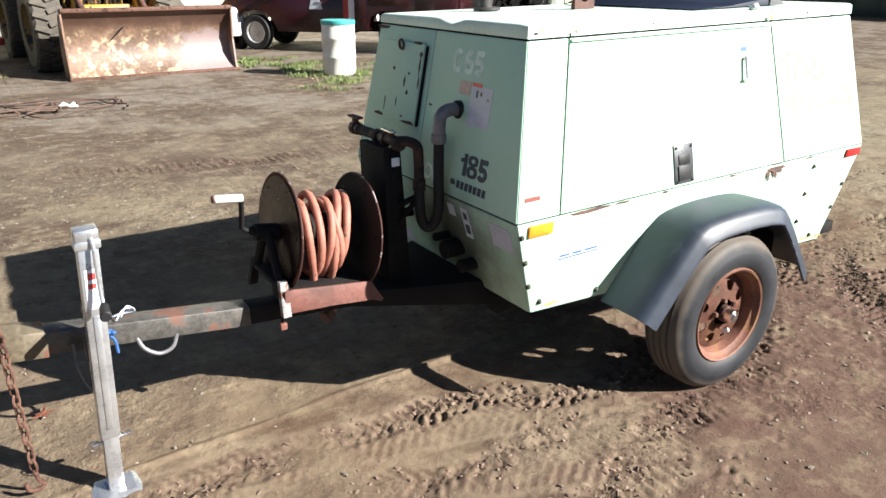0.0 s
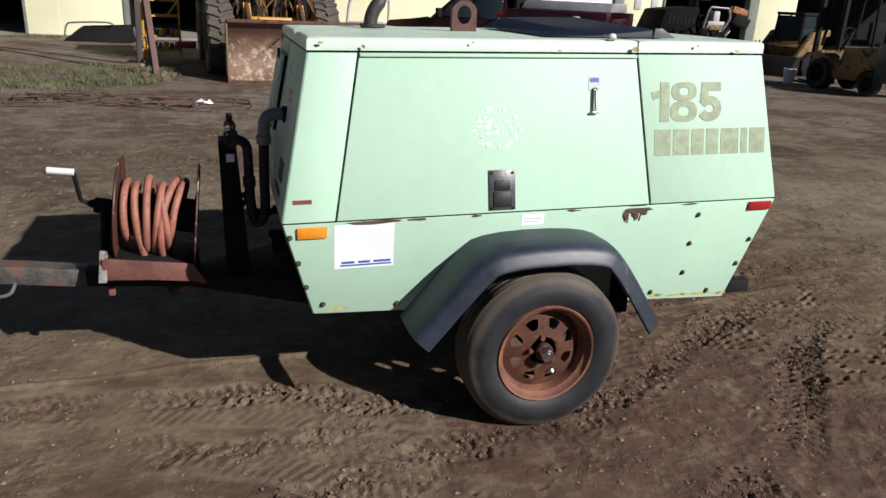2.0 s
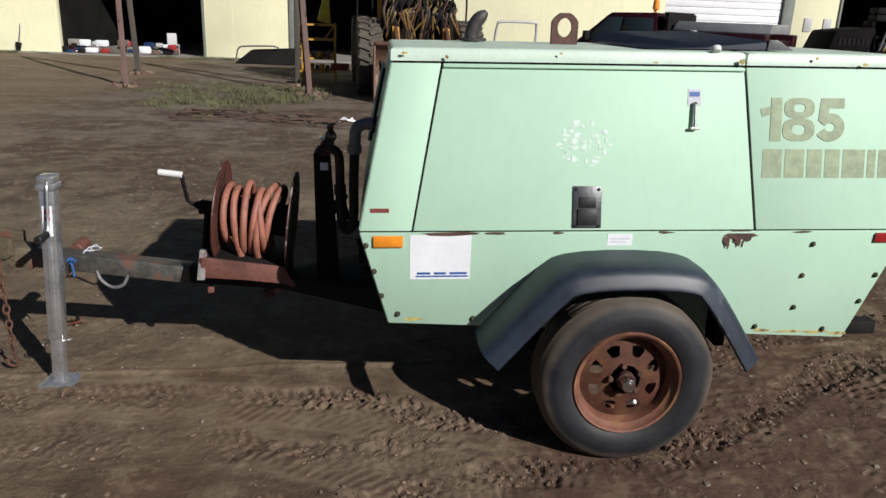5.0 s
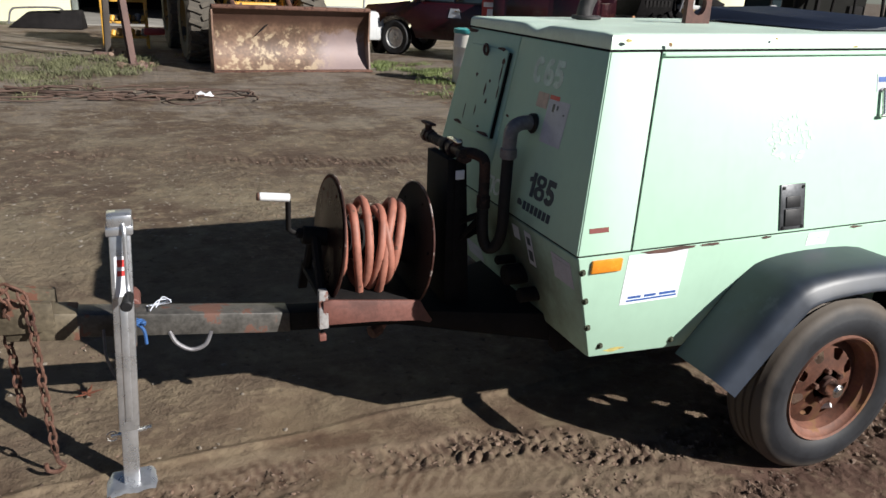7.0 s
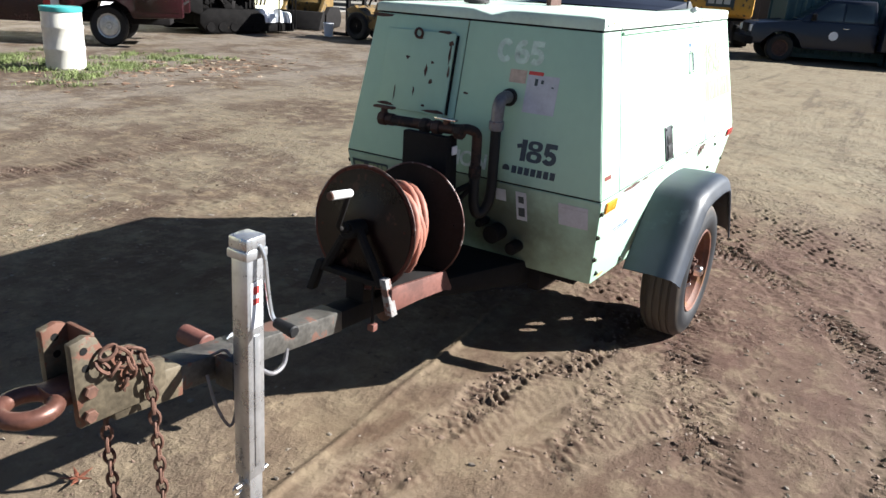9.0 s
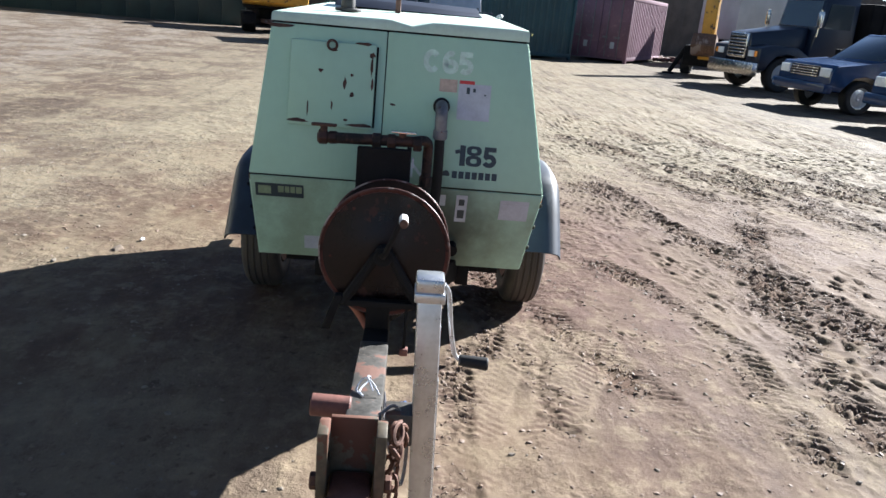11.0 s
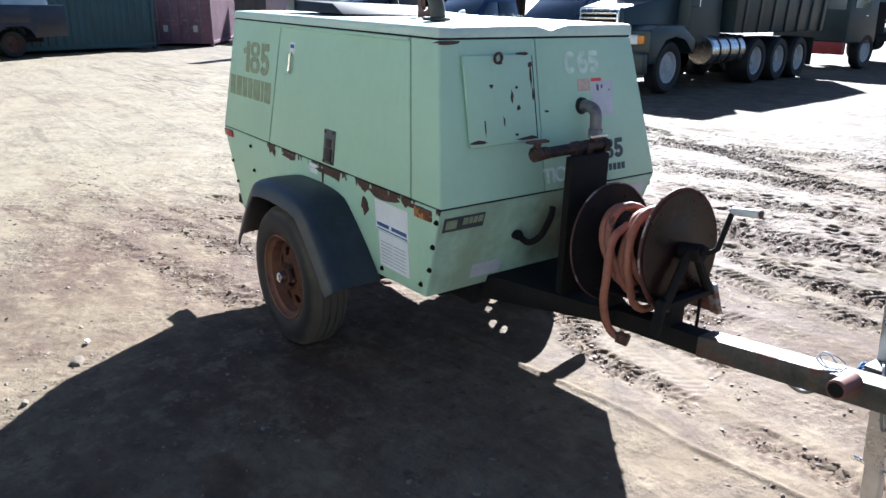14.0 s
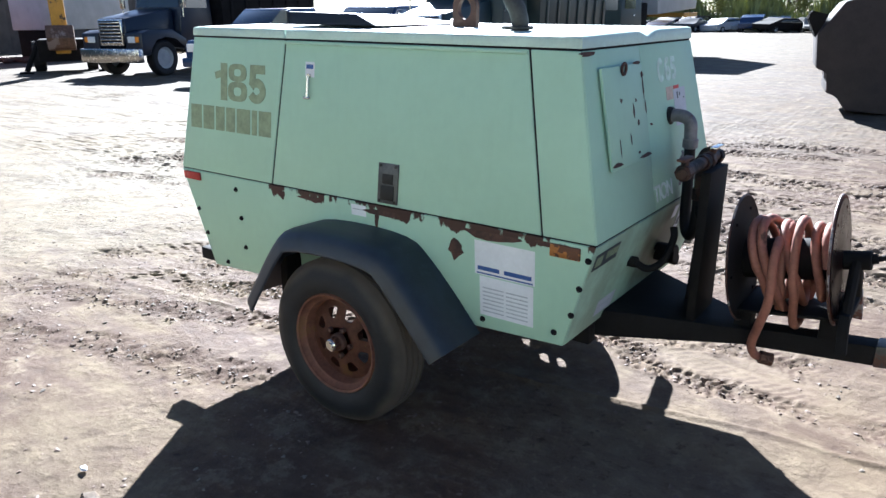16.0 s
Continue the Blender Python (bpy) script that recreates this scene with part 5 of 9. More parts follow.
bh = B()
tube(bh, curve_points([(-1.102, -0.165, 1.125), (-1.108, -0.168, 0.98), (-1.110, -0.166, 0.85), (-1.122, -0.152, 0.785), (-1.145, -0.132, 0.762), (-1.163, -0.120, 0.795), (-1.170, -0.118, 0.87), (-1.170, -0.118, 0.95)], 8), 0.022, 12)
part("air_hose", bh, RUBBER, compressor, "looped black air hose")
ph = B()
tube(ph, curve_points([(-1.045, 0.20, 0.72), (-1.10, 0.19, 0.70), (-1.15, 0.17, 0.74), (-1.17, 0.14, 0.82), (-1.16, 0.12, 0.86)], 8), 0.014, 10)
part("drain_pipe", ph, BLACK_STEEL, compressor, "oily drain pipe")
for x0, x1, y, z, r, seg in ((-1.00, -1.06, 0.20, 0.72, 0.022, 6), (-0.99, -1.09, -0.17, 0.66, 0.040, 16), (-0.98, -1.07, -0.26, 0.61, 0.028, 12), (-1.00, -1.10, -0.11, 0.70, 0.018, 6)):
    ph = B()
    rod(ph, (x0, y, z), (x1, y, z), r, seg=seg, lip=0.004)
    part("drain_plug", ph, BLACK_STEEL, compressor, "oily drain plug")
post = B()
hull(post, [(-1.290, -0.055, 0.52), (-1.255, -0.055, 0.52), (-1.255, 0.170, 0.52), (-1.290, 0.170, 0.52)], [(-1.290, -0.050, 1.095), (-1.255, -0.050, 1.095), (-1.255, 0.165, 1.095), (-1.290, 0.165, 1.095)], 0.004)
hull(post, [(-1.256, -0.055, 0.52), (-1.185, -0.055, 0.52), (-1.185, -0.035, 0.52), (-1.256, -0.035, 0.52)], [(-1.256, -0.050, 1.095), (-1.215, -0.050, 1.095), (-1.215, -0.032, 1.095), (-1.256, -0.032, 1.095)], 0.002)
mount = part("manifold_plate", post, BLACK_STEEL, compressor, "sooty black upright steel plate")
mf = B()
rod(mf, (-1.235, 0.330, 1.112), (-1.235, -0.070, 1.122), 0.022, seg=14, lip=0.004)
for y, r in ((0.325, 0.030), (0.285, 0.026), (0.11, 0.032), (0.05, 0.032), (-0.055, 0.031)):
    rod(mf, (-1.235, y, 1.114), (-1.235, y - 0.035, 1.115), r, seg=8, lip=0.004)
tube(mf, curve_points([(-1.235, -0.06, 1.122), (-1.205, -0.095, 1.124), (-1.176, -0.116, 1.105), (-1.170, -0.118, 1.06), (-1.170, -0.118, 0.94)], 6), 0.021, 12)
rod(mf, (-1.170, -0.118, 0.97), (-1.170, -0.118, 0.92), 0.027, seg=8, lip=0.004)
rod(mf, (-1.235, 0.305, 1.12), (-1.235, 0.305, 1.165), 0.015, seg=10)
DARK_RUST = material("oily_dark_rust", (0.040, 0.019, 0.014), 0.6, metal=0.3, var=0.5, scale=10, bump=0.25, spots=(0.018, 0.014, 0.013), spot_at=0.50)
part("manifold_pipe", mf, DARK_RUST, mount, "rusty pipe manifold")
vl = B()
box(vl, (-1.250, 0.255, 1.158), (-1.220, 0.355, 1.168), 0.003)
part("valve_lever", vl, RUSTY, mount)
vl = B()
rod(vl, (-1.235, -0.010, 1.120), (-1.235, -0.010, 1.160), 0.016, seg=10, lip=0.002)
part("valve_stem", vl, RUSTY, mount)
vh = B()
box(vh, (-1.262, -0.065, 1.156), (-1.238, 0.035, 1.164), 0.002, )
part("valve_handle", vh, CHROME, mount, "bright valve handle")
clip = B()
box(clip, (-1.260, -0.062, 1.02), (-1.225, -0.054, 1.055), 0.002)
part("tag_plate", clip, PAPER, mount)
brace = B()
tube(brace, [(-1.230, -0.045, 0.850), (-1.172, -0.110, 0.895)], 0.013, 8)
tube(brace, [(-1.230, -0.045, 0.780), (-1.172, -0.110, 0.885)], 0.011, 8)
part("brace_pipe", brace, BLACK_STEEL, mount)

# drawbar
bar = B()
prism(bar, [(-2.80, 0.582), (-1.885, 0.466), (-1.885, 0.548), (-2.80, 0.667)], "y", -0.016, 0.080, 0.007)
part("drawbar", bar, TONGUE, compressor, "worn square steel drawbar with chipped paint")
# The bar turns black at the shadow's edge; that shade is in its colour.
bar = B()
prism(bar, [(-1.886, 0.470), (-1.00, 0.392), (-1.00, 0.468), (-1.886, 0.544)], "y", -0.012, 0.076, 0.005)
part("drawbar_root", bar, BLACK_STEEL, compressor, "sooty black root of the drawbar, its shade put into the colour")
fr = B()
hull(fr, [(-1.50, -0.02, 0.445), (-1.50, 0.085, 0.445), (-0.90, 0.33, 0.42), (-0.90, -0.33, 0.42)], [(-1.50, -0.02, 0.505), (-1.50, 0.085, 0.505), (-0.90, 0.33, 0.54), (-0.90, -0.33, 0.54)], 0.006)
for y in (-0.36, 0.30):
    box(fr, (-0.95, y, 0.40), (1.0, y + 0.06, 0.50), 0.006)
box(fr, (-0.90, -0.50, 0.455), (0.95, 0.50, 0.475))
for x, z0, z1 in ((-1.44, 0.495, 0.590), (-1.73, 0.520, 0.632)):
    box(fr, (x - 0.03, -0.010, z0), (x + 0.03, 0.074, z1), 0.004)
part("chassis_frame", fr, BLACK_STEEL, compressor, "dark underslung chassis frame")
axle = B()
box(axle, (-0.040, -0.62, 0.295), (0.040, 0.62, 0.375), 0.010)
for y in (-0.45, 0.45):
    box(axle, (-0.36, y - 0.03, 0.345), (0.36, y + 0.03, 0.372), 0.006)
    box(axle, (-0.06, y - 0.045, 0.370), (0.06, y + 0.045, 0.455), 0.006)
part("axle", axle, BLACK_STEEL, compressor)
for y in (-0.538, 0.550):
    tp = B()
    box(tp, (0.955, y - 0.03, 0.408), (1.145, y + 0.03, 0.468), 0.004)
    part("bumper_stub", tp, BLACK_STEEL, compressor, "black square bumper stub")

# coupler plates, pintle ring, chains
sleeve = B()
prism(sleeve, [(-2.80, 0.572), (-2.585, 0.545), (-2.585, 0.644), (-2.80, 0.674)], "y", -0.018, 0.088, 0.006)
part("coupler_sleeve", sleeve, COUPLER, compressor, "olive brown sleeve over the drawbar's end")
for y, nm in ((-0.036, "coupler_plate"), (0.084, "coupler_plate")):
    cp = B()
    prism(cp, [(-2.905, 0.612), (-2.690, 0.600), (-2.650, 0.622), (-2.650, 0.700), (-2.790, 0.722), (-2.835, 0.838), (-2.862, 0.850), (-2.905, 0.842), (-2.905, 0.720)], "y", y, y + 0.022, 0.003)
    plate = part(nm, cp, COUPLER, compressor, "rusty steel coupler plate with worn paint")
    yy = y if y < 0 else y + 0.022
    d = -1 if y < 0 else 1
    for x, z in ((-2.872, 0.705), (-2.880, 0.640)):
        bl = B()
        rod(bl, (x, yy, z), (x, yy + d * 0.016, z), 0.019, seg=6, lip=0.003)
        part("bolt", bl, RUSTY, plate)
    for x, z in ((-2.872, 0.815), (-2.872, 0.768)):
        hl = B()
        rod(hl, (x, yy - d * 0.001, z), (x, yy + d * 0.0012, z), 0.010, seg=14)
        part("hole", hl, GAP, plate)
web = B()
box(web, (-2.838, -0.0145, 0.604), (-2.826, 0.0845, 0.842), 0.002)
part("coupler_web", web, COUPLER, compressor, "dark steel web between the coupler plates")
for z in (0.815, 0.768):
    hl = B()
    rod(hl, (-2.872, 0.0845, z), (-2.872, 0.0828, z), 0.010, seg=14)
    part("hole", hl, GAP, plate)
ring_bm = B()
circle = [(-2.985 + 0.062 * math.cos(a), 0.035 + 0.062 * math.sin(a), 0.690) for a in (2 * math.pi * i / 40 for i in range(40))]
tube(ring_bm, circle, 0.022, 16, closed=True)
box(ring_bm, (-2.945, -0.010, 0.668), (-2.84, 0.080, 0.716), 0.014)
PINTLE = material("worn_pintle_ring", (0.13, 0.058, 0.042), 0.42, metal=0.4, var=0.3, scale=9, bump=0.2, spots=(0.66, 0.65, 0.64), spot_at=0.60, spot_scale=5)
part("pintle_ring", ring_bm, PINTLE, compressor, "heavy rusty pintle ring rubbed bright")


def chain(pts, name, label):
    bm = B()
    line = curve_points(pts, 10)
    total, marks = 0.0, [0.0]
    for a, b in zip(line, line[1:]):
        total += (b - a).length
        marks.append(total)
    n = int(total / 0.036)
    for k in range(n):
        s = (k + 0.5) * total / n
        i = max(j for j in range(len(marks)) if marks[j] <= s)
        i = min(i, len(line) - 2)
        d = (line[i + 1] - line[i]).normalized()
        c = line[i].lerp(line[i + 1], (s - marks[i]) / max(1e-6, marks[i + 1] - marks[i]))
        u = d.orthogonal().normalized()
        w = d.cross(u)
        if k % 2:
            u = w
        oval = [c + d * 0.024 * math.cos(a) + u * 0.013 * math.sin(a) for a in (2 * math.pi * j / 12 for j in range(12))]
        tube(bm, oval, 0.0052, 6, closed=True)
    part(name, bm, RUSTY, compressor, label)


chain([(-2.850, -0.050, 0.775), (-2.815, -0.058, 0.745), (-2.775, -0.056, 0.775), (-2.735, -0.054, 0.760), (-2.715, -0.056, 0.68), (-2.712, -0.058, 0.50), (-2.710, -0.058, 0.16)], "safety_chain", "rusty safety chain hanging from the coupler")
chain([(-2.840, -0.056, 0.790), (-2.805, -0.062, 0.800), (-2.770, -0.066, 0.735), (-2.800, 0.01, 0.60), (-2.800, 0.03, 0.50), (-2.800, 0.03, 0.27)], "safety_chain", "rusty safety chain hanging from the coupler")
hk = B()
tube(hk, curve_points([(-2.710, -0.058, 0.165), (-2.705, -0.058, 0.12), (-2.690, -0.058, 0.098), (-2.710, -0.058, 0.080), (-2.740, -0.058, 0.088), (-2.745, -0.058, 0.118)], 6), 0.008, 8)
part("chain_hook", hk, RUSTY, compressor)
loop = B()
tube(loop, curve_points([(-2.305, -0.012, 0.535), (-2.285, -0.020, 0.490), (-2.238, -0.022, 0.457), (-2.190, -0.020, 0.468), (-2.165, -0.012, 0.515)], 6), 0.008, 8)
part("wire_loop", loop, GREY_PIPE, compressor, "loop of pale cable under the drawbar")
stub = B()
rod(stub, (-2.42, 0.070, 0.608), (-2.42, 0.180, 0.612), 0.031, seg=20, lip=0.004)
socket = part("jack_socket", stub, RUST_RED, compressor, "rusty round jack socket")
bore = B()
rod(bore, (-2.42, 0.170, 0.612), (-2.42, 0.1810, 0.612), 0.023, seg=20)
part("bore", bore, GAP, socket)
cord = B()
for k in range(2):
    tube(cord, curve_points([(-2.36 + 0.02 * k, -0.005 + 0.02 * k, 0.618), (-2.33 + 0.015 * k, 0.02 + 0.012 * k, 0.642 + 0.006 * k), (-2.29, 0.045 - 0.02 * k, 0.628), (-2.33, 0.062 - 0.01 * k, 0.613), (-2.37, 0.04, 0.617)], 5), 0.0024, 6)
part("pale_cord", cord, AGED_PAPER, compressor, "loops of pale cord tied on the drawbar")
rag = B()
knot = [(-2.400 + 0.021 * math.cos(1.9 * i), -0.058 + 0.026 * math.sin(2.3 * i), 0.592 + 0.014 * math.sin(1.1 * i) ** 2 + 0.004 * (i % 3)) for i in range(13)]
tube(rag, curve_points(knot + [(-2.385, -0.075, 0.583), (-2.380, -0.078, 0.53)], 5), 0.006, 6)
part("blue_rope", rag, material("blue_rope_fibre", (0.02, 0.07, 0.20), 0.8, var=0.3, scale=30), compressor, "blue rope knotted round the drawbar")
wire = B()
tube(wire, curve_points([(-2.47, -0.01, 0.622), (-2.45, -0.05, 0.64), (-2.455, -0.085, 0.58), (-2.46, -0.09, 0.47), (-2.48, -0.08, 0.41), (-2.51, -0.06, 0.49), (-2.51, -0.03, 0.58)], 6), 0.005, 6)
part("wire_loop", wire, GREY_PIPE, compressor)

# swing-up jack
JX, JY, JW = -2.415, -0.118, 0.032
jk = B()
box(jk, (JX - JW, JY - JW, 0.26), (JX + JW, JY + JW, 0.985), 0.006)
jack = part("jack", jk, ZINC, compressor, "square zinc-plated drawbar jack")
rib = B()
box(rib, (JX - 0.010, JY - JW - 0.004, 0.30), (JX + 0.012, JY - JW + 0.001, 0.72), 0.002)
part("jack_rib", rib, ZINC, jack)
cap = B()
box(cap, (JX - 0.040, JY - 0.040, 0.948), (JX + 0.040, JY + 0.040, 0.975), 0.004)
box(cap, (JX - 0.037, JY - 0.037, 0.972), (JX + 0.037, JY + 0.037, 1.012), 0.007)
part("jack_cap", cap, ZINC, jack)
leg = B()
box(leg, (JX - 0.026, JY - 0.026, 0.055), (JX + 0.026, JY + 0.026, 0.36), 0.004)
part("jack_leg", leg, ZINC, jack)
ft = B()
hull(ft, [(JX - 0.095, JY - 0.085, 0.036), (JX + 0.095, JY - 0.085, 0.036), (JX + 0.095, JY + 0.085, 0.036), (JX - 0.095, JY + 0.085, 0.036)], [(JX - 0.060, JY - 0.055, 0.056), (JX + 0.060, JY - 0.055, 0.056), (JX + 0.060, JY + 0.055, 0.056), (JX - 0.060, JY + 0.055, 0.056)], 0.004)
part("jack_foot", ft, ZINC, jack, "flat zinc jack foot")
pin = B()
rod(pin, (JX - 0.060, JY, 0.235), (JX + 0.070, JY, 0.245), 0.008, seg=10, lip=0.002)
tube(pin, [(JX - 0.055 + 0.018 * math.cos(a), JY - 0.004, 0.235 + 0.018 * math.sin(a)) for a in (2 * math.pi * i / 14 for i in range(14))], 0.003, 6, closed=True)
part("locking_pin", pin, CHROME, jack)
hd = B()
tube(hd, curve_points([(JX + 0.010, JY - 0.038, 0.985), (JX + 0.014, JY - 0.052, 0.955), (JX + 0.016, JY - 0.062, 0.86), (JX + 0.018, JY - 0.075, 0.79), (JX + 0.020, JY - 0.092, 0.770)], 6), 0.0065, 8)
part("jack_crank", hd, ZINC, jack)
gp = B()
rod(gp, (JX + 0.020, JY - 0.088, 0.770), (JX + 0.012, JY - 0.168, 0.766), 0.015, 0.018, seg=14, lip=0.004)
part("crank_grip", gp, RUBBER, jack, "black rubber crank grip")
bk = B()
box(bk, (JX - 0.036, JY + JW - 0.002, 0.535), (JX + 0.036, -0.014, 0.628), 0.004)
part("jack_bracket", bk, TONGUE, jack)
lb = B()
sheet(lb, [(JX - 0.020, JY - JW - 0.0005, 0.745), (JX + 0.022, JY - JW - 0.0005, 0.745), (JX + 0.022, JY - JW - 0.0005, 0.880), (JX - 0.020, JY - JW - 0.0005, 0.880)], 0.001)
part("jack_label", lb, PAPER, jack, "white and red sticker")
lb = B()
for z0, z1 in ((0.845, 0.868), (0.815, 0.832)):
    sheet(lb, [(JX - 0.012, JY - JW - 0.0015, z0), (JX + 0.012, JY - JW - 0.0015, z0), (JX + 0.012, JY - JW - 0.0015, z1), (JX - 0.012, JY - JW - 0.0015, z1)], 0.0006)
part("label_print", lb, INK_RED, jack)

for ob in [jack] + list(jack.children):
    for v in ob.data.vertices:
        v.co.x, v.co.y = v.co.x - 0.065 * (1.0 - v.co.z), v.co.y - 0.030 * (1.0 - v.co.z)

# hose reel on its stand
WORN_EDGE = material("worn_disc_edge", (0.070, 0.032, 0.025), 0.45, metal=0.3, var=0.4, scale=8, bump=0.1, spots=(0.30, 0.26, 0.24), spot_at=0.56, spot_scale=11)
FLAKED = material("flaking_grey_paint", (0.21, 0.20, 0.195), 0.6, var=0.3, scale=12, bump=0.25, spots=(0.115, 0.050, 0.036), spot_at=0.52, spot_scale=18)
FRONT, BACK = Vector((-1.724, 0.022, 0.815)), Vector((-1.405, 0.018, 0.760))
AXIS = (FRONT - BACK).normalized()
CY, TILT = 0.022, 0.115


def on_disc(c):
    """The frame of a reel disc about c, its face turned to the coupler and leaning back."""
    return Matrix.Translation(c) @ Euler((0, math.pi / 2 + TILT, 0)).to_matrix().to_4x4()


st = B()
prism(st, [(-1.792, 0.549), (-1.600, 0.538), (-1.431, 0.520), (-1.388, 0.500), (-1.378, 0.512), (-1.400, 0.540), (-1.428, 0.598), (-1.760, 0.643), (-1.792, 0.640)], "y", -0.166, -0.154, 0.002)
stand = part("hose_reel", st, RUST_RED, compressor, "hose reel stand of flaking oxide red steel")
pl = B()
prism(pl, [(-1.785, 0.628), (-1.430, 0.582), (-1.430, 0.594), (-1.785, 0.640)], "y", -0.155, 0.130, 0.002)
part("base_plate", pl, BLACK_STEEL, stand)
for s in (-1, 1):
    fb = B()
    y0, y1 = CY + s * 0.148, CY + s * 0.190
    hull(fb, [(-1.812, y1 - 0.016, 0.545), (-1.778, y1 - 0.016, 0.545), (-1.778, y1 + 0.016, 0.545), (-1.812, y1 + 0.016, 0.545)], [(-1.800, y0 - 0.014, 0.672), (-1.768, y0 - 0.014, 0.672), (-1.768, y0 + 0.014, 0.672), (-1.800, y0 + 0.014, 0.672)], 0.003)
    part("stand_foot", fb, FLAKED if s < 0 else BLACK_STEEL, stand)
tb = B()
box(tb, (-1.792, -0.086, 0.446), (-1.766, -0.056, 0.474), 0.003)
part("hanging_tab", tb, RUST_RED, stand)
tb = B()
box(tb, (-1.784, -0.076, 0.470), (-1.774, -0.066, 0.630), 0.002)
part("tab_strap", tb, BLACK_STEEL, stand)
hub_at = FRONT + AXIS * 0.055
a_fr = B()
for s in (-1, 1):
    tube(a_fr, [(-1.785, CY + s * 0.135, 0.640), hub_at + Vector((0, s * 0.022, 0))], 0.018, 8)
rod(a_fr, FRONT + AXIS * 0.100, FRONT - AXIS * 0.02, 0.034, seg=16, lip=0.004)
box(a_fr, (-1.800, -0.135, 0.634), (-1.760, 0.185, 0.656), 0.003)
part("reel_frame", a_fr, BLACK_STEEL, stand, "black A-shaped reel frame")
for c, RR in ((FRONT, 0.231), (BACK, 0.237)):
    m = on_disc(c)
    ds = B()
    turned(ds, [(0.020, -0.002), (0.09, -0.003), (0.11, 0.004), (RR - 0.012, 0.004), (RR - 0.004, 0.006), (RR, 0.001), (RR - 0.004, -0.004), (RR - 0.012, -0.002), (0.11, -0.003), (0.09, -0.010), (0.020, -0.009)], m, 48)
    for k in range(6):
        a = k * math.pi / 3 + 0.4
        rod(ds, m @ Vector((0.19 * math.cos(a), 0.19 * math.sin(a), -0.008)), m @ Vector((0.19 * math.cos(a), 0.19 * math.sin(a), 0.008)), 0.006, seg=6)
    part("reel_disc", ds, DISC_RED if c is FRONT else BLACK_STEEL, stand, "rusty red reel disc" if c is FRONT else "black reel disc")
    rimring = B()
    tube(rimring, [m @ Vector(((RR - 0.001) * math.cos(a), (RR - 0.001) * math.sin(a), 0.001)) for a in (2 * math.pi * i / 64 for i in range(64))], 0.0040, 8, closed=True)
    part("disc_rim", rimring, WORN_EDGE, stand, "rolled disc edge worn to bare metal")
# Added plate on the disc's shaded face, darkened to carry that shade.
fp = B()
turned(fp, [(0.022, 0.001), (0.08, 0.001), (0.11, -0.003), (0.217, -0.003), (0.217, -0.006), (0.11, -0.006), (0.08, -0.013), (0.022, -0.013)], on_disc(FRONT), 48)
part("disc_plate", fp, DISC_SHADE, stand, "added dark brown disc face with the disc's shade in its colour")
dr = B()
rod(dr, FRONT, BACK, 0.075, seg=24)
part("reel_drum", dr, BLACK_STEEL, stand)
hs = B()
coil = []
# each turn: place along the axle, radius, sag, lean
turns = ((0.06, 0.124, 0.000, 0.000), (0.15, 0.108, 0.020, 0.012), (0.36, 0.150, 0.055, -0.010), (0.40, 0.118, 0.015, 0.034), (0.62, 0.147, 0.020, 0.046), (0.50, 0.122, 0.045, -0.018), (0.75, 0.143, 0.000, 0.034), (0.66, 0.112, 0.004, 0.000))
for i in range(7 * 24 - 6):
    a, k = 2 * math.pi * i / 24, i / 24
    j, f = int(k), k - int(k)
    f = f * f * (3 - 2 * f)
    u, r, sag, lean = (turns[j][q] * (1 - f) + turns[j + 1][q] * f for q in range(4))
    c = FRONT.lerp(BACK, u)
    r += 0.006 * math.sin(2.3 * a + j)
    coil.append((c.x + (lean + TILT * r) * math.sin(a) + 0.008 * math.sin(1.7 * a + 2 * j), c.y + r * 0.96 * math.cos(a), c.z - sag + (r + sag) * math.sin(a)))
tube(hs, coil, 0.0158, 10)
part("hose_coil", hs, HOSE, stand, "coiled faded red rubber hose")
te = B()
tube(te, curve_points([(-1.535, CY + 0.07, 0.875), (-1.540, CY + 0.158, 0.83), (-1.545, CY + 0.178, 0.68), (-1.520, CY + 0.150, 0.57), (-1.49, CY + 0.085, 0.46), (-1.500, CY + 0.05, 0.405), (-1.530, CY + 0.03, 0.390)], 8), 0.0165, 10)
part("hose_tail", te, HOSE, stand, "loose hose end hanging down")
co = B()
rod(co, (-1.515, CY + 0.040, 0.395), (-1.56, CY + 0.02, 0.385), 0.027, seg=8, lip=0.004)
rod(co, (-1.54, CY + 0.055, 0.395), (-1.54, CY + 0.005, 0.382), 0.014, seg=8)
part("hose_coupling", co, RUSTY, stand)
ck = B()
tube(ck, [FRONT + AXIS * 0.095, (-1.858, CY, 0.848), (-1.872, CY - 0.006, 0.862), (-1.876, CY - 0.052, 0.978), (-1.880, CY - 0.060, 0.992)], 0.010, 10)
rod(ck, (-1.800, CY, 0.832), (-1.840, CY, 0.842), 0.019, seg=8, lip=0.003)
part("reel_crank", ck, BLACK_STEEL, stand)
cg = B()
rod(cg, (-1.872, CY - 0.060, 0.993), (-1.976, CY - 0.062, 1.006), 0.0150, seg=16, lip=0.003)
grip = part("crank_grip", cg, WHITE_GRIP, stand, "white plastic crank grip")
cg = B()
rod(cg, (-1.9755, CY - 0.062, 1.006), (-1.984, CY - 0.062, 1.007), 0.0145, seg=16, lip=0.003)
part("grip_end", cg, RUSTY, grip)


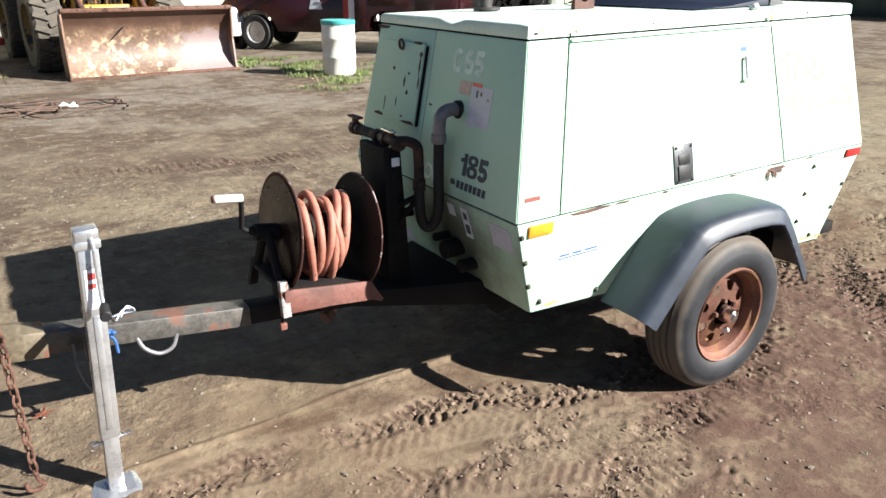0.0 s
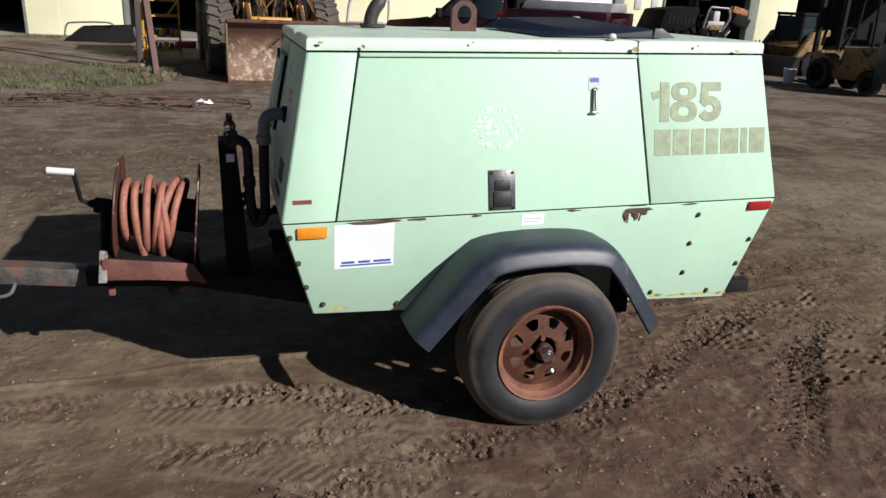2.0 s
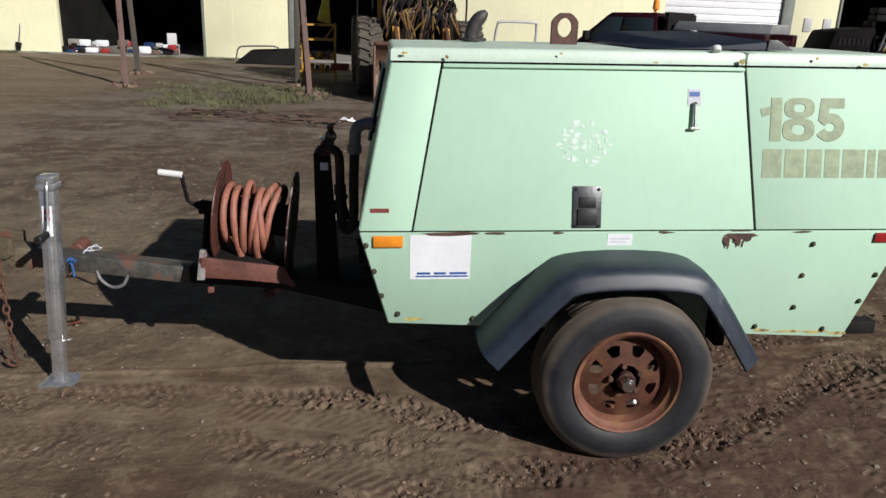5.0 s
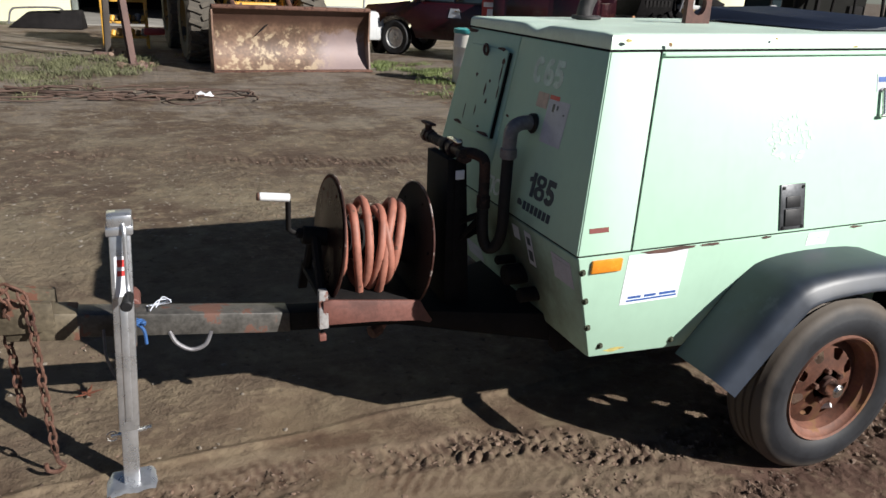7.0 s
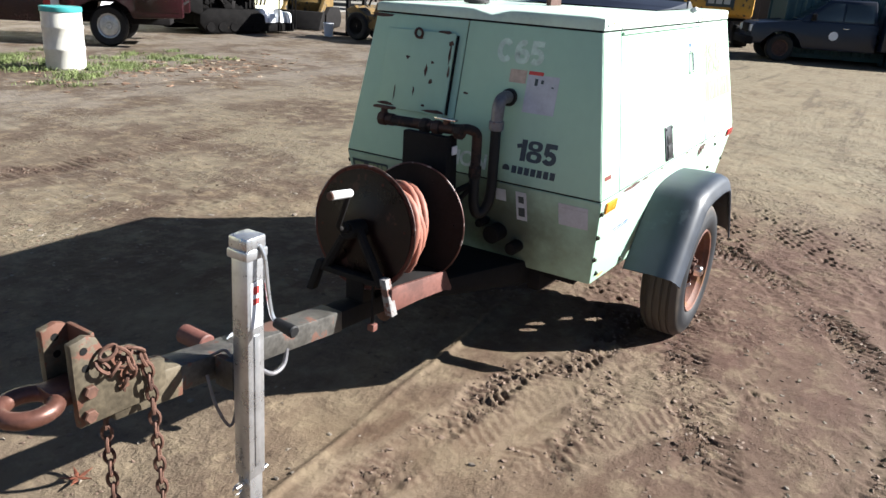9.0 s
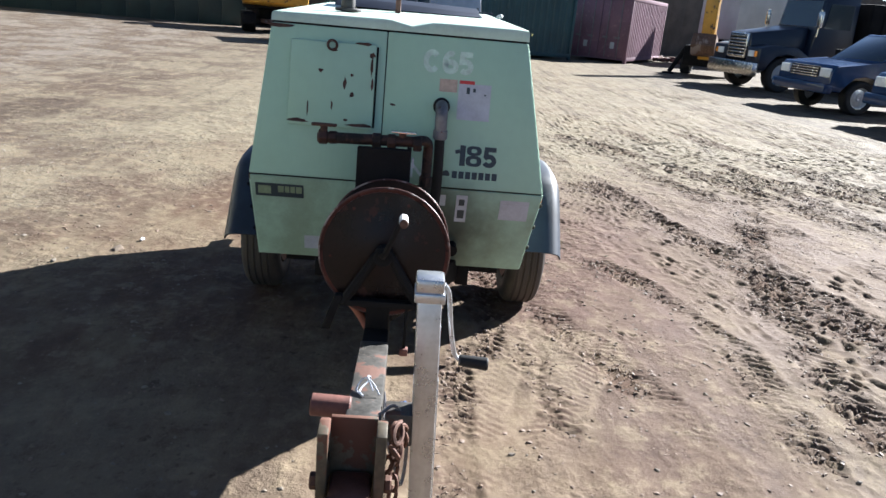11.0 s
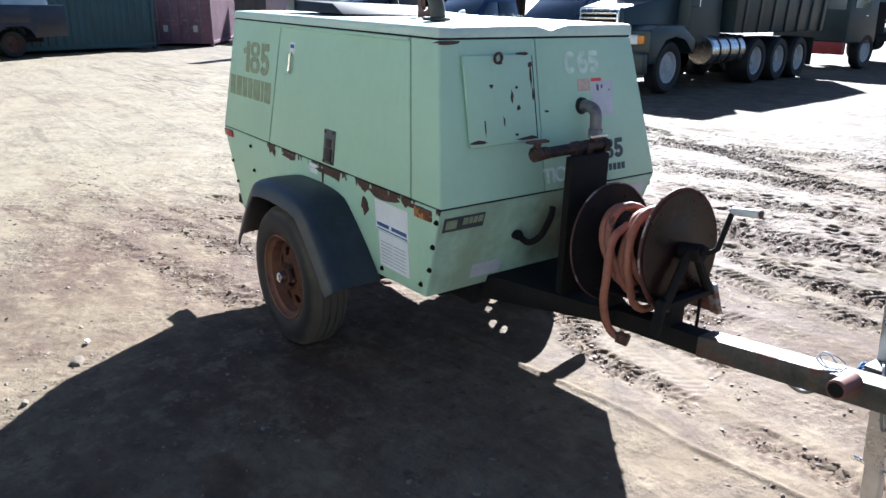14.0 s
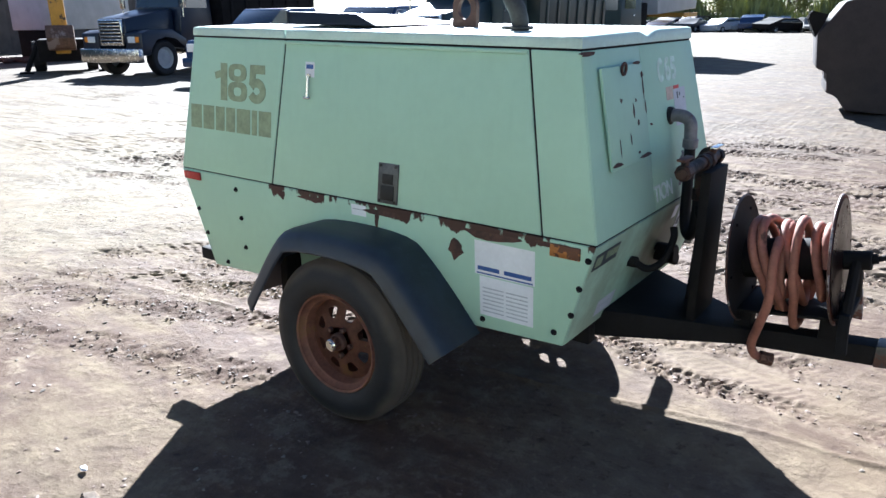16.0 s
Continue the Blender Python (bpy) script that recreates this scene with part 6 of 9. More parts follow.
# wheels and fenders
def wheel_parts(parent, s):
    m = Matrix.Translation((-0.030, s * 0.738, 0.332)) @ Euler((s * -math.pi / 2, 0, 0)).to_matrix().to_4x4()
    ty = B()
    half = 0.098
    prof = [(0.217, half - 0.012), (0.228, half + 0.000), (0.258, half + 0.008), (0.288, half + 0.008), (0.292, half + 0.006), (0.322, half - 0.002), (0.340, half - 0.014), (0.344, half - 0.022)]
    for g in (0.052, 0.018, -0.018, -0.052):
        prof += [(0.356 - 0.10 * (g + 0.006) ** 2, g + 0.008), (0.348, g + 0.005), (0.348, g - 0.003), (0.356 - 0.1 * g * g, g - 0.006)]
    prof += [(0.340, -half + 0.018), (0.322, -half + 0.004), (0.290, -half - 0.006), (0.228, -half), (0.217, -half + 0.012)]
    turned(ty, prof, m, 72)
    part("tyre", ty, TRAILER_TYRE, parent, "dusty black trailer tyre", sharp=50)
    rm = B()
    turned(rm, [(0.219, half - 0.010), (0.214, half - 0.000), (0.206, half - 0.004), (0.202, half - 0.018), (0.186, half - 0.030), (0.176, half - 0.075), (0.170, half - 0.090), (0.170, -half + 0.02), (0.205, -half + 0.004)], m, 64)
    rim = part("rim", rm, RIM_RUST, parent, "rusty red eight-spoke steel rim")
    sp = B()
    n = 64
    dish = lambda r: 0.056 - 0.004 * (r > 0.07) - max(0, r - 0.08) * 0.26
    at = lambda r, a: sp.verts.new(m @ Vector((r * math.cos(a), r * math.sin(a), dish(r))))
    rings = [[at(r, 2 * math.pi * i / n) for i in range(n)] for r in (0.038, 0.062, 0.086, 0.158, 0.172, 0.188)]
    for k in (0, 1, 3, 4):
        for i in range(n):
            j = (i + 1) % n
            sp.faces.new((rings[k][i], rings[k][j], rings[k + 1][j], rings[k + 1][i]))
    for w in range(8):
        mid = 2 * math.pi * (w * 8 + 4) / n
        lows, tops = [rings[2][(w * 8 + i) % n] for i in range(9)], [rings[3][(w * 8 + i) % n] for i in range(9)]
        border, window = tops[::-1] + lows, []
        for i in range(18):
            q = (8 - 2 * i) / 8 if i < 9 else (2 * (i - 9) - 8) / 8
            v = 1.0 if i < 9 else -1.0
            v, q = v * (1 - 0.28 * q * q), q * 0.86
            r = 0.123 + 0.023 * v
            window.append(at(r, mid + q * (0.0265 + 0.0100 * v) / r))
        for i in range(18):
            j = (i + 1) % 18
            sp.faces.new((border[i], border[j], window[j], window[i]))
    bmesh.ops.solidify(sp, geom=sp.faces[:], thickness=0.006)
    part("spokes", sp, RIM_RUST, parent)
    hb = B()
    rod(hb, m @ Vector((0, 0, -0.05)), m @ Vector((0, 0, 0.080)), 0.038, seg=24, lip=0.004)
    part("hub", hb, RUSTY, parent)
    gc = B()
    rod(gc, m @ Vector((0, 0, 0.078)), m @ Vector((0, 0, 0.116)), 0.030, 0.027, seg=24, lip=0.004)
    rod(gc, m @ Vector((0, 0, 0.116)), m @ Vector((0, 0, 0.121)), 0.015, seg=16)
    part("grease_cap", gc, CHROME, parent, "bright hub cap")
    for k in range(5):
        a = 2 * math.pi * k / 5 + 0.5
        nt_bm = B()
        c = Vector((0.062 * math.cos(a), 0.062 * math.sin(a), 0))
        rod(nt_bm, m @ (c + Vector((0, 0, 0.050))), m @ (c + Vector((0, 0, 0.074))), 0.012, seg=6, lip=0.003)
        part("wheel_nut", nt_bm, RUSTY, parent)
    if s < 0:
        vt = B()
        c = Vector((0.045, -0.125, 0.034)) if s < 0 else Vector((0.1, 0.1, 0.03))
        rod(vt, m @ Vector((0.030, -0.120, 0.025)), m @ Vector((0.052, -0.098, 0.060)), 0.010, seg=10, lip=0.002)
        part("wheel_weight", vt, WHITE_GRIP, parent, "pale tag in the rim")


def fender(s):
    bm = B()
    low = 0.0 if s < 0 else 0.015
    pts = [(x, z - low) for x, z in ((-0.612, 0.475), (-0.385, 0.738), (-0.275, 0.822), (0.200, 0.818), (0.300, 0.728), (0.488, 0.440))]
    for _ in range(2):
        out = [pts[0]]
        for (x0, z0), (x1, z1) in zip(pts, pts[1:]):
            out += [(x0 * 0.75 + x1 * 0.25, z0 * 0.75 + z1 * 0.25), (x0 * 0.25 + x1 * 0.75, z0 * 0.25 + z1 * 0.75)]
        pts = out + [pts[-1]]
    cross = [(0.622, 0.0), (0.76, 0.004), (0.815, 0.0), (0.845, -0.012), (0.862, -0.034), (0.868, -0.055), (0.874, -0.064), (0.876, -0.076)]
    back = [(y - 0.006, o - 0.007) for y, o in cross[::-1]]
    rows = []
    for i, (x, z) in enumerate(pts):
        a, b = pts[max(i - 1, 0)], pts[min(i + 1, len(pts) - 1)]
        d = Vector((b[0] - a[0], b[1] - a[1])).normalized()
        n = Vector((-d.y, d.x))
        rows.append([bm.verts.new((x + n.x * o, s * y, z + n.y * o)) for y, o in cross + back])
    k = len(rows[0])
    for a, b in zip(rows, rows[1:]):
        for j in range(k):
            bm.faces.new((a[j], a[(j + 1) % k], b[(j + 1) % k], b[j]))
    bm.faces.new(rows[0])
    bm.faces.new(rows[-1][::-1])
    ob = part("fender", bm, FENDER, compressor, "faded black moulded plastic fender")
    mud = B()
    box(mud, (0.36, s * 0.66 - 0.05, 0.43), (0.40, s * 0.66 + 0.05, 0.60), 0.004)
    part("fender_bracket", mud, BLACK_STEEL, ob)


for s in (-1, 1):
    hub = B()
    rod(hub, (-0.03, s * 0.55, 0.332), (-0.03, s * 0.64, 0.332), 0.05, seg=20, lip=0.005)
    whl = part("wheel", hub, BLACK_STEEL, compressor)
    wheel_parts(whl, s)
    fender(s)


# ---- the workshop behind the yard ----
WY = 22.3
shop = thing("workshop_building", pose(0, WY, 0), "long cream yellow workshop with tall open bays", "building", kind="structure")
TOP = 6.2
for x0, x1, z0 in ((-24.0, -11.3, 0), (-6.72, -3.97, 0), (0.75, 8.58, 0), (13.1, 14.78, 0), (18.95, 20.75, 0), (31.0, 38.0, 0)):
    w = B()
    box(w, (x0, 0, -0.1), (x1, 0.25, TOP), 0.01)
    part("wall", w, WALL_YELLOW, shop)
    rb = B()
    n = int((x1 - x0) / 0.9)
    for i in range(1, n):
        box(rb, (x0 + i * 0.9 - 0.010, -0.004, 0), (x0 + i * 0.9 + 0.010, 0.001, TOP))
    part("siding_ribs", rb, WALL_YELLOW, shop, kind="stuff")
for x0, x1, z0 in ((-11.3, -6.72, 4.6), (-3.97, 0.75, 4.8), (8.58, 13.1, 4.4), (14.78, 18.95, 4.2), (20.75, 31.0, 3.5)):
    w = B()
    box(w, (x0, 0.002, z0), (x1, 0.25, TOP), 0.01)
    part("lintel", w, WALL_YELLOW, shop)
for x0, x1 in ((12.72, 13.10), (18.53, 18.95), (-4.0, -3.85), (14.74, 14.82), (-6.78, -6.70)):
    w = B()
    box(w, (x0, -0.05, 0), (x1, 0.30, 4.6), 0.01)
    part("door_jamb", w, TRIM_GREY, shop)
rd = B()
for i in range(20):
    box(rd, (8.60, 0.05, 0.02 + 0.22 * i), (12.71, 0.11, 0.23 + 0.22 * i), 0.012)
part("roller_door", rd, DOOR_WHITE, shop, "closed white sectional roller door")
hd = B()
box(hd, (14.83, 0.10, 3.42), (18.52, 0.16, 3.60), 0.01)
part("raised_door", hd, DOOR_WHITE, shop, "white lower edge of a raised door")
# Back wall and partitions are near-black: the unlit depth is in their colour.
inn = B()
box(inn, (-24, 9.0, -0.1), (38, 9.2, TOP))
part("back_wall", inn, SHED_SHADE, shop, "inside of the workshop, its shade put into a near-black colour")
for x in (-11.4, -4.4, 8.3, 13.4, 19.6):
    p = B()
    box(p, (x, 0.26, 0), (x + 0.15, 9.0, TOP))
    part("partition", p, SHED_SHADE, shop)
sl = B()
box(sl, (-24, -0.3, -0.12), (38, 9.0, 0.045), 0.01)
part("floor_slab", sl, CONCRETE, shop, "stained concrete floor slab")
rf = B()
prism(rf, [(-0.5, TOP), (9.4, TOP), (9.4, TOP + 0.2), (4.5, TOP + 1.6), (-0.5, TOP + 0.2)], "x", -24.4, 38.4)
part("roof", rf, SILVER_BED, shop, "pitched metal roof")
for x in (13.55, 14.25):
    nb = B()
    box(nb, (x, -0.03, 1.55), (x + 0.28, -0.013, 2.0), 0.004)
    part("notice", nb, PALE_BOX, shop, "small pale notice board")


# ---- loader ----
def big_wheel(name, parent, c, r, w, axis, lugs=22):
    """A tractor tyre with cross lugs, turned about the given axis, with its rim."""
    m = along(Vector(c) - Vector(axis) * w / 2, Vector(c) + Vector(axis) * w / 2)
    bm = B()
    turned(bm, [(r * 0.52, 0.02 * w), (r * 0.60, 0), (r * 0.88, 0), (r * 0.95, 0.10 * w), (r * 0.95, 0.9 * w), (r * 0.88, w), (r * 0.60, w), (r * 0.52, 0.98 * w)], m, 40)
    ob = part("wheel", bm, DUSTY_TYRE if lugs > 20 else TYRE, parent, "large lugged tyre")
    lug = bpy.data.meshes.new("lug")
    lb = B()
    box(lb, (-0.02 * r, -0.055 * r, -w * 0.26), (0.045 * r, 0.055 * r, w * 0.26), 0.012 * r)
    lb.to_mesh(lug)
    lb.free()
    lug.materials.append(DUSTY_TYRE if lugs > 20 else TYRE)
    for i in range(2 * lugs):
        side = i % 2
        piece = new("lug", lug)
        piece.parent = ob
        piece.matrix_local = m @ Matrix.Rotation(math.pi * i / lugs, 4, "Z") @ Matrix.Translation((r * 0.955, 0, w * (0.73 if side else 0.27))) @ Matrix.Rotation(0.35 * (1 if side else -1), 4, "X")
    rm = B()
    turned(rm, [(0.02, 0.30 * w), (r * 0.2, 0.30 * w), (r * 0.35, 0.36 * w), (r * 0.50, 0.20 * w), (r * 0.53, 0.04 * w)], m, 32)
    turned(rm, [(0.02, 0.70 * w), (r * 0.2, 0.70 * w), (r * 0.35, 0.64 * w), (r * 0.50, 0.80 * w), (r * 0.53, 0.96 * w)], m, 32)
    part("rim", rm, DULL_YELLOW if lugs > 20 else MACHINE_DARK, ob)
    return ob


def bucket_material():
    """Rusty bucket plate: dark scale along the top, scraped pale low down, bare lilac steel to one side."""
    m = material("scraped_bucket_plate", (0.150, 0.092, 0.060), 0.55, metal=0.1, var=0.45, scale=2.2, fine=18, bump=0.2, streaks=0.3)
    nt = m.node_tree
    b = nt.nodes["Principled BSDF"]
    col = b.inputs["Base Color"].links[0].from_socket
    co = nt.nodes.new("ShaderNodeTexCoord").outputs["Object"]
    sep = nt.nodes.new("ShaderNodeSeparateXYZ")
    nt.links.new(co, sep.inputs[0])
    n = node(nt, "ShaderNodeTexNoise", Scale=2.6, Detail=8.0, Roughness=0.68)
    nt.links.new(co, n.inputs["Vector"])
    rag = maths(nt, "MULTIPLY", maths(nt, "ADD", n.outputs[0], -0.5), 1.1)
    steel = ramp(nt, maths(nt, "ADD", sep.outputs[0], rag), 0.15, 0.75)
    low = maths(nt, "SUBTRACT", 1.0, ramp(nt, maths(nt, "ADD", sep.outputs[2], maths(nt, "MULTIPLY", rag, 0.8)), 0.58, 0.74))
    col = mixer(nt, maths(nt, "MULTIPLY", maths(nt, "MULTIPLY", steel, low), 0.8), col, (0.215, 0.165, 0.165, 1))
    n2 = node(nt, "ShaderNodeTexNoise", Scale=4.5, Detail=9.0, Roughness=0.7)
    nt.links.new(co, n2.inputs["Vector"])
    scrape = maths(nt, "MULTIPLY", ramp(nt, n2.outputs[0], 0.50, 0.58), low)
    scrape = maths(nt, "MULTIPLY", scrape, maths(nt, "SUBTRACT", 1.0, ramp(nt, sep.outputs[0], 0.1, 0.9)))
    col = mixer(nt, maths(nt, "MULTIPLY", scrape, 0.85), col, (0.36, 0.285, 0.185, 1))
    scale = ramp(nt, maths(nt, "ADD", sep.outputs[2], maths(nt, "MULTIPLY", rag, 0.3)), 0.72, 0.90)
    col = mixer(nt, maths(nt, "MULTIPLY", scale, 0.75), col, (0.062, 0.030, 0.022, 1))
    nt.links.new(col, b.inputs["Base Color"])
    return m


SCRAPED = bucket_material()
loader = thing("wheel_loader", pose(0.32, 11.35, 0, 0, 0, 4), "old yellow wheel loader with a rust-brown bucket on the ground", "loader")
bk = B()
prof = [(0.00, 0.02), (0.10, 0.12), (0.22, 0.30), (0.27, 0.55), (0.22, 0.80), (0.08, 1.02), (0.00, 1.10)]
rows_a, rows_b = [], []
for x in (-1.42, 1.42):
    rows_a.append([bk.verts.new((x, y, z)) for y, z in prof])
    rows_b.append([bk.verts.new((x, y + 0.06, z + (0.0 if i else -0.0))) for i, (y, z) in enumerate(prof)])
k = len(prof)
for i in range(k - 1):
    bk.faces.new((rows_a[0][i], rows_a[1][i], rows_a[1][i + 1], rows_a[0][i + 1]))
    bk.faces.new((rows_b[0][i], rows_b[0][i + 1], rows_b[1][i + 1], rows_b[1][i]))
    for e in (0, 1):
        bk.faces.new((rows_a[e][i], rows_a[e][i + 1], rows_b[e][i + 1], rows_b[e][i]))
bk.faces.new((rows_a[0][0], rows_b[0][0], rows_b[1][0], rows_a[1][0]))
bk.faces.new((rows_a[0][-1], rows_a[1][-1], rows_b[1][-1], rows_b[0][-1]))
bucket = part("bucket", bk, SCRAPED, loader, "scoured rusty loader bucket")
for x in (-1.45, 1.42):
    ck = B()
    prism(ck, [(-0.10, 0.0), (0.28, 0.0), (0.36, 0.5), (0.20, 1.0), (0.0, 1.12), (-0.02, 0.8), (-0.05, 0.3)] if x < 0 else [(-0.04, 0.0), (0.28, 0.0), (0.36, 0.5), (0.20, 1.0), (0.0, 1.10), (0.05, 0.6)], "x", x, x + 0.03, 0.003)
    part("bucket_cheek", ck, BLADE, bucket)
eg = B()
box(eg, (-1.46, -0.14, 0.0), (1.46, 0.10, 0.035), 0.004)
part("cutting_edge", eg, RUSTY, bucket, "worn steel cutting edge")
tr = B()
box(tr, (-1.44, -0.04, 1.07), (1.44, 0.12, 1.14), 0.02)
part("top_rail", tr, RUSTY, bucket)
sc = B()
blot(sc, Vector((-0.50, 0.215, 0.76)), Vector((1, 0, 0.95)).normalized(), Vector((-0.7, 0.2, 1)).normalized(), 0.24, 0.016, 3)
part("dent", sc, MACHINE_DARK, bucket)
for x, y in ((-1.47, 1.55), (0.62, 1.55), (-1.47, 4.4), (0.62, 4.4)):
    big_wheel("wheel", loader, (x, y, 0.78), 0.78, 0.50, (1, 0, 0))
fr = B()
box(fr, (-0.95, 1.0, 0.55), (0.10, 5.2, 1.15), 0.05)
hull(fr, [(-1.00, 3.4, 1.15), (0.15, 3.4, 1.15), (0.15, 5.6, 1.15), (-1.00, 5.6, 1.15)], [(-0.95, 3.4, 2.0), (0.1, 3.4, 2.0), (0.1, 5.5, 1.9), (-0.95, 5.5, 1.9)], 0.05)
part("body", fr, YELLOW, loader)
for x in (-1.02, 0.02):
    am = B()
    prism(am, [(0.42, 0.45), (0.62, 0.35), (1.2, 1.0), (2.2, 1.55), (2.2, 1.85), (1.1, 1.45), (0.45, 0.75)], "x", x, x + 0.14, 0.015)
    part("lift_arm", am, YELLOW, loader)
    cy = B()
    rod(cy, (x + 0.07, 0.42, 0.95), (x + 0.07, 1.5, 1.65), 0.05, seg=12)
    rod(cy, (x + 0.07, 1.1, 1.40), (x + 0.07, 2.1, 2.02), 0.085, seg=14)
    part("cylinder", cy, RUSTY, loader)
OLD_HOSE = material("brown_hydraulic_hose", (0.055, 0.034, 0.026), 0.7, var=0.3, scale=6)
rng = random.Random(11)
for i in range(48):
    hz = B()
    x = -1.12 + 0.030 * i + rng.uniform(-0.03, 0.03)
    top = rng.uniform(1.75, 2.15)
    tube(hz, curve_points([(x, 1.55, top), (x + rng.uniform(-0.1, 0.1), 1.15 + rng.uniform(-0.1, 0.1), top - 0.15), (x + rng.uniform(-0.15, 0.15), 1.0, 1.65), (x + rng.uniform(-0.2, 0.2), 1.15, 1.2), (x * 0.8 - 0.08, 1.3, 0.95)], 5), rng.choice((0.014, 0.020, 0.028)), 8)
    part("hydraulic_hose", hz, rng.choice((RUBBER, DULL_YELLOW, RUSTY, MACHINE_DARK, DULL_YELLOW, OLD_HOSE)), loader)
mb = B()
box(mb, (-1.20, 1.35, 1.0), (0.30, 1.7, 1.95), 0.04)
part("valve_block", mb, MACHINE_DARK, loader)
cab = B()
box(cab, (-1.20, 1.9, 3.30), (0.10, 3.4, 3.45), 0.03)
cabin = part("cab", cab, YELLOW, loader, "yellow cab roof")
for x in (-1.12, 0.02):
    for y in (2.0, 3.3):
        ps = B()
        box(ps, (x - 0.05, y - 0.05, 1.2), (x + 0.05, y + 0.05, 3.31), 0.01)
        part("cab_post", ps, YELLOW, cabin)
dash = B()
box(dash, (-1.06, 1.95, 1.2), (-0.04, 2.02, 2.40), 0.01)
part("cab_panel", dash, YELLOW, cabin)
gw = B()
box(gw, (-1.08, 1.97, 2.41), (-0.02, 1.99, 3.29))
part("windscreen", gw, GLASS, cabin)
for sx in (-1, 1):
    mr = B()
    xx = -0.55 + sx * 0.83
    tube(mr, [(xx - sx * 0.15, 1.95, 2.9), (xx, 1.9, 2.9), (xx, 1.9, 2.4)], 0.012, 6)
    box(mr, (xx - 0.07, 1.87, 2.42), (xx + 0.07, 1.90, 2.78), 0.01)
    part("mirror", mr, MACHINE_DARK, cabin)
    lp = B()
    tube(lp, curve_points([(xx, 1.7, 1.3), (xx + sx * 0.02, 1.65, 1.95), (xx + sx * 0.12, 1.65, 2.1), (xx + sx * 0.28, 1.65, 2.08), (xx + sx * 0.32, 1.65, 1.9), (xx + sx * 0.32, 1.7, 1.3)], 5), 0.02, 8)
    part("grab_rail", lp, MACHINE_DARK, loader)
# yellow lattice rack beside the loader, leaning gear in the bay
rack = thing("lattice_rack", pose(-2.98, 15.2, 0, 0, 0, 2), "yellow steel lattice rack with gear hung on it", "rack")
for x in (0.0, 0.11, 0.88):
    for y in (0.0, 0.6):
        b = B()
        box(b, (x - 0.022, y - 0.022, 0), (x + 0.022, y + 0.022, 3.4 if x < 0.5 else 1.36), 0.005)
        part("post", b, YELLOW, rack)
for k in range(11):
    b = B()
    tube(b, [(0.0, 0, 0.15 + 0.30 * k), (0.11, 0, 0.30 + 0.30 * k)] if k % 2 else [(0.11, 0, 0.15 + 0.30 * k), (0.0, 0, 0.30 + 0.30 * k)], 0.012, 6)
    part("lacing", b, YELLOW, rack)
for z in (0.22, 0.52, 0.96, 1.30):
    for y in (0.0, 0.6):
        b = B()
        box(b, (0.0, y - 0.020, z), (0.88, y + 0.020, z + 0.045), 0.004)
        part("rail", b, YELLOW, rack)
b = B()
tube(b, [(0.62, 0, 0.98), (0.86, 0, 1.30)], 0.018, 8)
part("brace", b, YELLOW, rack)
for z, n in ((0.265, 6), (0.565, 7)):
    for k in range(n):
        b = B()
        x = 0.18 + 0.62 * k / (n - 1)
        rod(b, (x, 0.05 + 0.08 * (k % 3), z), (x + 0.03, 0.10 + 0.08 * (k % 3), z + 0.11 + 0.03 * (k % 2)), 0.050 + 0.012 * (k % 2), seg=10, lip=0.01)
        part("stored_fitting", b, (YELLOW, DULL_YELLOW, GREY_PIPE)[k % 3], rack)
b = B()
box(b, (0.80, -0.10, 0.30), (1.22, 0.18, 0.44), 0.02)
part("red_crate", b, RED_PAINT, rack, "faded red crate on the lowest rail")
cloth = B()
hull(cloth, [(0.46, -0.06, 1.42), (0.80, -0.10, 1.36), (0.76, 0.05, 1.34), (0.48, 0.05, 1.42)], [(0.66, -0.05, 2.12), (0.74, -0.06, 2.12), (0.74, 0.02, 2.12), (0.66, 0.02, 2.12)], 0.03)
tube(cloth, [(0.10, 0.0, 2.08), (0.72, 0.0, 2.08)], 0.012, 6)
part("hung_coat", cloth, material("yellow_oilskin", (0.45, 0.40, 0.03), 0.6, var=0.35, scale=4, bump=0.3), rack, "yellow oilskin hung on the rack")


# ---- gantry legs ----
BEAM = material("weathered_red_beam", (0.105, 0.060, 0.050), 0.75, var=0.3, scale=2.0, bump=0.2, spots=(0.06, 0.035, 0.028), spot_at=0.58, spot_scale=5)


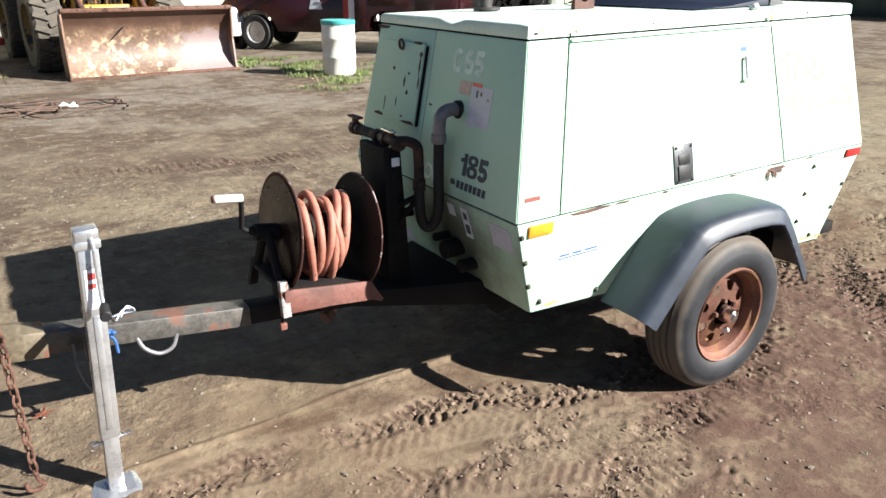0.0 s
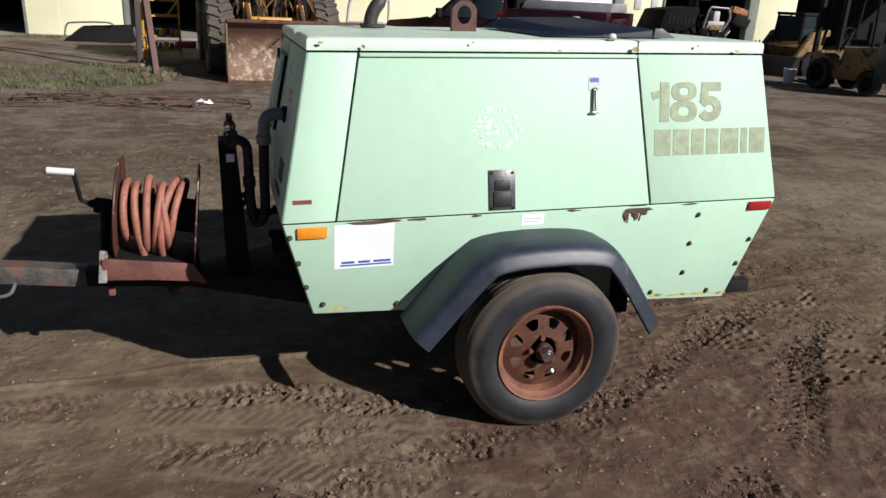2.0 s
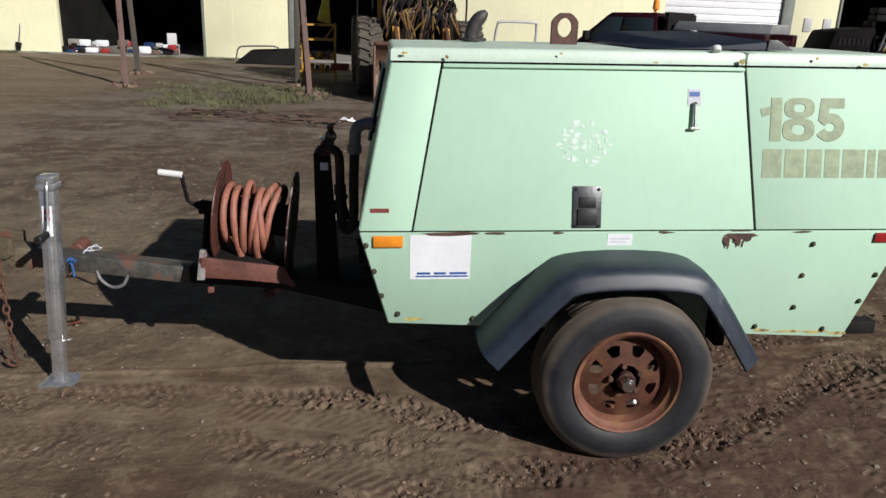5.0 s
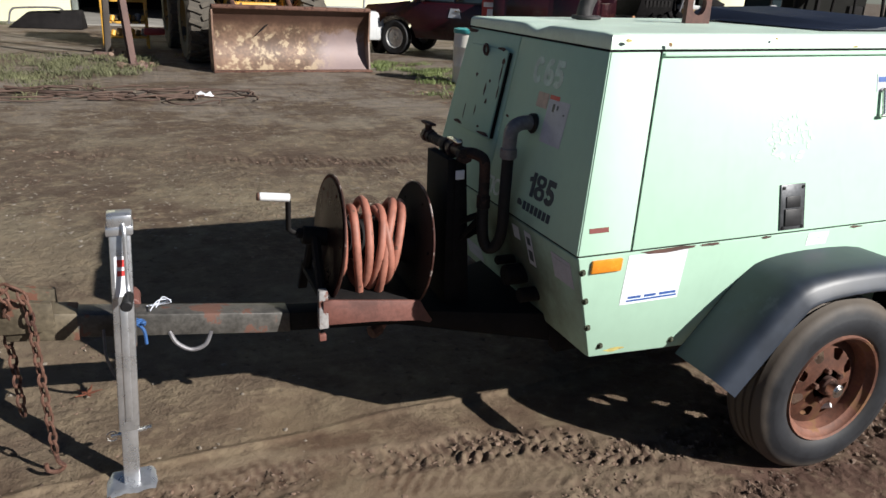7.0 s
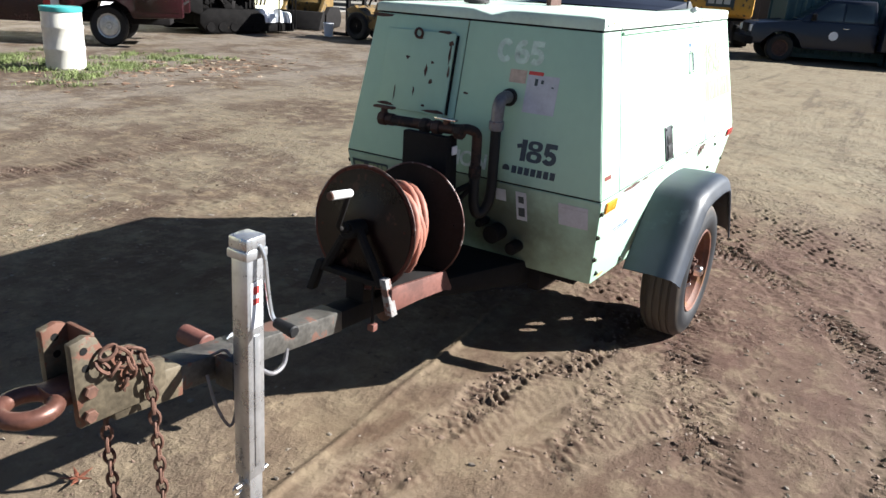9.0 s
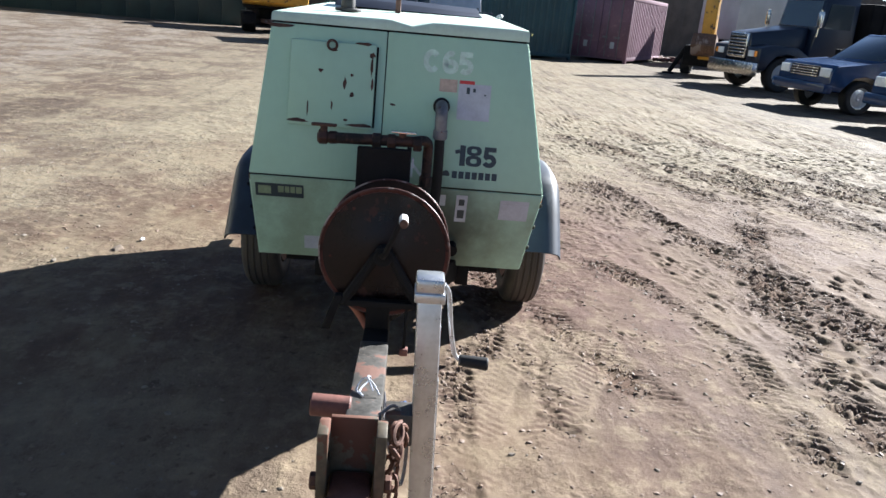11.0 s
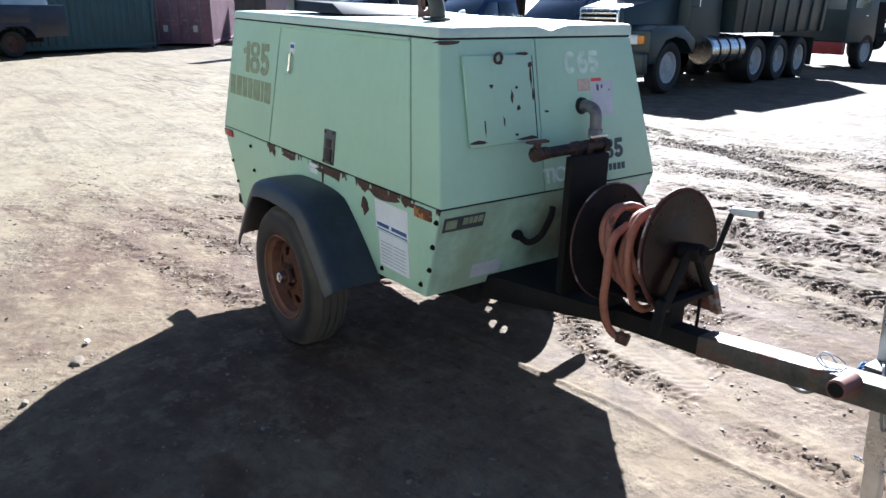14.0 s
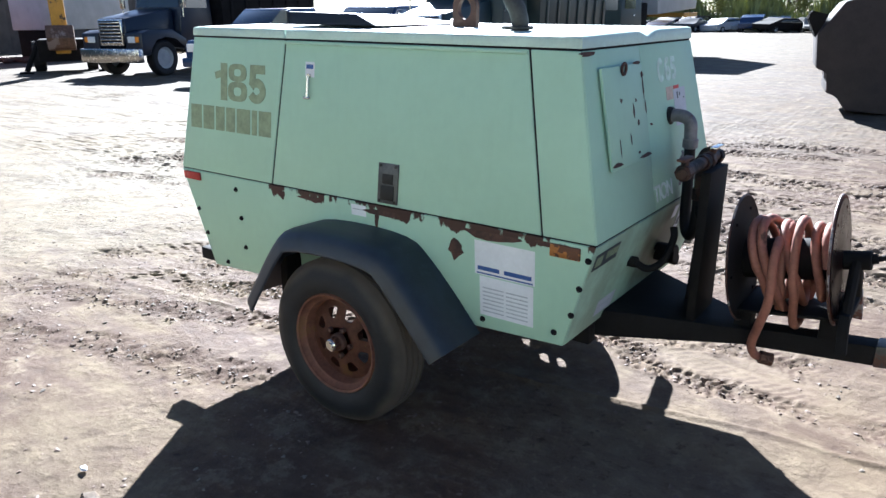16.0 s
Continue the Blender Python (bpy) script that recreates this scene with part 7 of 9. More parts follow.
def gantry(base_a, base_b, lean):
    g = thing("gantry_frame", pose(0, 0, 0), "rusty steel A-frame gantry legs standing in the yard", "gantry", "gantry legs")
    apex = Vector(((base_a[0] + base_b[0]) / 2 + lean, (base_a[1] + base_b[1]) / 2, 4.6))
    for (x, y), dx in ((base_a, -0.06), (base_b, 0.06)):
        bm = B()
        m = along((x, y, -0.02), apex + Vector((dx, 0, 0)))
        n = (apex - Vector((x, y, 0))).length
        for lo, hi in (((-0.055, -0.060), (0.055, -0.046)), ((-0.055, 0.046), (0.055, 0.060)), ((-0.009, -0.046), (0.009, 0.046))):
            box(bm, (*lo, 0), (*hi, n), 0.002, m)
        part("leg", bm, BEAM if dx < 0 else FENCE, g, "rusty steel beam")
        bm = B()
        box(bm, (x - 0.25, y - 0.22, -0.03), (x + 0.25, y + 0.22, 0.05), 0.01)
        part("base_plate", bm, BEAM, g)
        bm = B()
        rng = random.Random(int(100 * y))
        for i in range(16):
            a, d, q = rng.uniform(0, 6.28), rng.uniform(0.16, 0.36), rng.uniform(0.025, 0.075)
            box(bm, (-q, -q * 0.8, -q * 0.6), (q, q * 0.8, q * 0.6), q * 0.35, Matrix.Translation((x + d * math.cos(a), y + d * math.sin(a), q * 0.4)) @ Euler((rng.uniform(-0.6, 0.6), rng.uniform(-0.6, 0.6), a)).to_matrix().to_4x4())
        part("packed_rubble", bm, CLOD, g, kind="stuff")


gantry((-6.30, 12.90), (-6.95, 15.9), -0.1)
gantry((-2.43, 12.05), (-2.89, 14.1), -0.10)


# ---- yard clutter on the workshop side ----
barrel = thing("barrel", pose(3.06, 9.70, 0), "white plastic drum with a teal lid standing in weeds", "barrel")
bm = B()
turned(bm, [(0.001, 0.0), (0.26, 0.0), (0.285, 0.03), (0.288, 0.28), (0.298, 0.30), (0.298, 0.33), (0.288, 0.35), (0.288, 0.60), (0.298, 0.62), (0.298, 0.65), (0.288, 0.67), (0.286, 0.86), (0.27, 0.90), (0.001, 0.90)], None, 40)
part("drum", bm, BARREL_WHITE, barrel)
bm = B()
turned(bm, [(0.295, 0.86), (0.300, 0.87), (0.300, 0.925), (0.29, 0.935), (0.001, 0.935)], None, 40)
part("lid", bm, BARREL_TEAL, barrel, "teal lid")


def cable_heap(name, centre, spread_xy, n, r, mat, label, seed):
    rng = random.Random(seed)
    ob = None
    for k in range(n):
        pts = []
        x, y = centre[0] + rng.uniform(-1, 1) * spread_xy[0] * 0.5, centre[1] + rng.uniform(-1, 1) * spread_xy[1] * 0.5
        a = rng.uniform(0, 6.28)
        for i in range(7):
            pts.append((x, y, r + 0.01 + rng.uniform(0, 0.06)))
            a += rng.uniform(-1.3, 1.3)
            x = min(max(x + 0.42 * math.cos(a), centre[0] - spread_xy[0]), centre[0] + spread_xy[0])
            y = min(max(y + 0.30 * math.sin(a), centre[1] - spread_xy[1]), centre[1] + spread_xy[1])
        bm = B()
        tube(bm, curve_points(pts, 6), r, 7)
        if ob is None:
            ob = thing(name, pose(0, 0, 0), label, "cable")
        part("strand", bm, mat, ob)


OLD_CABLE = material("dirty_old_cable", (0.075, 0.046, 0.034), 0.8, var=0.4, scale=6, bump=0.2)
cable_heap("scrap_cable", (-2.9, 8.6), (1.25, 0.50), 20, 0.012, OLD_CABLE, "tangled rusty cables lying on the dirt", 3)
cable_heap("scrap_hose", (-1.70, 8.25), (0.85, 0.55), 5, 0.011, OLD_CABLE, "loose dirty brown hose lying on the dirt", 9)


def litter(name, at, size, mat, label, category, seed):
    rng = random.Random(seed)
    bm = B()
    pts = [(math.cos(a) * size * rng.uniform(0.5, 1.2), math.sin(a) * size * 0.6 * rng.uniform(0.5, 1.2)) for a in (2 * math.pi * i / 9 for i in range(9))]
    hull(bm, [(x, y, 0.0) for x, y in pts], [(x * 0.7, y * 0.7, size * rng.uniform(0.15, 0.5)) for x, y in pts], 0.002)
    ob = part(name, bm, mat)
    ob.matrix_world = pose(*at)
    tagged(ob, label, category)


litter("crumpled_paper", (-1.50, 8.45, 0.01), 0.16, PAPER, "crumpled white paper on the dirt", "litter", 1)
litter("stone", (0.31, 1.76, -0.01), 0.058, material("brown_stone", (0.15, 0.115, 0.085), 0.85, var=0.3, scale=20, bump=0.4), "brown stone lying by the shadow edge", "stone", 2)
litter("crumpled_paper", (0.51, 1.67, 0.0), 0.026, PAPER, "small scrap of white paper on the dirt", "litter", 12)
litter("crumpled_paper", (9.3, -14.6, 0.0), 0.20, PAPER, "scrap of white paper beside the trucks", "litter", 5)
litter("stone", (0.02, 2.02, -0.005), 0.028, PEBBLE, "pale stone on the dirt", "stone", 6)
litter("stone", (0.13, 1.92, -0.005), 0.016, PEBBLE, "pale stone on the dirt", "stone", 8)
leaf = B()
for i in range(5):
    a = i * 1.256
    hull(leaf, [(0, 0, 0.012), (0.02 * math.cos(a - 0.4), 0.02 * math.sin(a - 0.4), 0.014), (0.055 * math.cos(a), 0.055 * math.sin(a), 0.022), (0.02 * math.cos(a + 0.4), 0.02 * math.sin(a + 0.4), 0.014)], [(0, 0, 0.014), (0.02 * math.cos(a - 0.4), 0.02 * math.sin(a - 0.4), 0.016), (0.055 * math.cos(a), 0.055 * math.sin(a), 0.024), (0.02 * math.cos(a + 0.4), 0.02 * math.sin(a + 0.4), 0.016)])
lf = part("fallen_leaf", leaf, material("dead_leaf", (0.16, 0.05, 0.025), 0.7, var=0.3, scale=40))
lf.matrix_world = pose(-2.63, 0.49, 0.0)
tagged(lf, "reddish brown dead maple leaf on the dirt", "leaf")

heap = thing("rubble_heap", pose(-9.8, 22.6, 0.045), "bags and boxes heaped in the open bay", "heap")
rng = random.Random(21)
for i in range(46):
    bm = B()
    x, y, s = rng.uniform(-1.5, 2.0), rng.uniform(-0.2, 0.9), rng.uniform(0.07, 0.19)
    z = 0.0 if i < 30 else 0.20
    box(bm, (x - s, y - s * 0.7, z), (x + s, y + s * 0.7, z + s * rng.uniform(0.8, 1.3)), s * 0.22, Matrix.Rotation(rng.uniform(-0.2, 0.2), 4, "Z"))
    part("sack", bm, rng.choice((PALE_BOX, CONCRETE, PAPER, RED_PAINT, FENCE, CLOD, BLUE_PAINT, MACHINE_DARK)), heap)
chair = thing("white_chair", pose(-7.9, 22.9, 0.045, 0, 0, 30) @ Matrix.Scale(0.72, 4), "white plastic chair in the open bay", "chair")
bm = B()
box(bm, (-0.22, -0.22, 0.42), (0.22, 0.22, 0.46), 0.015)
part("seat", bm, PALE_BOX, chair)
bm = B()
box(bm, (-0.22, 0.18, 0.46), (0.22, 0.22, 0.95), 0.015)
part("backrest", bm, PALE_BOX, chair)
for x in (-0.2, 0.17):
    for y in (-0.2, 0.17):
        bm = B()
        box(bm, (x, y, 0), (x + 0.03, y + 0.03, 0.42), 0.004)
        part("leg", bm, PALE_BOX, chair)
scrap = thing("scrap_attachment", pose(-4.55, 20.6, 0, 0, 0, -8), "dark scrap attachment with a bent tube guard", "scrap")
bm = B()
hull(bm, [(-0.9, -0.3, 0), (0.95, -0.3, 0), (0.95, 0.4, 0), (-0.9, 0.4, 0)], [(-0.4, -0.1, 0.42), (0.9, -0.15, 0.5), (0.9, 0.25, 0.5), (-0.4, 0.2, 0.42)], 0.05)
part("casing", bm, MACHINE_DARK, scrap)
bm = B()
tube(bm, curve_points([(-0.85, -0.25, 0.1), (-0.75, -0.25, 0.45), (-0.5, -0.25, 0.52), (0.3, -0.25, 0.55), (0.5, -0.25, 0.5)], 6), 0.025, 8)
part("tube_guard", bm, GREY_PIPE, scrap)
spade = thing("shovel", pose(-12.6, 22.22, 0, -6, 8, 0), "grey shovel leaning on the workshop wall", "shovel")
bm = B()
rod(bm, (0, 0, 0.3), (0, 0, 1.05), 0.018, seg=10)
box(bm, (-0.07, -0.015, 1.03), (0.07, 0.015, 1.07), 0.008)
part("handle", bm, GREY_PIPE, spade)
bm = B()
hull(bm, [(-0.06, -0.01, 0.0), (0.06, -0.01, 0.0), (0.06, 0.01, 0.0), (-0.06, 0.01, 0.0)], [(-0.10, -0.03, 0.32), (0.10, -0.03, 0.32), (0.10, -0.015, 0.32), (-0.10, -0.015, 0.32)], 0.004)
part("blade", bm, MACHINE_DARK, spade)


# ---- vehicles ----
def road_wheel(parent, x, y, r, w, s, rim_mat=None):
    m = along((x, y - s * w / 2, r), (x, y + s * w / 2, r))
    bm = B()
    turned(bm, [(r * 0.60, 0.0), (r * 0.68, 0), (r * 0.90, 0.02), (r * 0.985, 0.12 * w), (r, 0.25 * w), (r, 0.75 * w), (r * 0.985, 0.88 * w), (r * 0.90, w), (r * 0.66, w), (r * 0.60, 0.94 * w)], m, 36)
    ob = part("wheel", bm, RUBBER, parent)
    rm = B()
    turned(rm, [(0.01, 0.86 * w), (r * 0.14, 0.88 * w), (r * 0.18, 0.78 * w), (r * 0.30, 0.80 * w), (r * 0.50, 0.72 * w), (r * 0.56, 0.92 * w), (r * 0.62, 0.95 * w)], m, 32)
    for i in range(8):
        a = 2 * math.pi * i / 8
        q = m @ Vector((r * 0.24 * math.cos(a), r * 0.24 * math.sin(a), 0.78 * w))
        rod(rm, q, q + (m.col[2].xyz * 0.03), 0.014, seg=6)
    part("rim", rm, rim_mat or RIM_STEEL, ob)


def pickup(name, m, paint, label, bed="box", logo=False):
    """A pickup, nose towards its local +x, standing on z = 0."""
    t = thing(name, m, label, "pickup truck", "parked pickups" if bed == "box" else "")
    lower = B()
    side = [(2.72, 0.50), (2.78, 0.62), (2.76, 0.98), (2.66, 1.10), (1.45, 1.20), (1.38, 1.22), (-0.75, 1.22), (-0.78, 0.42), (1.28, 0.42), (1.36, 0.70), (1.55, 0.88), (1.85, 0.93), (2.15, 0.88), (2.34, 0.70), (2.42, 0.50)]
    prism(lower, side, "y", -0.95, 0.95, 0.035)
    part("body", lower, paint, t)
    roof = B()
    hull(roof, [(1.50, -0.90, 1.18), (-0.74, -0.90, 1.18), (-0.74, 0.90, 1.18), (1.50, 0.90, 1.18)], [(0.62, -0.74, 1.86), (-0.62, -0.76, 1.88), (-0.62, 0.76, 1.88), (0.62, 0.74, 1.86)], 0.05)
    cabin = part("cab", roof, paint, t)
    g = B()
    sheet(g, [(1.40, -0.82, 1.25), (1.40, 0.82, 1.25), (0.70, 0.70, 1.80), (0.70, -0.70, 1.80)], 0.012, 0.004, -0.004)
    part("windscreen", g, GLASS, t)
    for s in (-1, 1):
        g = B()
        for x0, x1, xt0, xt1 in ((-0.62, 0.22, -0.55, 0.20), (0.28, 1.18, 0.26, 0.62)):
            q = [(x0, s * 0.888, 1.26), (x1, s * 0.888, 1.26), (xt1, s * 0.775, 1.76), (xt0, s * 0.778, 1.76)]
            sheet(g, q if s < 0 else q[::-1], 0.010, 0.002, 0.002)
        part("side_window", g, GLASS, t)
        mr = B()
        box(mr, (1.05, s * 1.03 - 0.10, 1.24), (1.15, s * 1.03 + 0.10, 1.44), 0.02)
        box(mr, (1.08, s * 0.96 - 0.06, 1.28), (1.12, s * 0.96 + 0.06, 1.32))
        part("mirror", mr, MACHINE_DARK, t)
        hl = B()
        box(hl, (2.66, s * 0.72 - 0.17, 0.82), (2.79, s * 0.72 + 0.17, 1.02), 0.02)
        part("headlight", hl, LENS, t, "clear headlight")
        hn = B()
        box(hn, (0.05, s * 0.955 - 0.015, 1.05), (0.22, s * 0.955 + 0.015, 1.08), 0.005)
        part("door_handle", hn, CHROME, t)
    gr = B()
    box(gr, (2.70, -0.50, 0.78), (2.785, 0.50, 1.04), 0.02)
    part("grille", gr, MACHINE_DARK, t)
    for i in range(4):
        gr = B()
        box(gr, (2.77, -0.48, 0.80 + 0.06 * i), (2.80, 0.48, 0.825 + 0.06 * i), 0.005)
        part("grille_bar", gr, CHROME if bed == "box" else MACHINE_DARK, t)
    bp = B()
    box(bp, (2.68, -0.97, 0.45), (2.92, 0.97, 0.68), 0.04)
    part("bumper", bp, MACHINE_DARK if logo else CHROME if bed != "box" else paint, t)
    ch = B()
    box(ch, (-3.0, -0.45, 0.42), (1.2, 0.45, 0.60), 0.02)
    part("chassis", ch, MACHINE_DARK, t)
    for x in (1.87, -1.75):
        for s in (-1, 1):
            road_wheel(t, x, s * 0.82, 0.40, 0.26, s, RUST_SCAB if logo else None)
    if bed == "box":
        bx = B()
        prism(bx, [(-0.82, 1.18), (-3.0, 1.18), (-3.0, 0.55), (-2.3, 0.50), (-2.22, 0.72), (-2.0, 0.88), (-1.75, 0.93), (-1.5, 0.88), (-1.28, 0.72), (-1.2, 0.45), (-0.82, 0.45)], "y", -0.95, 0.95, 0.03)
        part("bed", bx, paint, t)
    else:
        for s in (-1, 1):
            bx = B()
            prism(bx, [(-0.85, 1.52), (-3.35, 1.52), (-3.35, 0.62), (-2.30, 0.58), (-2.22, 0.80), (-2.0, 0.93), (-1.5, 0.93), (-1.25, 0.80), (-1.18, 0.50), (-0.85, 0.50)], "y", s * 1.02 - 0.20, s * 1.02 + 0.20, 0.02)
            box_ob = part("service_box", bx, paint, t)
            for x0, x1, z0 in ((-1.14, -0.90, 0.62), (-2.20, -1.20, 1.02), (-3.28, -2.36, 0.72)):
                dr = B()
                y = s * 1.225
                box(dr, (x0, min(y, y - s * 0.012), z0), (x1, max(y, y - s * 0.012), 1.46), 0.005)
                part("box_door", dr, paint, box_ob)
        fl = B()
        box(fl, (-3.35, -0.82, 0.85), (-0.85, 0.82, 0.92), 0.01)
        part("bed_floor", fl, MACHINE_DARK, t)
        tg = B()
        box(tg, (-3.38, -0.80, 0.92), (-3.30, 0.80, 1.40), 0.01)
        part("tailgate", tg, paint, t)
    if logo:
        for s in (-1, 1):
            lg = B()
            rod(lg, (0.45, s * 0.951, 0.84), (0.45, s * 0.958, 0.84), 0.13, seg=20)
            part("door_badge", lg, PAPER, t, "round white door badge")
        ld = B()
        hull(ld, [(-3.20, -0.74, 0.925), (-1.00, -0.74, 0.925), (-1.00, 0.74, 0.925), (-3.20, 0.74, 0.925)], [(-3.10, -0.68, 1.98), (-1.15, -0.68, 1.90), (-1.15, 0.68, 1.90), (-3.10, 0.68, 1.98)], 0.06)
        part("bed_cover", ld, SILVER_BED, t, "pale grey cover over the bed")
    return t


red = pickup("service_truck", pose(5.12, 14.10, 0, 0, 0, 137) @ Matrix.Diagonal((0.90, 1.0, 1.0, 1.0)), MAROON, "maroon service pickup with tool boxes and an amber beacon", "service")
hr = B()
box(hr, (-0.95, -0.80, 1.22), (-0.85, 0.80, 1.86), 0.01)
box(hr, (-0.92, -0.75, 1.85), (-0.80, 0.75, 1.90), 0.01)
part("headache_rack", hr, MACHINE_DARK, red, "black headache rack")
rk = B()
hull(rk, [(-1.0, -0.70, 1.53), (-3.3, -0.70, 1.53), (-3.3, 0.70, 1.53), (-1.0, 0.70, 1.53)], [(-1.1, -0.62, 1.72), (-3.3, -0.62, 1.72), (-3.3, 0.62, 1.72), (-1.1, 0.62, 1.72)], 0.02)
part("bed_cover", rk, SILVER_BED, red, "grey sheet metal cover over the bed")
bc = B()
rod(bc, (-0.3, 0.2, 1.87), (-0.3, 0.2, 1.94), 0.04, seg=12)
rod(bc, (-0.3, 0.2, 1.94), (-0.3, 0.2, 2.16), 0.085, 0.07, seg=16, lip=0.02)
part("beacon", bc, AMBER, red, "amber roof beacon")
pn = B()
box(pn, (-0.82, 0.948, 0.62), (-0.62, 0.962, 1.16), 0.003)
box(pn, (-0.82, 0.948, 1.20), (-0.52, 0.962, 1.30), 0.003)
part("door_decal", pn, PAPER, red, "white and red decals on the door edge")
pn = B()
box(pn, (-0.84, 0.944, 0.60), (-0.48, 0.955, 1.42), 0.003)
part("red_stripe", pn, RED_PAINT, red)
sp = B()
hull(sp, [(0.05, 0.951, 0.92), (0.40, 0.951, 0.92), (0.40, 0.957, 0.92), (0.05, 0.957, 0.92)], [(0.12, 0.951, 1.12), (0.34, 0.951, 1.12), (0.34, 0.957, 1.12), (0.12, 0.957, 1.12)])
part("door_badge", sp, INK_GREY, red)

small_car = thing("utility_cart", pose(2.45, 15.6, 0, 0, 0, 100), "pale utility cart with a tube windscreen frame", "cart")
bm = B()
hull(bm, [(-0.9, -0.55, 0.3), (0.95, -0.55, 0.3), (0.95, 0.55, 0.3), (-0.9, 0.55, 0.3)], [(-0.85, -0.5, 0.95), (0.6, -0.5, 1.0), (0.6, 0.5, 1.0), (-0.85, 0.5, 0.95)], 0.08)
part("body", bm, PALE_BOX, small_car)
bm = B()
tube(bm, curve_points([(0.35, -0.55, 0.95), (0.25, -0.52, 1.45), (0.2, -0.4, 1.55), (0.2, 0.4, 1.55), (0.25, 0.52, 1.45), (0.35, 0.55, 0.95)], 5), 0.035, 8)
part("windscreen_frame", bm, PALE_BOX, small_car)
for x in (-0.6, 0.6):
    for s in (-1, 1):
        road_wheel(small_car, x, s * 0.5, 0.28, 0.2, s, WHITE_GRIP)

pickup("pickup_truck", pose(22.75, 0.9, 0, 0, 0, 112), NAVY, "dark navy pickup with a round white door badge", "service", True)
pickup("pickup_truck", pose(14.2, -12.1, 0, 0, 0, 100), BLUE_PAINT, "dark blue pickup parked nose out in the truck row", "box")
pickup("pickup_truck", pose(10.75, -12.45, 0, 0, 0, 100), BLUE_PAINT, "blue pickup parked beside the dump truck", "box")


def heavy_truck(m, paint, label, bed_mat, axles=3):
    """A conventional dump truck, nose towards +x, standing on z = 0."""
    t = thing("dump_truck", m, label, "truck", "parked heavy trucks")
    hood = B()
    hull(hood, [(0.0, -0.62, 0.95), (-1.75, -0.75, 0.95), (-1.75, 0.75, 0.95), (0.0, 0.62, 0.95)], [(-0.02, -0.52, 1.66), (-1.75, -0.72, 1.95), (-1.75, 0.72, 1.95), (-0.02, 0.52, 1.66)], 0.05)
    part("hood", hood, paint, t)
    for s in (-1, 1):
        fend = B()
        prism(fend, [(0.05, 0.62), (0.05, 1.25), (-0.25, 1.34), (-1.15, 1.34), (-1.70, 1.05), (-1.70, 0.75), (-1.55, 0.80), (-1.30, 1.08), (-0.90, 1.16), (-0.50, 1.08), (-0.28, 0.85), (-0.22, 0.62)], "y", s * 0.88 - 0.34, s * 0.88 + 0.34, 0.03)
        part("front_fender", fend, paint, t)
    gs = B()
    box(gs, (-0.02, -0.47, 0.90), (0.06, 0.47, 1.64), 0.02)
    frame_ob = part("grille", gs, CHROME, t, "chrome grille surround")
    gs = B()
    box(gs, (0.04, -0.42, 0.94), (0.064, 0.42, 1.60))
    part("grille_mesh", gs, GAP, frame_ob)
    for i in range(7):
        b = B()
        box(b, (0.060, -0.43, 0.955 + 0.095 * i), (0.085, 0.43, 0.998 + 0.095 * i), 0.006)
        part("grille_bar", b, CHROME, frame_ob)
    for s in (-1, 1):
        hl = B()
        box(hl, (0.03, s * 0.82 - 0.14, 0.98), (0.09, s * 0.82 + 0.14, 1.16), 0.015)
        part("headlight", hl, LENS, t, "rectangular headlight")
        ml = B()
        box(ml, (0.02, s * 1.03 - 0.07, 0.99), (0.08, s * 1.03 + 0.07, 1.15), 0.015)
        part("marker_light", ml, AMBER, t, "amber marker light")
        mr = B()
        tube(mr, [(-1.8, s * 1.0, 1.7), (-1.65, s * 1.25, 1.7), (-1.65, s * 1.25, 2.45)], 0.015, 6)
        box(mr, (-1.70, s * 1.25 - 0.09, 1.95), (-1.62, s * 1.25 + 0.09, 2.4), 0.02)
        part("mirror", mr, CHROME, t)
        tk = B()
        rod(tk, (-2.4, s * 0.98, 0.80), (-3.9, s * 0.98, 0.80), 0.31, seg=28, lip=0.03)
        part("fuel_tank", tk, CHROME, t, "polished round fuel tank")
        for x in (-2.7, -3.15, -3.6):
            st = B()
            rod(st, (x - 0.03, s * 0.98, 0.80), (x + 0.03, s * 0.98, 0.80), 0.318, seg=28)
            part("tank_strap", st, MACHINE_DARK, t)
    bp = B()
    box(bp, (0.02, -1.20, 0.42), (0.22, 1.20, 0.82), 0.03)
    part("bumper", bp, paint if axles == 3 else CHROME, t, "heavy steel bumper")
    cb = B()
    hull(cb, [(-1.70, -1.0, 0.95), (-3.2, -1.0, 0.95), (-3.2, 1.0, 0.95), (-1.70, 1.0, 0.95)], [(-2.0, -0.95, 2.85), (-3.15, -0.95, 2.9), (-3.15, 0.95, 2.9), (-2.0, 0.95, 2.85)], 0.06)
    cab = part("cab", cb, paint, t)
    gl = B()
    sheet(gl, [(-1.865, -0.88, 1.98), (-1.865, 0.88, 1.98), (-1.985, 0.84, 2.72), (-1.985, -0.84, 2.72)], 0.02, 0, -0.004)
    for s in (-1, 1):
        q = [(-2.95, s * 0.985, 1.95), (-2.05, s * 0.985, 1.95), (-2.15, s * 0.965, 2.65), (-2.95, s * 0.965, 2.65)]
        sheet(gl, q if s < 0 else q[::-1], 0.012, 0, 0.002)
    part("window", gl, GLASS, cab)
    for i in range(5):
        b = B()
        rod(b, (-2.2, -0.6 + 0.3 * i, 2.90), (-2.2, -0.6 + 0.3 * i, 2.96), 0.05, seg=10)
        part("roof_light", b, AMBER, cab)
    ch = B()
    box(ch, (-8.5, -0.42, 0.72), (0.0, 0.42, 0.98), 0.02)
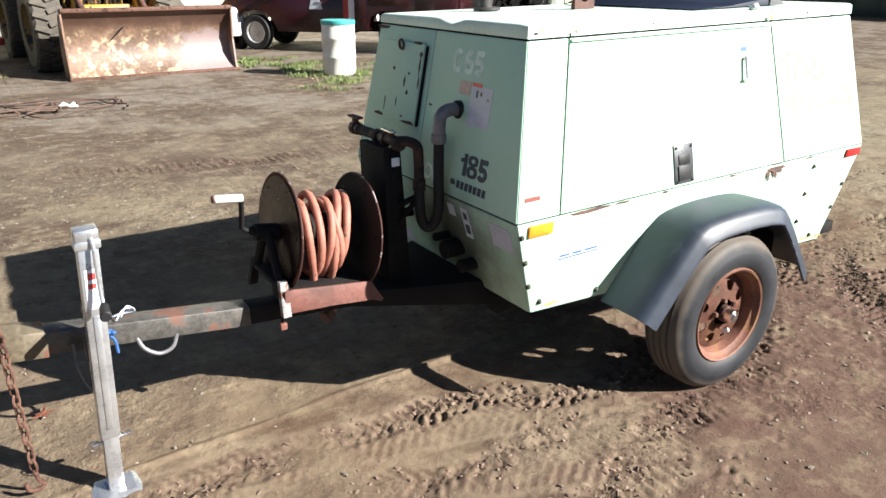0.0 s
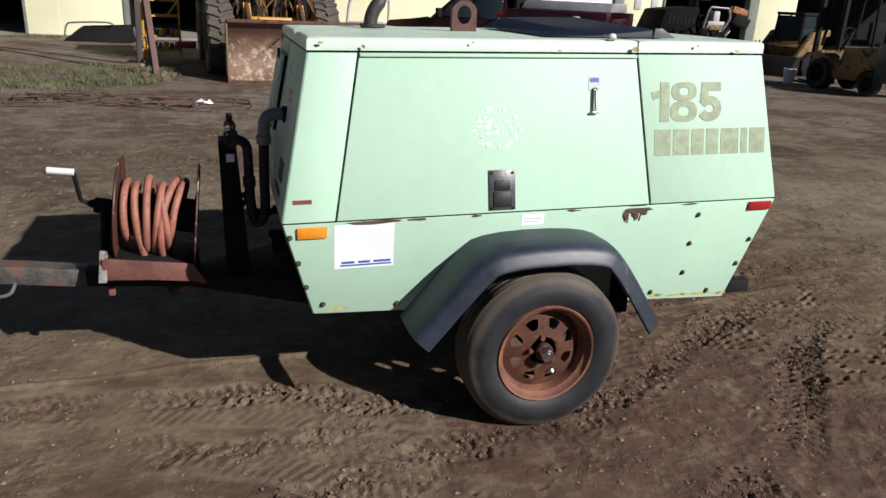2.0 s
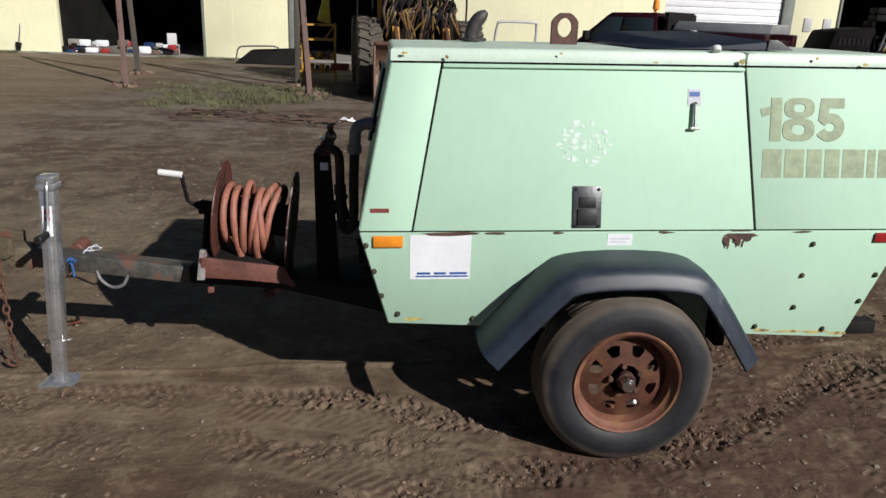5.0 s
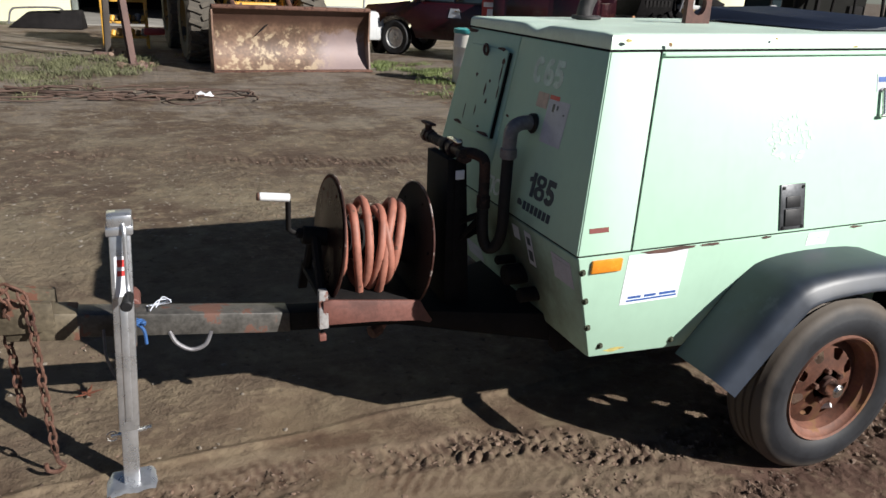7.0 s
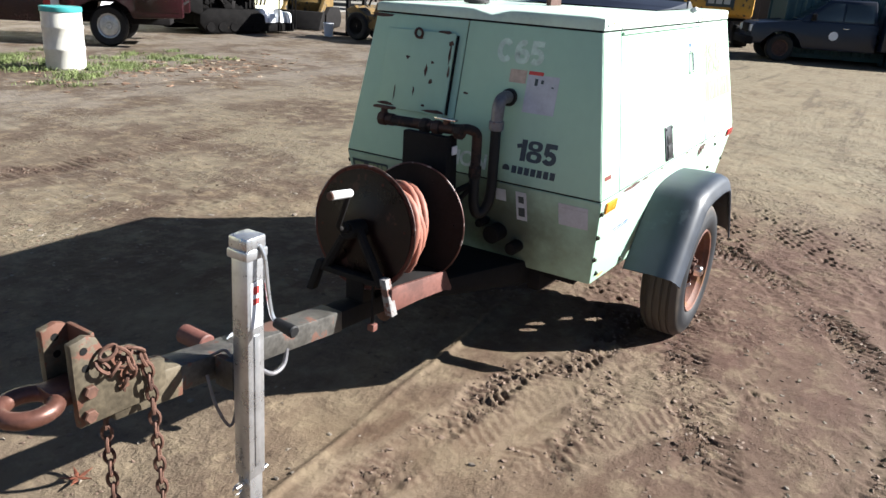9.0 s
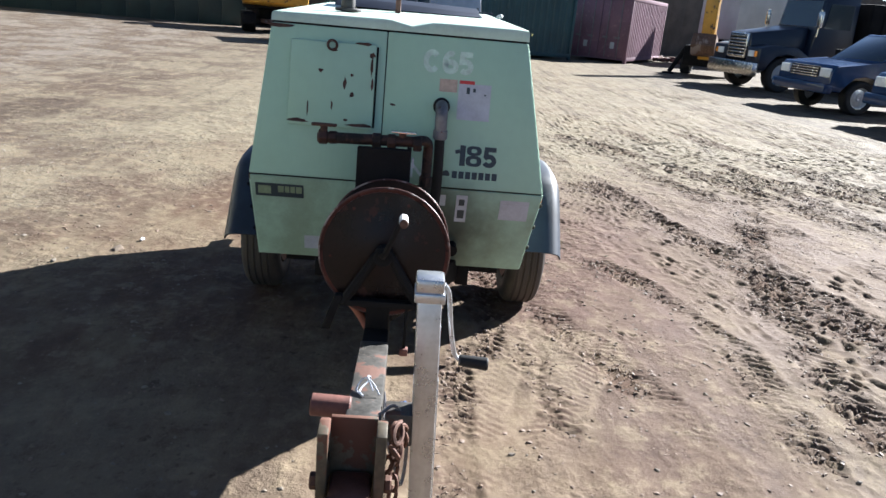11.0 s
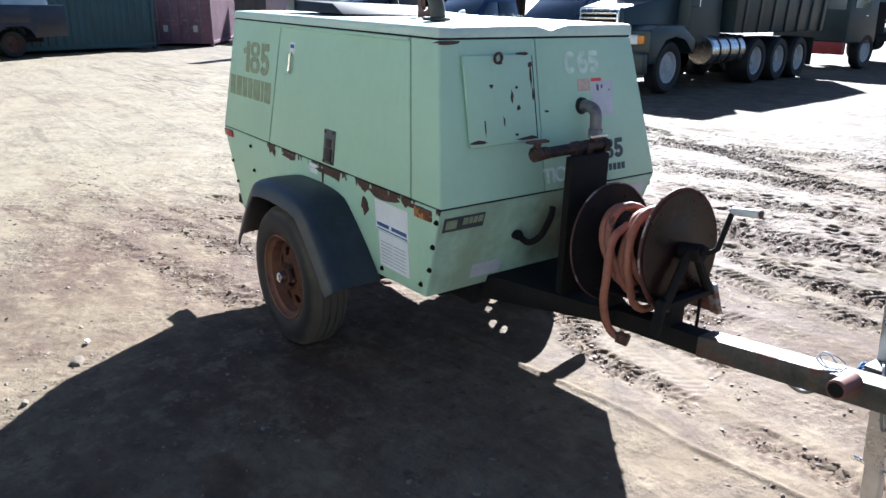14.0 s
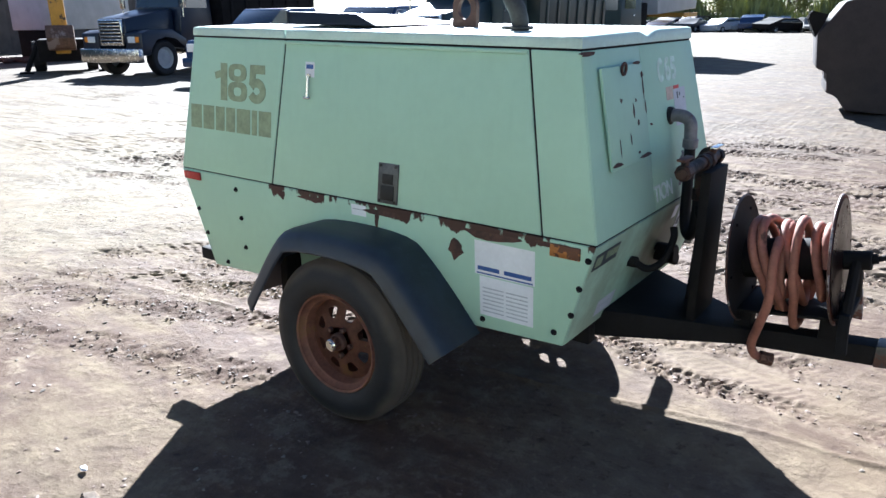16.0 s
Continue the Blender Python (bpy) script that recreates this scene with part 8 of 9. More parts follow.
    part("chassis", ch, MACHINE_DARK, t)
    bx = B()
    hull(bx, [(-3.5, -1.15, 1.15), (-8.6, -1.15, 1.15), (-8.6, 1.15, 1.15), (-3.5, 1.15, 1.15)], [(-3.4, -1.22, 2.75), (-8.6, -1.22, 2.75), (-8.6, 1.22, 2.75), (-3.4, 1.22, 2.75)], 0.03)
    bed = part("dump_bed", bx, bed_mat, t, "steel dump bed with ribbed sides")
    for s in (-1, 1):
        for i in range(7):
            rb = B()
            x = -3.9 - 0.74 * i
            hull(rb, [(x - 0.06, s * 1.15, 1.15), (x + 0.06, s * 1.15, 1.15), (x + 0.06, s * 1.185, 1.15), (x - 0.06, s * 1.185, 1.15)], [(x - 0.06, s * 1.22, 2.70), (x + 0.06, s * 1.22, 2.70), (x + 0.06, s * 1.250, 2.70), (x - 0.06, s * 1.250, 2.70)], 0.008)
            part("rib", rb, bed_mat, bed)
    for s in (-1, 1):
        road_wheel(t, -0.85, s * 1.0, 0.52, 0.30, s, PALE_BOX)
        for x in (-4.65, -5.90, -7.10)[:axles]:
            road_wheel(t, x, s * 0.95, 0.52, 0.56, s, PALE_BOX)
    for s in (-1, 1):
        mf = B()
        box(mf, (-7.85, s * 0.95 - 0.3, 0.30), (-7.82, s * 0.95 + 0.3, 1.0))
        part("mud_flap", mf, RUBBER, t)
    return t


heavy_truck(pose(7.35, -9.55, 0, 0, 0, 97), TRUCK_GREEN, "dark green dump truck with a wide chrome grille", TRUCK_GREEN)
box_truck = thing("box_truck", pose(8.75, -20.3, 0, 0, 0, 91), "dark blue flat-nosed truck with a pale grey box body", "truck", "parked heavy trucks")
bm = B()
hull(bm, [(0.0, -1.15, 0.75), (-1.9, -1.15, 0.75), (-1.9, 1.15, 0.75), (0.0, 1.15, 0.75)], [(-0.12, -1.08, 2.75), (-1.85, -1.08, 2.75), (-1.85, 1.08, 2.75), (-0.12, 1.08, 2.75)], 0.08)
flat_cab = part("cab", bm, TRUCK_GREEN, box_truck)
for s in (-1, 1):
    bm = B()
    q = [(-1.25, s * 1.118, 1.75), (-0.30, s * 1.118, 1.75), (-0.36, s * 1.095, 2.45), (-1.25, s * 1.095, 2.45)]
    sheet(bm, q if s < 0 else q[::-1], 0.012, 0, 0.002)
    part("window", bm, GLASS, flat_cab)
    bm = B()
    box(bm, (-1.15, s * 1.14 - 0.02, 1.52), (-1.0, s * 1.14 + 0.02, 1.56), 0.006)
    part("door_handle", bm, CHROME, flat_cab)
    road_wheel(box_truck, -1.35, s * 1.0, 0.52, 0.30, s, PALE_BOX)
    road_wheel(box_truck, -5.75, s * 0.95, 0.52, 0.56, s, PALE_BOX)
    bm = B()
    prism(bm, [(-5.05, 1.0), (-5.05, 1.12), (-6.6, 1.12), (-6.6, 0.7), (-6.5, 0.7), (-6.4, 1.0)], "y", s * 0.95 - 0.3, s * 0.95 + 0.3, 0.01)
    part("mudguard", bm, MACHINE_DARK, box_truck)
    bm = B()
    rod(bm, (-2.35, s * 0.75, 0.75), (-2.95, s * 0.75, 0.75), 0.24, seg=20, lip=0.02)
    part("air_tank", bm, MACHINE_DARK, box_truck)
bm = B()
sheet(bm, [(-0.03, -1.0, 1.70), (-0.03, 1.0, 1.70), (-0.11, 0.96, 2.55), (-0.11, -0.96, 2.55)], 0.02, 0, -0.004)
part("windscreen", bm, GLASS, flat_cab)
bm = B()
box(bm, (-0.05, -1.15, 0.45), (0.12, 1.15, 0.80), 0.03)
part("bumper", bm, RED_PAINT, box_truck, "red steel bumper")
bm = B()
box(bm, (-7.2, -0.42, 0.72), (-0.3, 0.42, 0.98), 0.02)
part("chassis", bm, MACHINE_DARK, box_truck)
bm = B()
box(bm, (-3.0, -0.9, 0.98), (-2.05, 0.9, 1.95), 0.05)
part("engine_housing", bm, MACHINE_DARK, box_truck)
bm = B()
rod(bm, (-2.15, -0.95, 1.0), (-2.15, -0.95, 3.1), 0.09, seg=16)
part("exhaust_stack", bm, CHROME, box_truck)
bm = B()
hull(bm, [(-3.2, -1.2, 1.55), (-7.6, -1.2, 1.75), (-7.6, 1.2, 1.75), (-3.2, 1.2, 1.55)], [(-3.0, -1.2, 3.9), (-8.0, -1.2, 3.9), (-8.0, 1.2, 3.9), (-3.0, 1.2, 3.9)], 0.05)
part("box_body", bm, PALE_BOX, box_truck, "pale grey box body")
bm = B()
box(bm, (-7.9, -1.18, 1.45), (-6.2, 1.18, 1.60), 0.02)
part("tail_frame", bm, YELLOW, box_truck)
heavy_truck(pose(19.0, -9.9, 0, 0, 0, 100), NAVY, "navy truck with chrome bumper and grille", MACHINE_DARK, 2)


# ---- machines to the side of the workshop ----
def tracked_machine(m, label, paint):
    t = thing("tracked_loader", m, label, "machine")
    for s in (-1, 1):
        tr = B()
        prism(tr, [(-0.9, 0.02), (0.8, 0.02), (1.05, 0.25), (1.0, 0.55), (0.5, 0.80), (-0.8, 0.78), (-1.1, 0.5), (-1.1, 0.2)], "y", s * 0.75 - 0.2, s * 0.75 + 0.2, 0.03)
        part("track", tr, MACHINE_DARK, t)
        am = B()
        prism(am, [(-1.2, 1.35), (-1.1, 1.55), (0.2, 1.45), (1.3, 0.55), (1.45, 0.25), (1.25, 0.2), (0.1, 1.15)], "y", s * 0.72 - 0.07, s * 0.72 + 0.07, 0.015)
        part("lift_arm", am, paint, t)
    bd = B()
    prism(bd, [(-1.15, 0.45), (0.5, 0.45), (0.75, 0.95), (0.45, 1.15), (-0.5, 1.3), (-1.2, 1.25)], "y", -0.6, 0.6, 0.04)
    part("body", bd, paint, t)
    cb = B()
    for x in (-0.55, 0.55):
        for y in (-0.48, 0.48):
            tube(cb, [(x, y, 1.0), (x * 0.85, y * 0.92, 2.05)], 0.04, 8)
    box(cb, (-0.58, -0.5, 2.0), (0.55, 0.5, 2.1), 0.03)
    part("cab_frame", cb, MACHINE_DARK, t)
    gl = B()
    box(gl, (0.44, -0.42, 1.12), (0.46, 0.42, 1.98))
    for s in (-1, 1):
        box(gl, (-0.45, s * 0.47 - 0.01, 1.15), (0.40, s * 0.47 + 0.01, 1.98))
    part("window", gl, GLASS, t)
    bk = B()
    hull(bk, [(1.25, -0.95, 0.03), (2.0, -0.95, 0.03), (2.0, 0.95, 0.03), (1.25, 0.95, 0.03)], [(1.25, -0.95, 0.65), (1.5, -0.95, 0.65), (1.5, 0.95, 0.65), (1.25, 0.95, 0.65)], 0.03)
    part("bucket", bk, MACHINE_DARK, t)
    return t


tracked_machine(pose(15.0, 15.5, 0, 0, 0, 205) @ Matrix.Scale(0.82, 4), "grimy yellow compact loader with a glazed cab", DULL_YELLOW)

TAR = material("tarry_machine_grime", (0.006, 0.0055, 0.0055), 0.8, spec=0.06, var=0.5, scale=5, bump=0.3, spots=(0.020, 0.017, 0.014), spot_at=0.62, spot_scale=4)
paver = thing("road_paver", pose(10.45, 14.91, 0, 0, 0, -6) @ Matrix.Diagonal((1.0, 1.0, 0.92, 1.0)), "grimy dark road paver with seat and levers", "machine")
bm = B()
hull(bm, [(-1.00, -0.70, 0.22), (0.98, -0.70, 0.22), (0.98, 0.80, 0.22), (-1.00, 0.80, 0.22)], [(-0.96, -0.72, 1.16), (0.90, -0.72, 1.22), (0.90, 0.80, 1.22), (-0.96, 0.80, 1.16)], 0.05)
part("chassis", bm, TAR, paver)
bm = B()
hull(bm, [(-0.70, -0.70, 1.16), (0.50, -0.70, 1.20), (0.50, 0.75, 1.20), (-0.70, 0.75, 1.16)], [(-0.50, -0.62, 1.78), (0.44, -0.62, 1.90), (0.44, 0.70, 1.90), (-0.50, 0.70, 1.78)], 0.05)
cowl = part("engine_cover", bm, TAR, paver, "sloping engine cover caked in tar")
bm = B()
for k in range(7):
    box(bm, (-0.42 + 0.11 * k, -0.672, 1.30), (-0.36 + 0.11 * k, -0.655, 1.60), 0.004)
part("cooling_slots", bm, MACHINE_DARK, cowl)
bm = B()
prism(bm, [(-1.78, 0.78), (-1.00, 0.52), (-0.92, 0.56), (-0.92, 1.10), (-1.78, 1.20)], "y", -1.00, -0.90, 0.02)
prism(bm, [(-1.78, 0.78), (-1.00, 0.52), (-0.92, 0.56), (-0.92, 1.10), (-1.78, 1.20)], "y", 0.90, 1.00, 0.02)
prism(bm, [(-1.70, 0.74), (-0.98, 0.50), (-0.94, 0.60), (-1.66, 0.84)], "y", -0.91, 0.91, 0.01)
part("hopper", bm, TAR, paver, "tarry receiving hopper")
bm = B()
box(bm, (-0.96, -1.03, 0.96), (-0.90, -0.96, 1.18), 0.01)
part("marker", bm, OLD_AMBER, paver, "orange marker on the hopper's edge")
for s in (-1, 1):
    bm = B()
    prism(bm, [(-1.05, 0.30), (-0.82, 0.03), (0.82, 0.03), (1.04, 0.24), (1.00, 0.52), (0.74, 0.68), (-0.80, 0.70), (-1.03, 0.56)], "y", s * 0.86 - 0.16, s * 0.86 + 0.16, 0.05)
    track_ob = part("track", bm, TAR, paver, "grimy crawler track")
    for k in range(5):
        bm = B()
        rod(bm, (-0.74 + 0.36 * k, s * 1.01, 0.20), (-0.74 + 0.36 * k, s * 1.04, 0.20), 0.13, seg=18, lip=0.02)
        part("roller", bm, TAR, track_ob)
bm = B()
box(bm, (0.48, -0.40, 1.56), (0.86, 0.02, 1.68), 0.03)
box(bm, (0.42, -0.40, 1.66), (0.52, 0.02, 2.06), 0.03)
part("seat", bm, TAR, paver)
bm = B()
box(bm, (0.50, -0.42, 2.06), (0.82, -0.02, 2.22), 0.02)
box(bm, (0.50, -0.42, 2.24), (0.82, -0.02, 2.40), 0.02)
part("control_box", bm, MACHINE_DARK, paver, "dark grey control box on a post")
bm = B()
for pts in (((0.46, -0.80, 1.10), (0.58, -0.82, 1.74), (0.66, -0.80, 1.90)), ((0.66, -0.80, 1.90), (1.18, -0.78, 1.88)), ((1.18, -0.78, 1.88), (1.22, -0.80, 1.60), (1.05, -0.80, 1.25))):
    tube(bm, curve_points(pts, 5) if len(pts) > 2 else [Vector(p) for p in pts], 0.030, 8)
part("guard_rail", bm, GREY_PIPE, paver, "bent grey guard rail round the platform")
bm = B()
box(bm, (0.66, -0.76, 1.40), (1.16, -0.40, 1.52), 0.02)
box(bm, (0.80, -0.74, 1.50), (0.98, -0.50, 1.80), 0.03)
part("console", bm, PALE_BOX, paver, "pale control console")
bm = B()
box(bm, (0.60, -0.80, 1.28), (1.12, -0.70, 1.42), 0.02)
part("console_band", bm, DULL_YELLOW, paver)
for k in range(4):
    bm = B()
    x = 0.70 + 0.13 * k
    tube(bm, curve_points([(x, -0.86, 0.80), (x + 0.05, -0.90, 1.10 + 0.05 * (k % 2)), (x + 0.16, -0.84, 1.28)], 4), 0.026, 7)
    part("lever", bm, CHROME if k % 2 else MACHINE_DARK, paver)
bm = B()
tube(bm, [(1.02, -0.55, 0.95), (1.50, -0.60, 1.55)], 0.055, 10)
part("control_arm", bm, MACHINE_DARK, paver)
bm = B()
box(bm, (-0.24, -0.14, -0.14), (0.24, 0.14, 0.14), 0.02, Matrix.Translation((1.62, -0.60, 1.55)) @ Matrix.Rotation(0.35, 4, "Y"))
part("control_box", bm, MACHINE_DARK, paver)
bm = B()
box(bm, (-0.22, -0.10, -0.09), (0.22, 0.10, 0.09), 0.02, Matrix.Translation((1.58, -0.58, 1.82)) @ Matrix.Rotation(0.25, 4, "Y"))
part("control_box", bm, OLD_AMBER, paver, "orange lamp housing")
bm = B()
box(bm, (0.90, -1.02, 0.06), (2.02, -0.30, 0.30), 0.03)
part("screed", bm, TAR, paver, "low tarry screed")
for x0, x1, z1 in ((0.86, 1.14, 0.72), (1.16, 1.42, 0.66), (1.52, 1.74, 0.70), (1.76, 2.02, 0.64)):
    bm = B()
    hull(bm, [(x0, -1.00, 0.304), (x1, -1.00, 0.304), (x1, -0.62, 0.304), (x0, -0.62, 0.304)], [(x0 + 0.03, -0.94, z1), (x1 - 0.05, -0.96, z1 - 0.04), (x1 - 0.05, -0.68, z1 - 0.02), (x0 + 0.03, -0.66, z1)], 0.05)
    part("screed_cover", bm, PAPER, paver, "crumpled white sheet over the screed")
for x in (1.46, 1.92, 2.04):
    bm = B()
    rod(bm, (x, -1.04, 0.10), (x, -1.04, 1.08), 0.020, seg=8)
    part("screed_post", bm, TAR, paver)
bm = B()
rod(bm, (1.46, -1.04, 0.98), (2.04, -1.04, 1.02), 0.018, seg=8)
part("screed_rail", bm, TAR, paver)
rng = random.Random(52)
for k in range(22):
    bm = B()
    x, y, z = rng.uniform(-0.85, 0.85), rng.uniform(-0.86, -0.70), rng.uniform(0.75, 1.25)
    a, b, c = rng.uniform(0.04, 0.15), rng.uniform(0.04, 0.10), rng.uniform(0.04, 0.13)
    if k % 3:
        box(bm, (-a, -b, -c), (a, b, c), 0.015, Matrix.Translation((x, y, z)) @ Matrix.Rotation(rng.uniform(-0.6, 0.6), 4, "Y"))
    else:
        tube(bm, curve_points([(x, y, z), (x + rng.uniform(-0.2, 0.2), y - 0.08, z + 0.12), (x + rng.uniform(-0.35, 0.35), y - 0.02, z - 0.18)], 5), rng.uniform(0.015, 0.035), 8)
    part("fitting", bm, MACHINE_DARK if k % 4 == 0 else TAR, paver)
pail = thing("pail", pose(12.72, 12.75, 0), "white plastic pail on the dirt", "bucket")
bm = B()
turned(bm, [(0.001, 0), (0.12, 0), (0.15, 0.34), (0.157, 0.35), (0.15, 0.36), (0.14, 0.34), (0.001, 0.33)], None, 24)
part("pail_body", bm, DOOR_WHITE, pail)


# ---- forklift and excavator ----
lift = thing("forklift", pose(13.10, 11.62, 0, 0, 0, 90), "grimy yellow forklift with a grey-green counterweight, mast lowered", "forklift")
for y in (-0.46, 0.46):
    s = 1 if y > 0 else -1
    road_wheel(lift, 0.0, y, 0.37, 0.26, s, MACHINE_DARK)
    road_wheel(lift, -1.45, y * 0.9, 0.28, 0.20, s, MACHINE_DARK)
    for x, nm in ((0.46, "mast_rail"),):
        bm = B()
        box(bm, (x - 0.05, y * 0.75 - 0.05, 0.06), (x + 0.05, y * 0.75 + 0.05, 2.15), 0.008)
        part(nm, bm, MACHINE_DARK, lift)
    bm = B()
    box(bm, (0.52, y * 0.5 - 0.05, 0.05), (1.45, y * 0.5 + 0.05, 0.09), 0.006)
    box(bm, (0.52, y * 0.5 - 0.05, 0.05), (0.57, y * 0.5 + 0.05, 0.60), 0.006)
    part("fork", bm, MACHINE_DARK, lift)
    for x0, x1 in ((0.15, 0.02), (-1.35, -1.25)):
        bm = B()
        tube(bm, [(x0, y, 1.0), (x1, y * 0.9, 2.12)], 0.035, 8)
        part("guard_post", bm, MACHINE_DARK, lift)
bm = B()
prism(bm, [(0.32, 0.42), (0.40, 0.80), (0.10, 0.92), (-0.30, 0.62), (-0.55, 0.62), (-0.62, 1.02), (-1.55, 1.08), (-1.62, 0.60), (-1.20, 0.56), (-1.14, 0.30), (-0.45, 0.28), (-0.40, 0.40)], "y", -0.50, 0.50, 0.04)
part("body", bm, DULL_YELLOW, lift)
bm = B()
prism(bm, [(-1.60, 0.30), (-1.98, 0.34), (-2.05, 0.90), (-1.92, 1.14), (-1.56, 1.16)], "y", -0.53, 0.53, 0.05)
weight = part("counterweight", bm, TRUCK_GREEN, lift, "grey-green cast counterweight")
for z in (0.45, 0.60, 0.75, 0.90):
    bm = B()
    box(bm, (-1.88, -0.540, z), (-1.78, -0.528, z + 0.05), 0.0)
    part("mark", bm, PALE_BOX, weight)
bm = B()
box(bm, (-1.32, -0.44, 2.09), (0.05, 0.44, 2.15), 0.02)
part("overhead_guard", bm, MACHINE_DARK, lift)
bm = B()
box(bm, (-0.95, -0.25, 1.06), (-0.45, 0.25, 1.20), 0.04)
box(bm, (-1.02, -0.25, 1.12), (-0.90, 0.25, 1.60), 0.04)
part("seat", bm, MACHINE_DARK, lift)
bm = B()
tube(bm, [(0.02, 0, 0.9), (-0.20, 0, 1.30)], 0.03, 8)
tube(bm, [(-0.20 + 0.09 * math.sin(a), 0.17 * math.cos(a), 1.30 + 0.14 * math.sin(a)) for a in (2 * math.pi * i / 16 for i in range(16))], 0.014, 6, closed=True)
part("steering_wheel", bm, MACHINE_DARK, lift)

digger = thing("excavator", pose(27.9, 5.9, 0, 0, 0, 14), "yellow excavator standing with its counterweight to the yard", "excavator")
for s in (-1, 1):
    bm = B()
    prism(bm, [(-1.6, 0.05), (1.6, 0.05), (1.9, 0.35), (1.7, 0.72), (-1.7, 0.72), (-1.9, 0.35)], "y", s * 1.0 - 0.25, s * 1.0 + 0.25, 0.05)
    part("track", bm, MACHINE_DARK, digger)
bm = B()
rod(bm, (0, 0, 0.5), (0, 0, 0.95), 0.6, seg=28)
part("turntable", bm, MACHINE_DARK, digger)
bm = B()
box(bm, (-1.3, -1.2, 0.92), (1.5, 1.2, 1.25), 0.04)
part("deck", bm, MACHINE_DARK, digger)
bm = B()
prism(bm, [(-1.15, 1.0), (-1.75, 1.12), (-1.85, 1.45), (-1.75, 2.0), (-1.15, 2.08)], "y", -1.25, 1.25, 0.08)
tail = part("counterweight", bm, YELLOW, digger, "yellow rounded counterweight")
bm = B()
box(bm, (-1.88, -0.55, 1.40), (-1.82, 0.45, 1.88), 0.004)
plate = part("badge", bm, INK, tail, "dark badge with pale blocks")
for y in (-0.38, -0.10, 0.18):
    bm = B()
    box(bm, (-1.895, y - 0.02, 1.50), (-1.881, y + 0.20, 1.78))
    part("badge_block", bm, PALE_BOX, plate)
bm = B()
box(bm, (-1.12, -1.2, 1.25), (0.2, 1.2, 2.15), 0.06)
part("engine_cover", bm, YELLOW, digger)
bm = B()
box(bm, (0.2, 0.35, 1.25), (1.6, 1.2, 2.85), 0.08)
part("cab", bm, MACHINE_DARK, digger)
bm = B()
prism(bm, [(0.9, 1.3), (1.5, 1.3), (3.6, 3.7), (5.4, 3.2), (5.3, 3.6), (3.5, 4.2), (2.9, 3.9)], "y", -0.28, 0.10, 0.03)
part("boom", bm, YELLOW, digger)
bm = B()
prism(bm, [(5.1, 3.5), (5.5, 3.5), (5.1, 0.9), (4.9, 0.9)], "y", -0.24, 0.06, 0.03)
part("stick", bm, YELLOW, digger)
bm = B()
prism(bm, [(5.2, 1.1), (4.9, 1.1), (4.3, 0.7), (4.2, 0.15), (4.9, 0.05), (5.3, 0.5)], "y", -0.5, 0.3, 0.03)
part("bucket", bm, BLADE, digger)


# ---- containers, trailer and fence on the far side ----
def container(m, paint, label, half=3.0):
    """A steel container, long along its local x."""
    c = thing("container", m, label, "container", "storage containers")
    bm = B()
    box(bm, (-half, -1.19, 0.12), (half, 1.19, 2.55), 0.0)
    part("box", bm, paint, c)
    for s in (-1, 1):
        cr = B()
        n = int(half * 6.67)
        for i in range(n):
            x = -half + 0.15 + (2 * half - 0.3) * (i + 0.5) / n
            hull(cr, [(x - 0.10, s * 1.188, 0.2), (x + 0.10, s * 1.188, 0.2), (x + 0.06, s * 1.222, 0.2), (x - 0.06, s * 1.222, 0.2)], [(x - 0.10, s * 1.188, 2.45), (x + 0.10, s * 1.188, 2.45), (x + 0.06, s * 1.222, 2.45), (x - 0.06, s * 1.222, 2.45)])
        part("corrugation", cr, paint, c, kind="stuff")
        for z0, z1 in ((0.10, 0.24), (2.45, 2.60)):
            rl = B()
            box(rl, (-half - 0.03, s * 1.19 - 0.05, z0), (half + 0.03, s * 1.19 + 0.05, z1), 0.01)
            part("side_rail", rl, paint, c)
        for x in (-half, half):
            ps = B()
            box(ps, (x - 0.06, s * 1.17 - 0.06, 0.0), (x + 0.06, s * 1.17 + 0.06, 2.6), 0.01)
            part("corner_post", ps, paint, c)
    for y0, y1 in ((-1.12, -0.01), (0.01, 1.12)):
        dr = B()
        box(dr, (-half - 0.05, y0, 0.24), (-half + 0.01, y1, 2.45), 0.01)
        door_ob = part("door", dr, paint, c)
        for y in (y0 + 0.3, y1 - 0.3):
            lk = B()
            rod(lk, (-half - 0.08, y, 0.2), (-half - 0.08, y, 2.5), 0.02, seg=8)
            box(lk, (-half - 0.11, y - 0.05, 0.95), (-half - 0.06, y + 0.16, 1.02), 0.006)
            part("lock_bar", lk, GREY_PIPE, door_ob)
        tg = B()
        box(tg, (-half - 0.062, y0 + 0.45, 0.55), (-half - 0.052, y0 + 0.62, 0.80), 0.002)
        part("placard", tg, PALE_BOX, door_ob)
    return c


container(pose(25.75, -2.85, 0, 0, 0, 112), TEAL, "teal corrugated storage container")
container(pose(24.02, 1.5, 0, 0, 0, 112), TEAL, "short teal storage container behind the navy pickup", 1.5)
container(pose(29.7, -9.0, 0, 0, 0, -30), PURPLE, "faded maroon container with its doors to the yard")

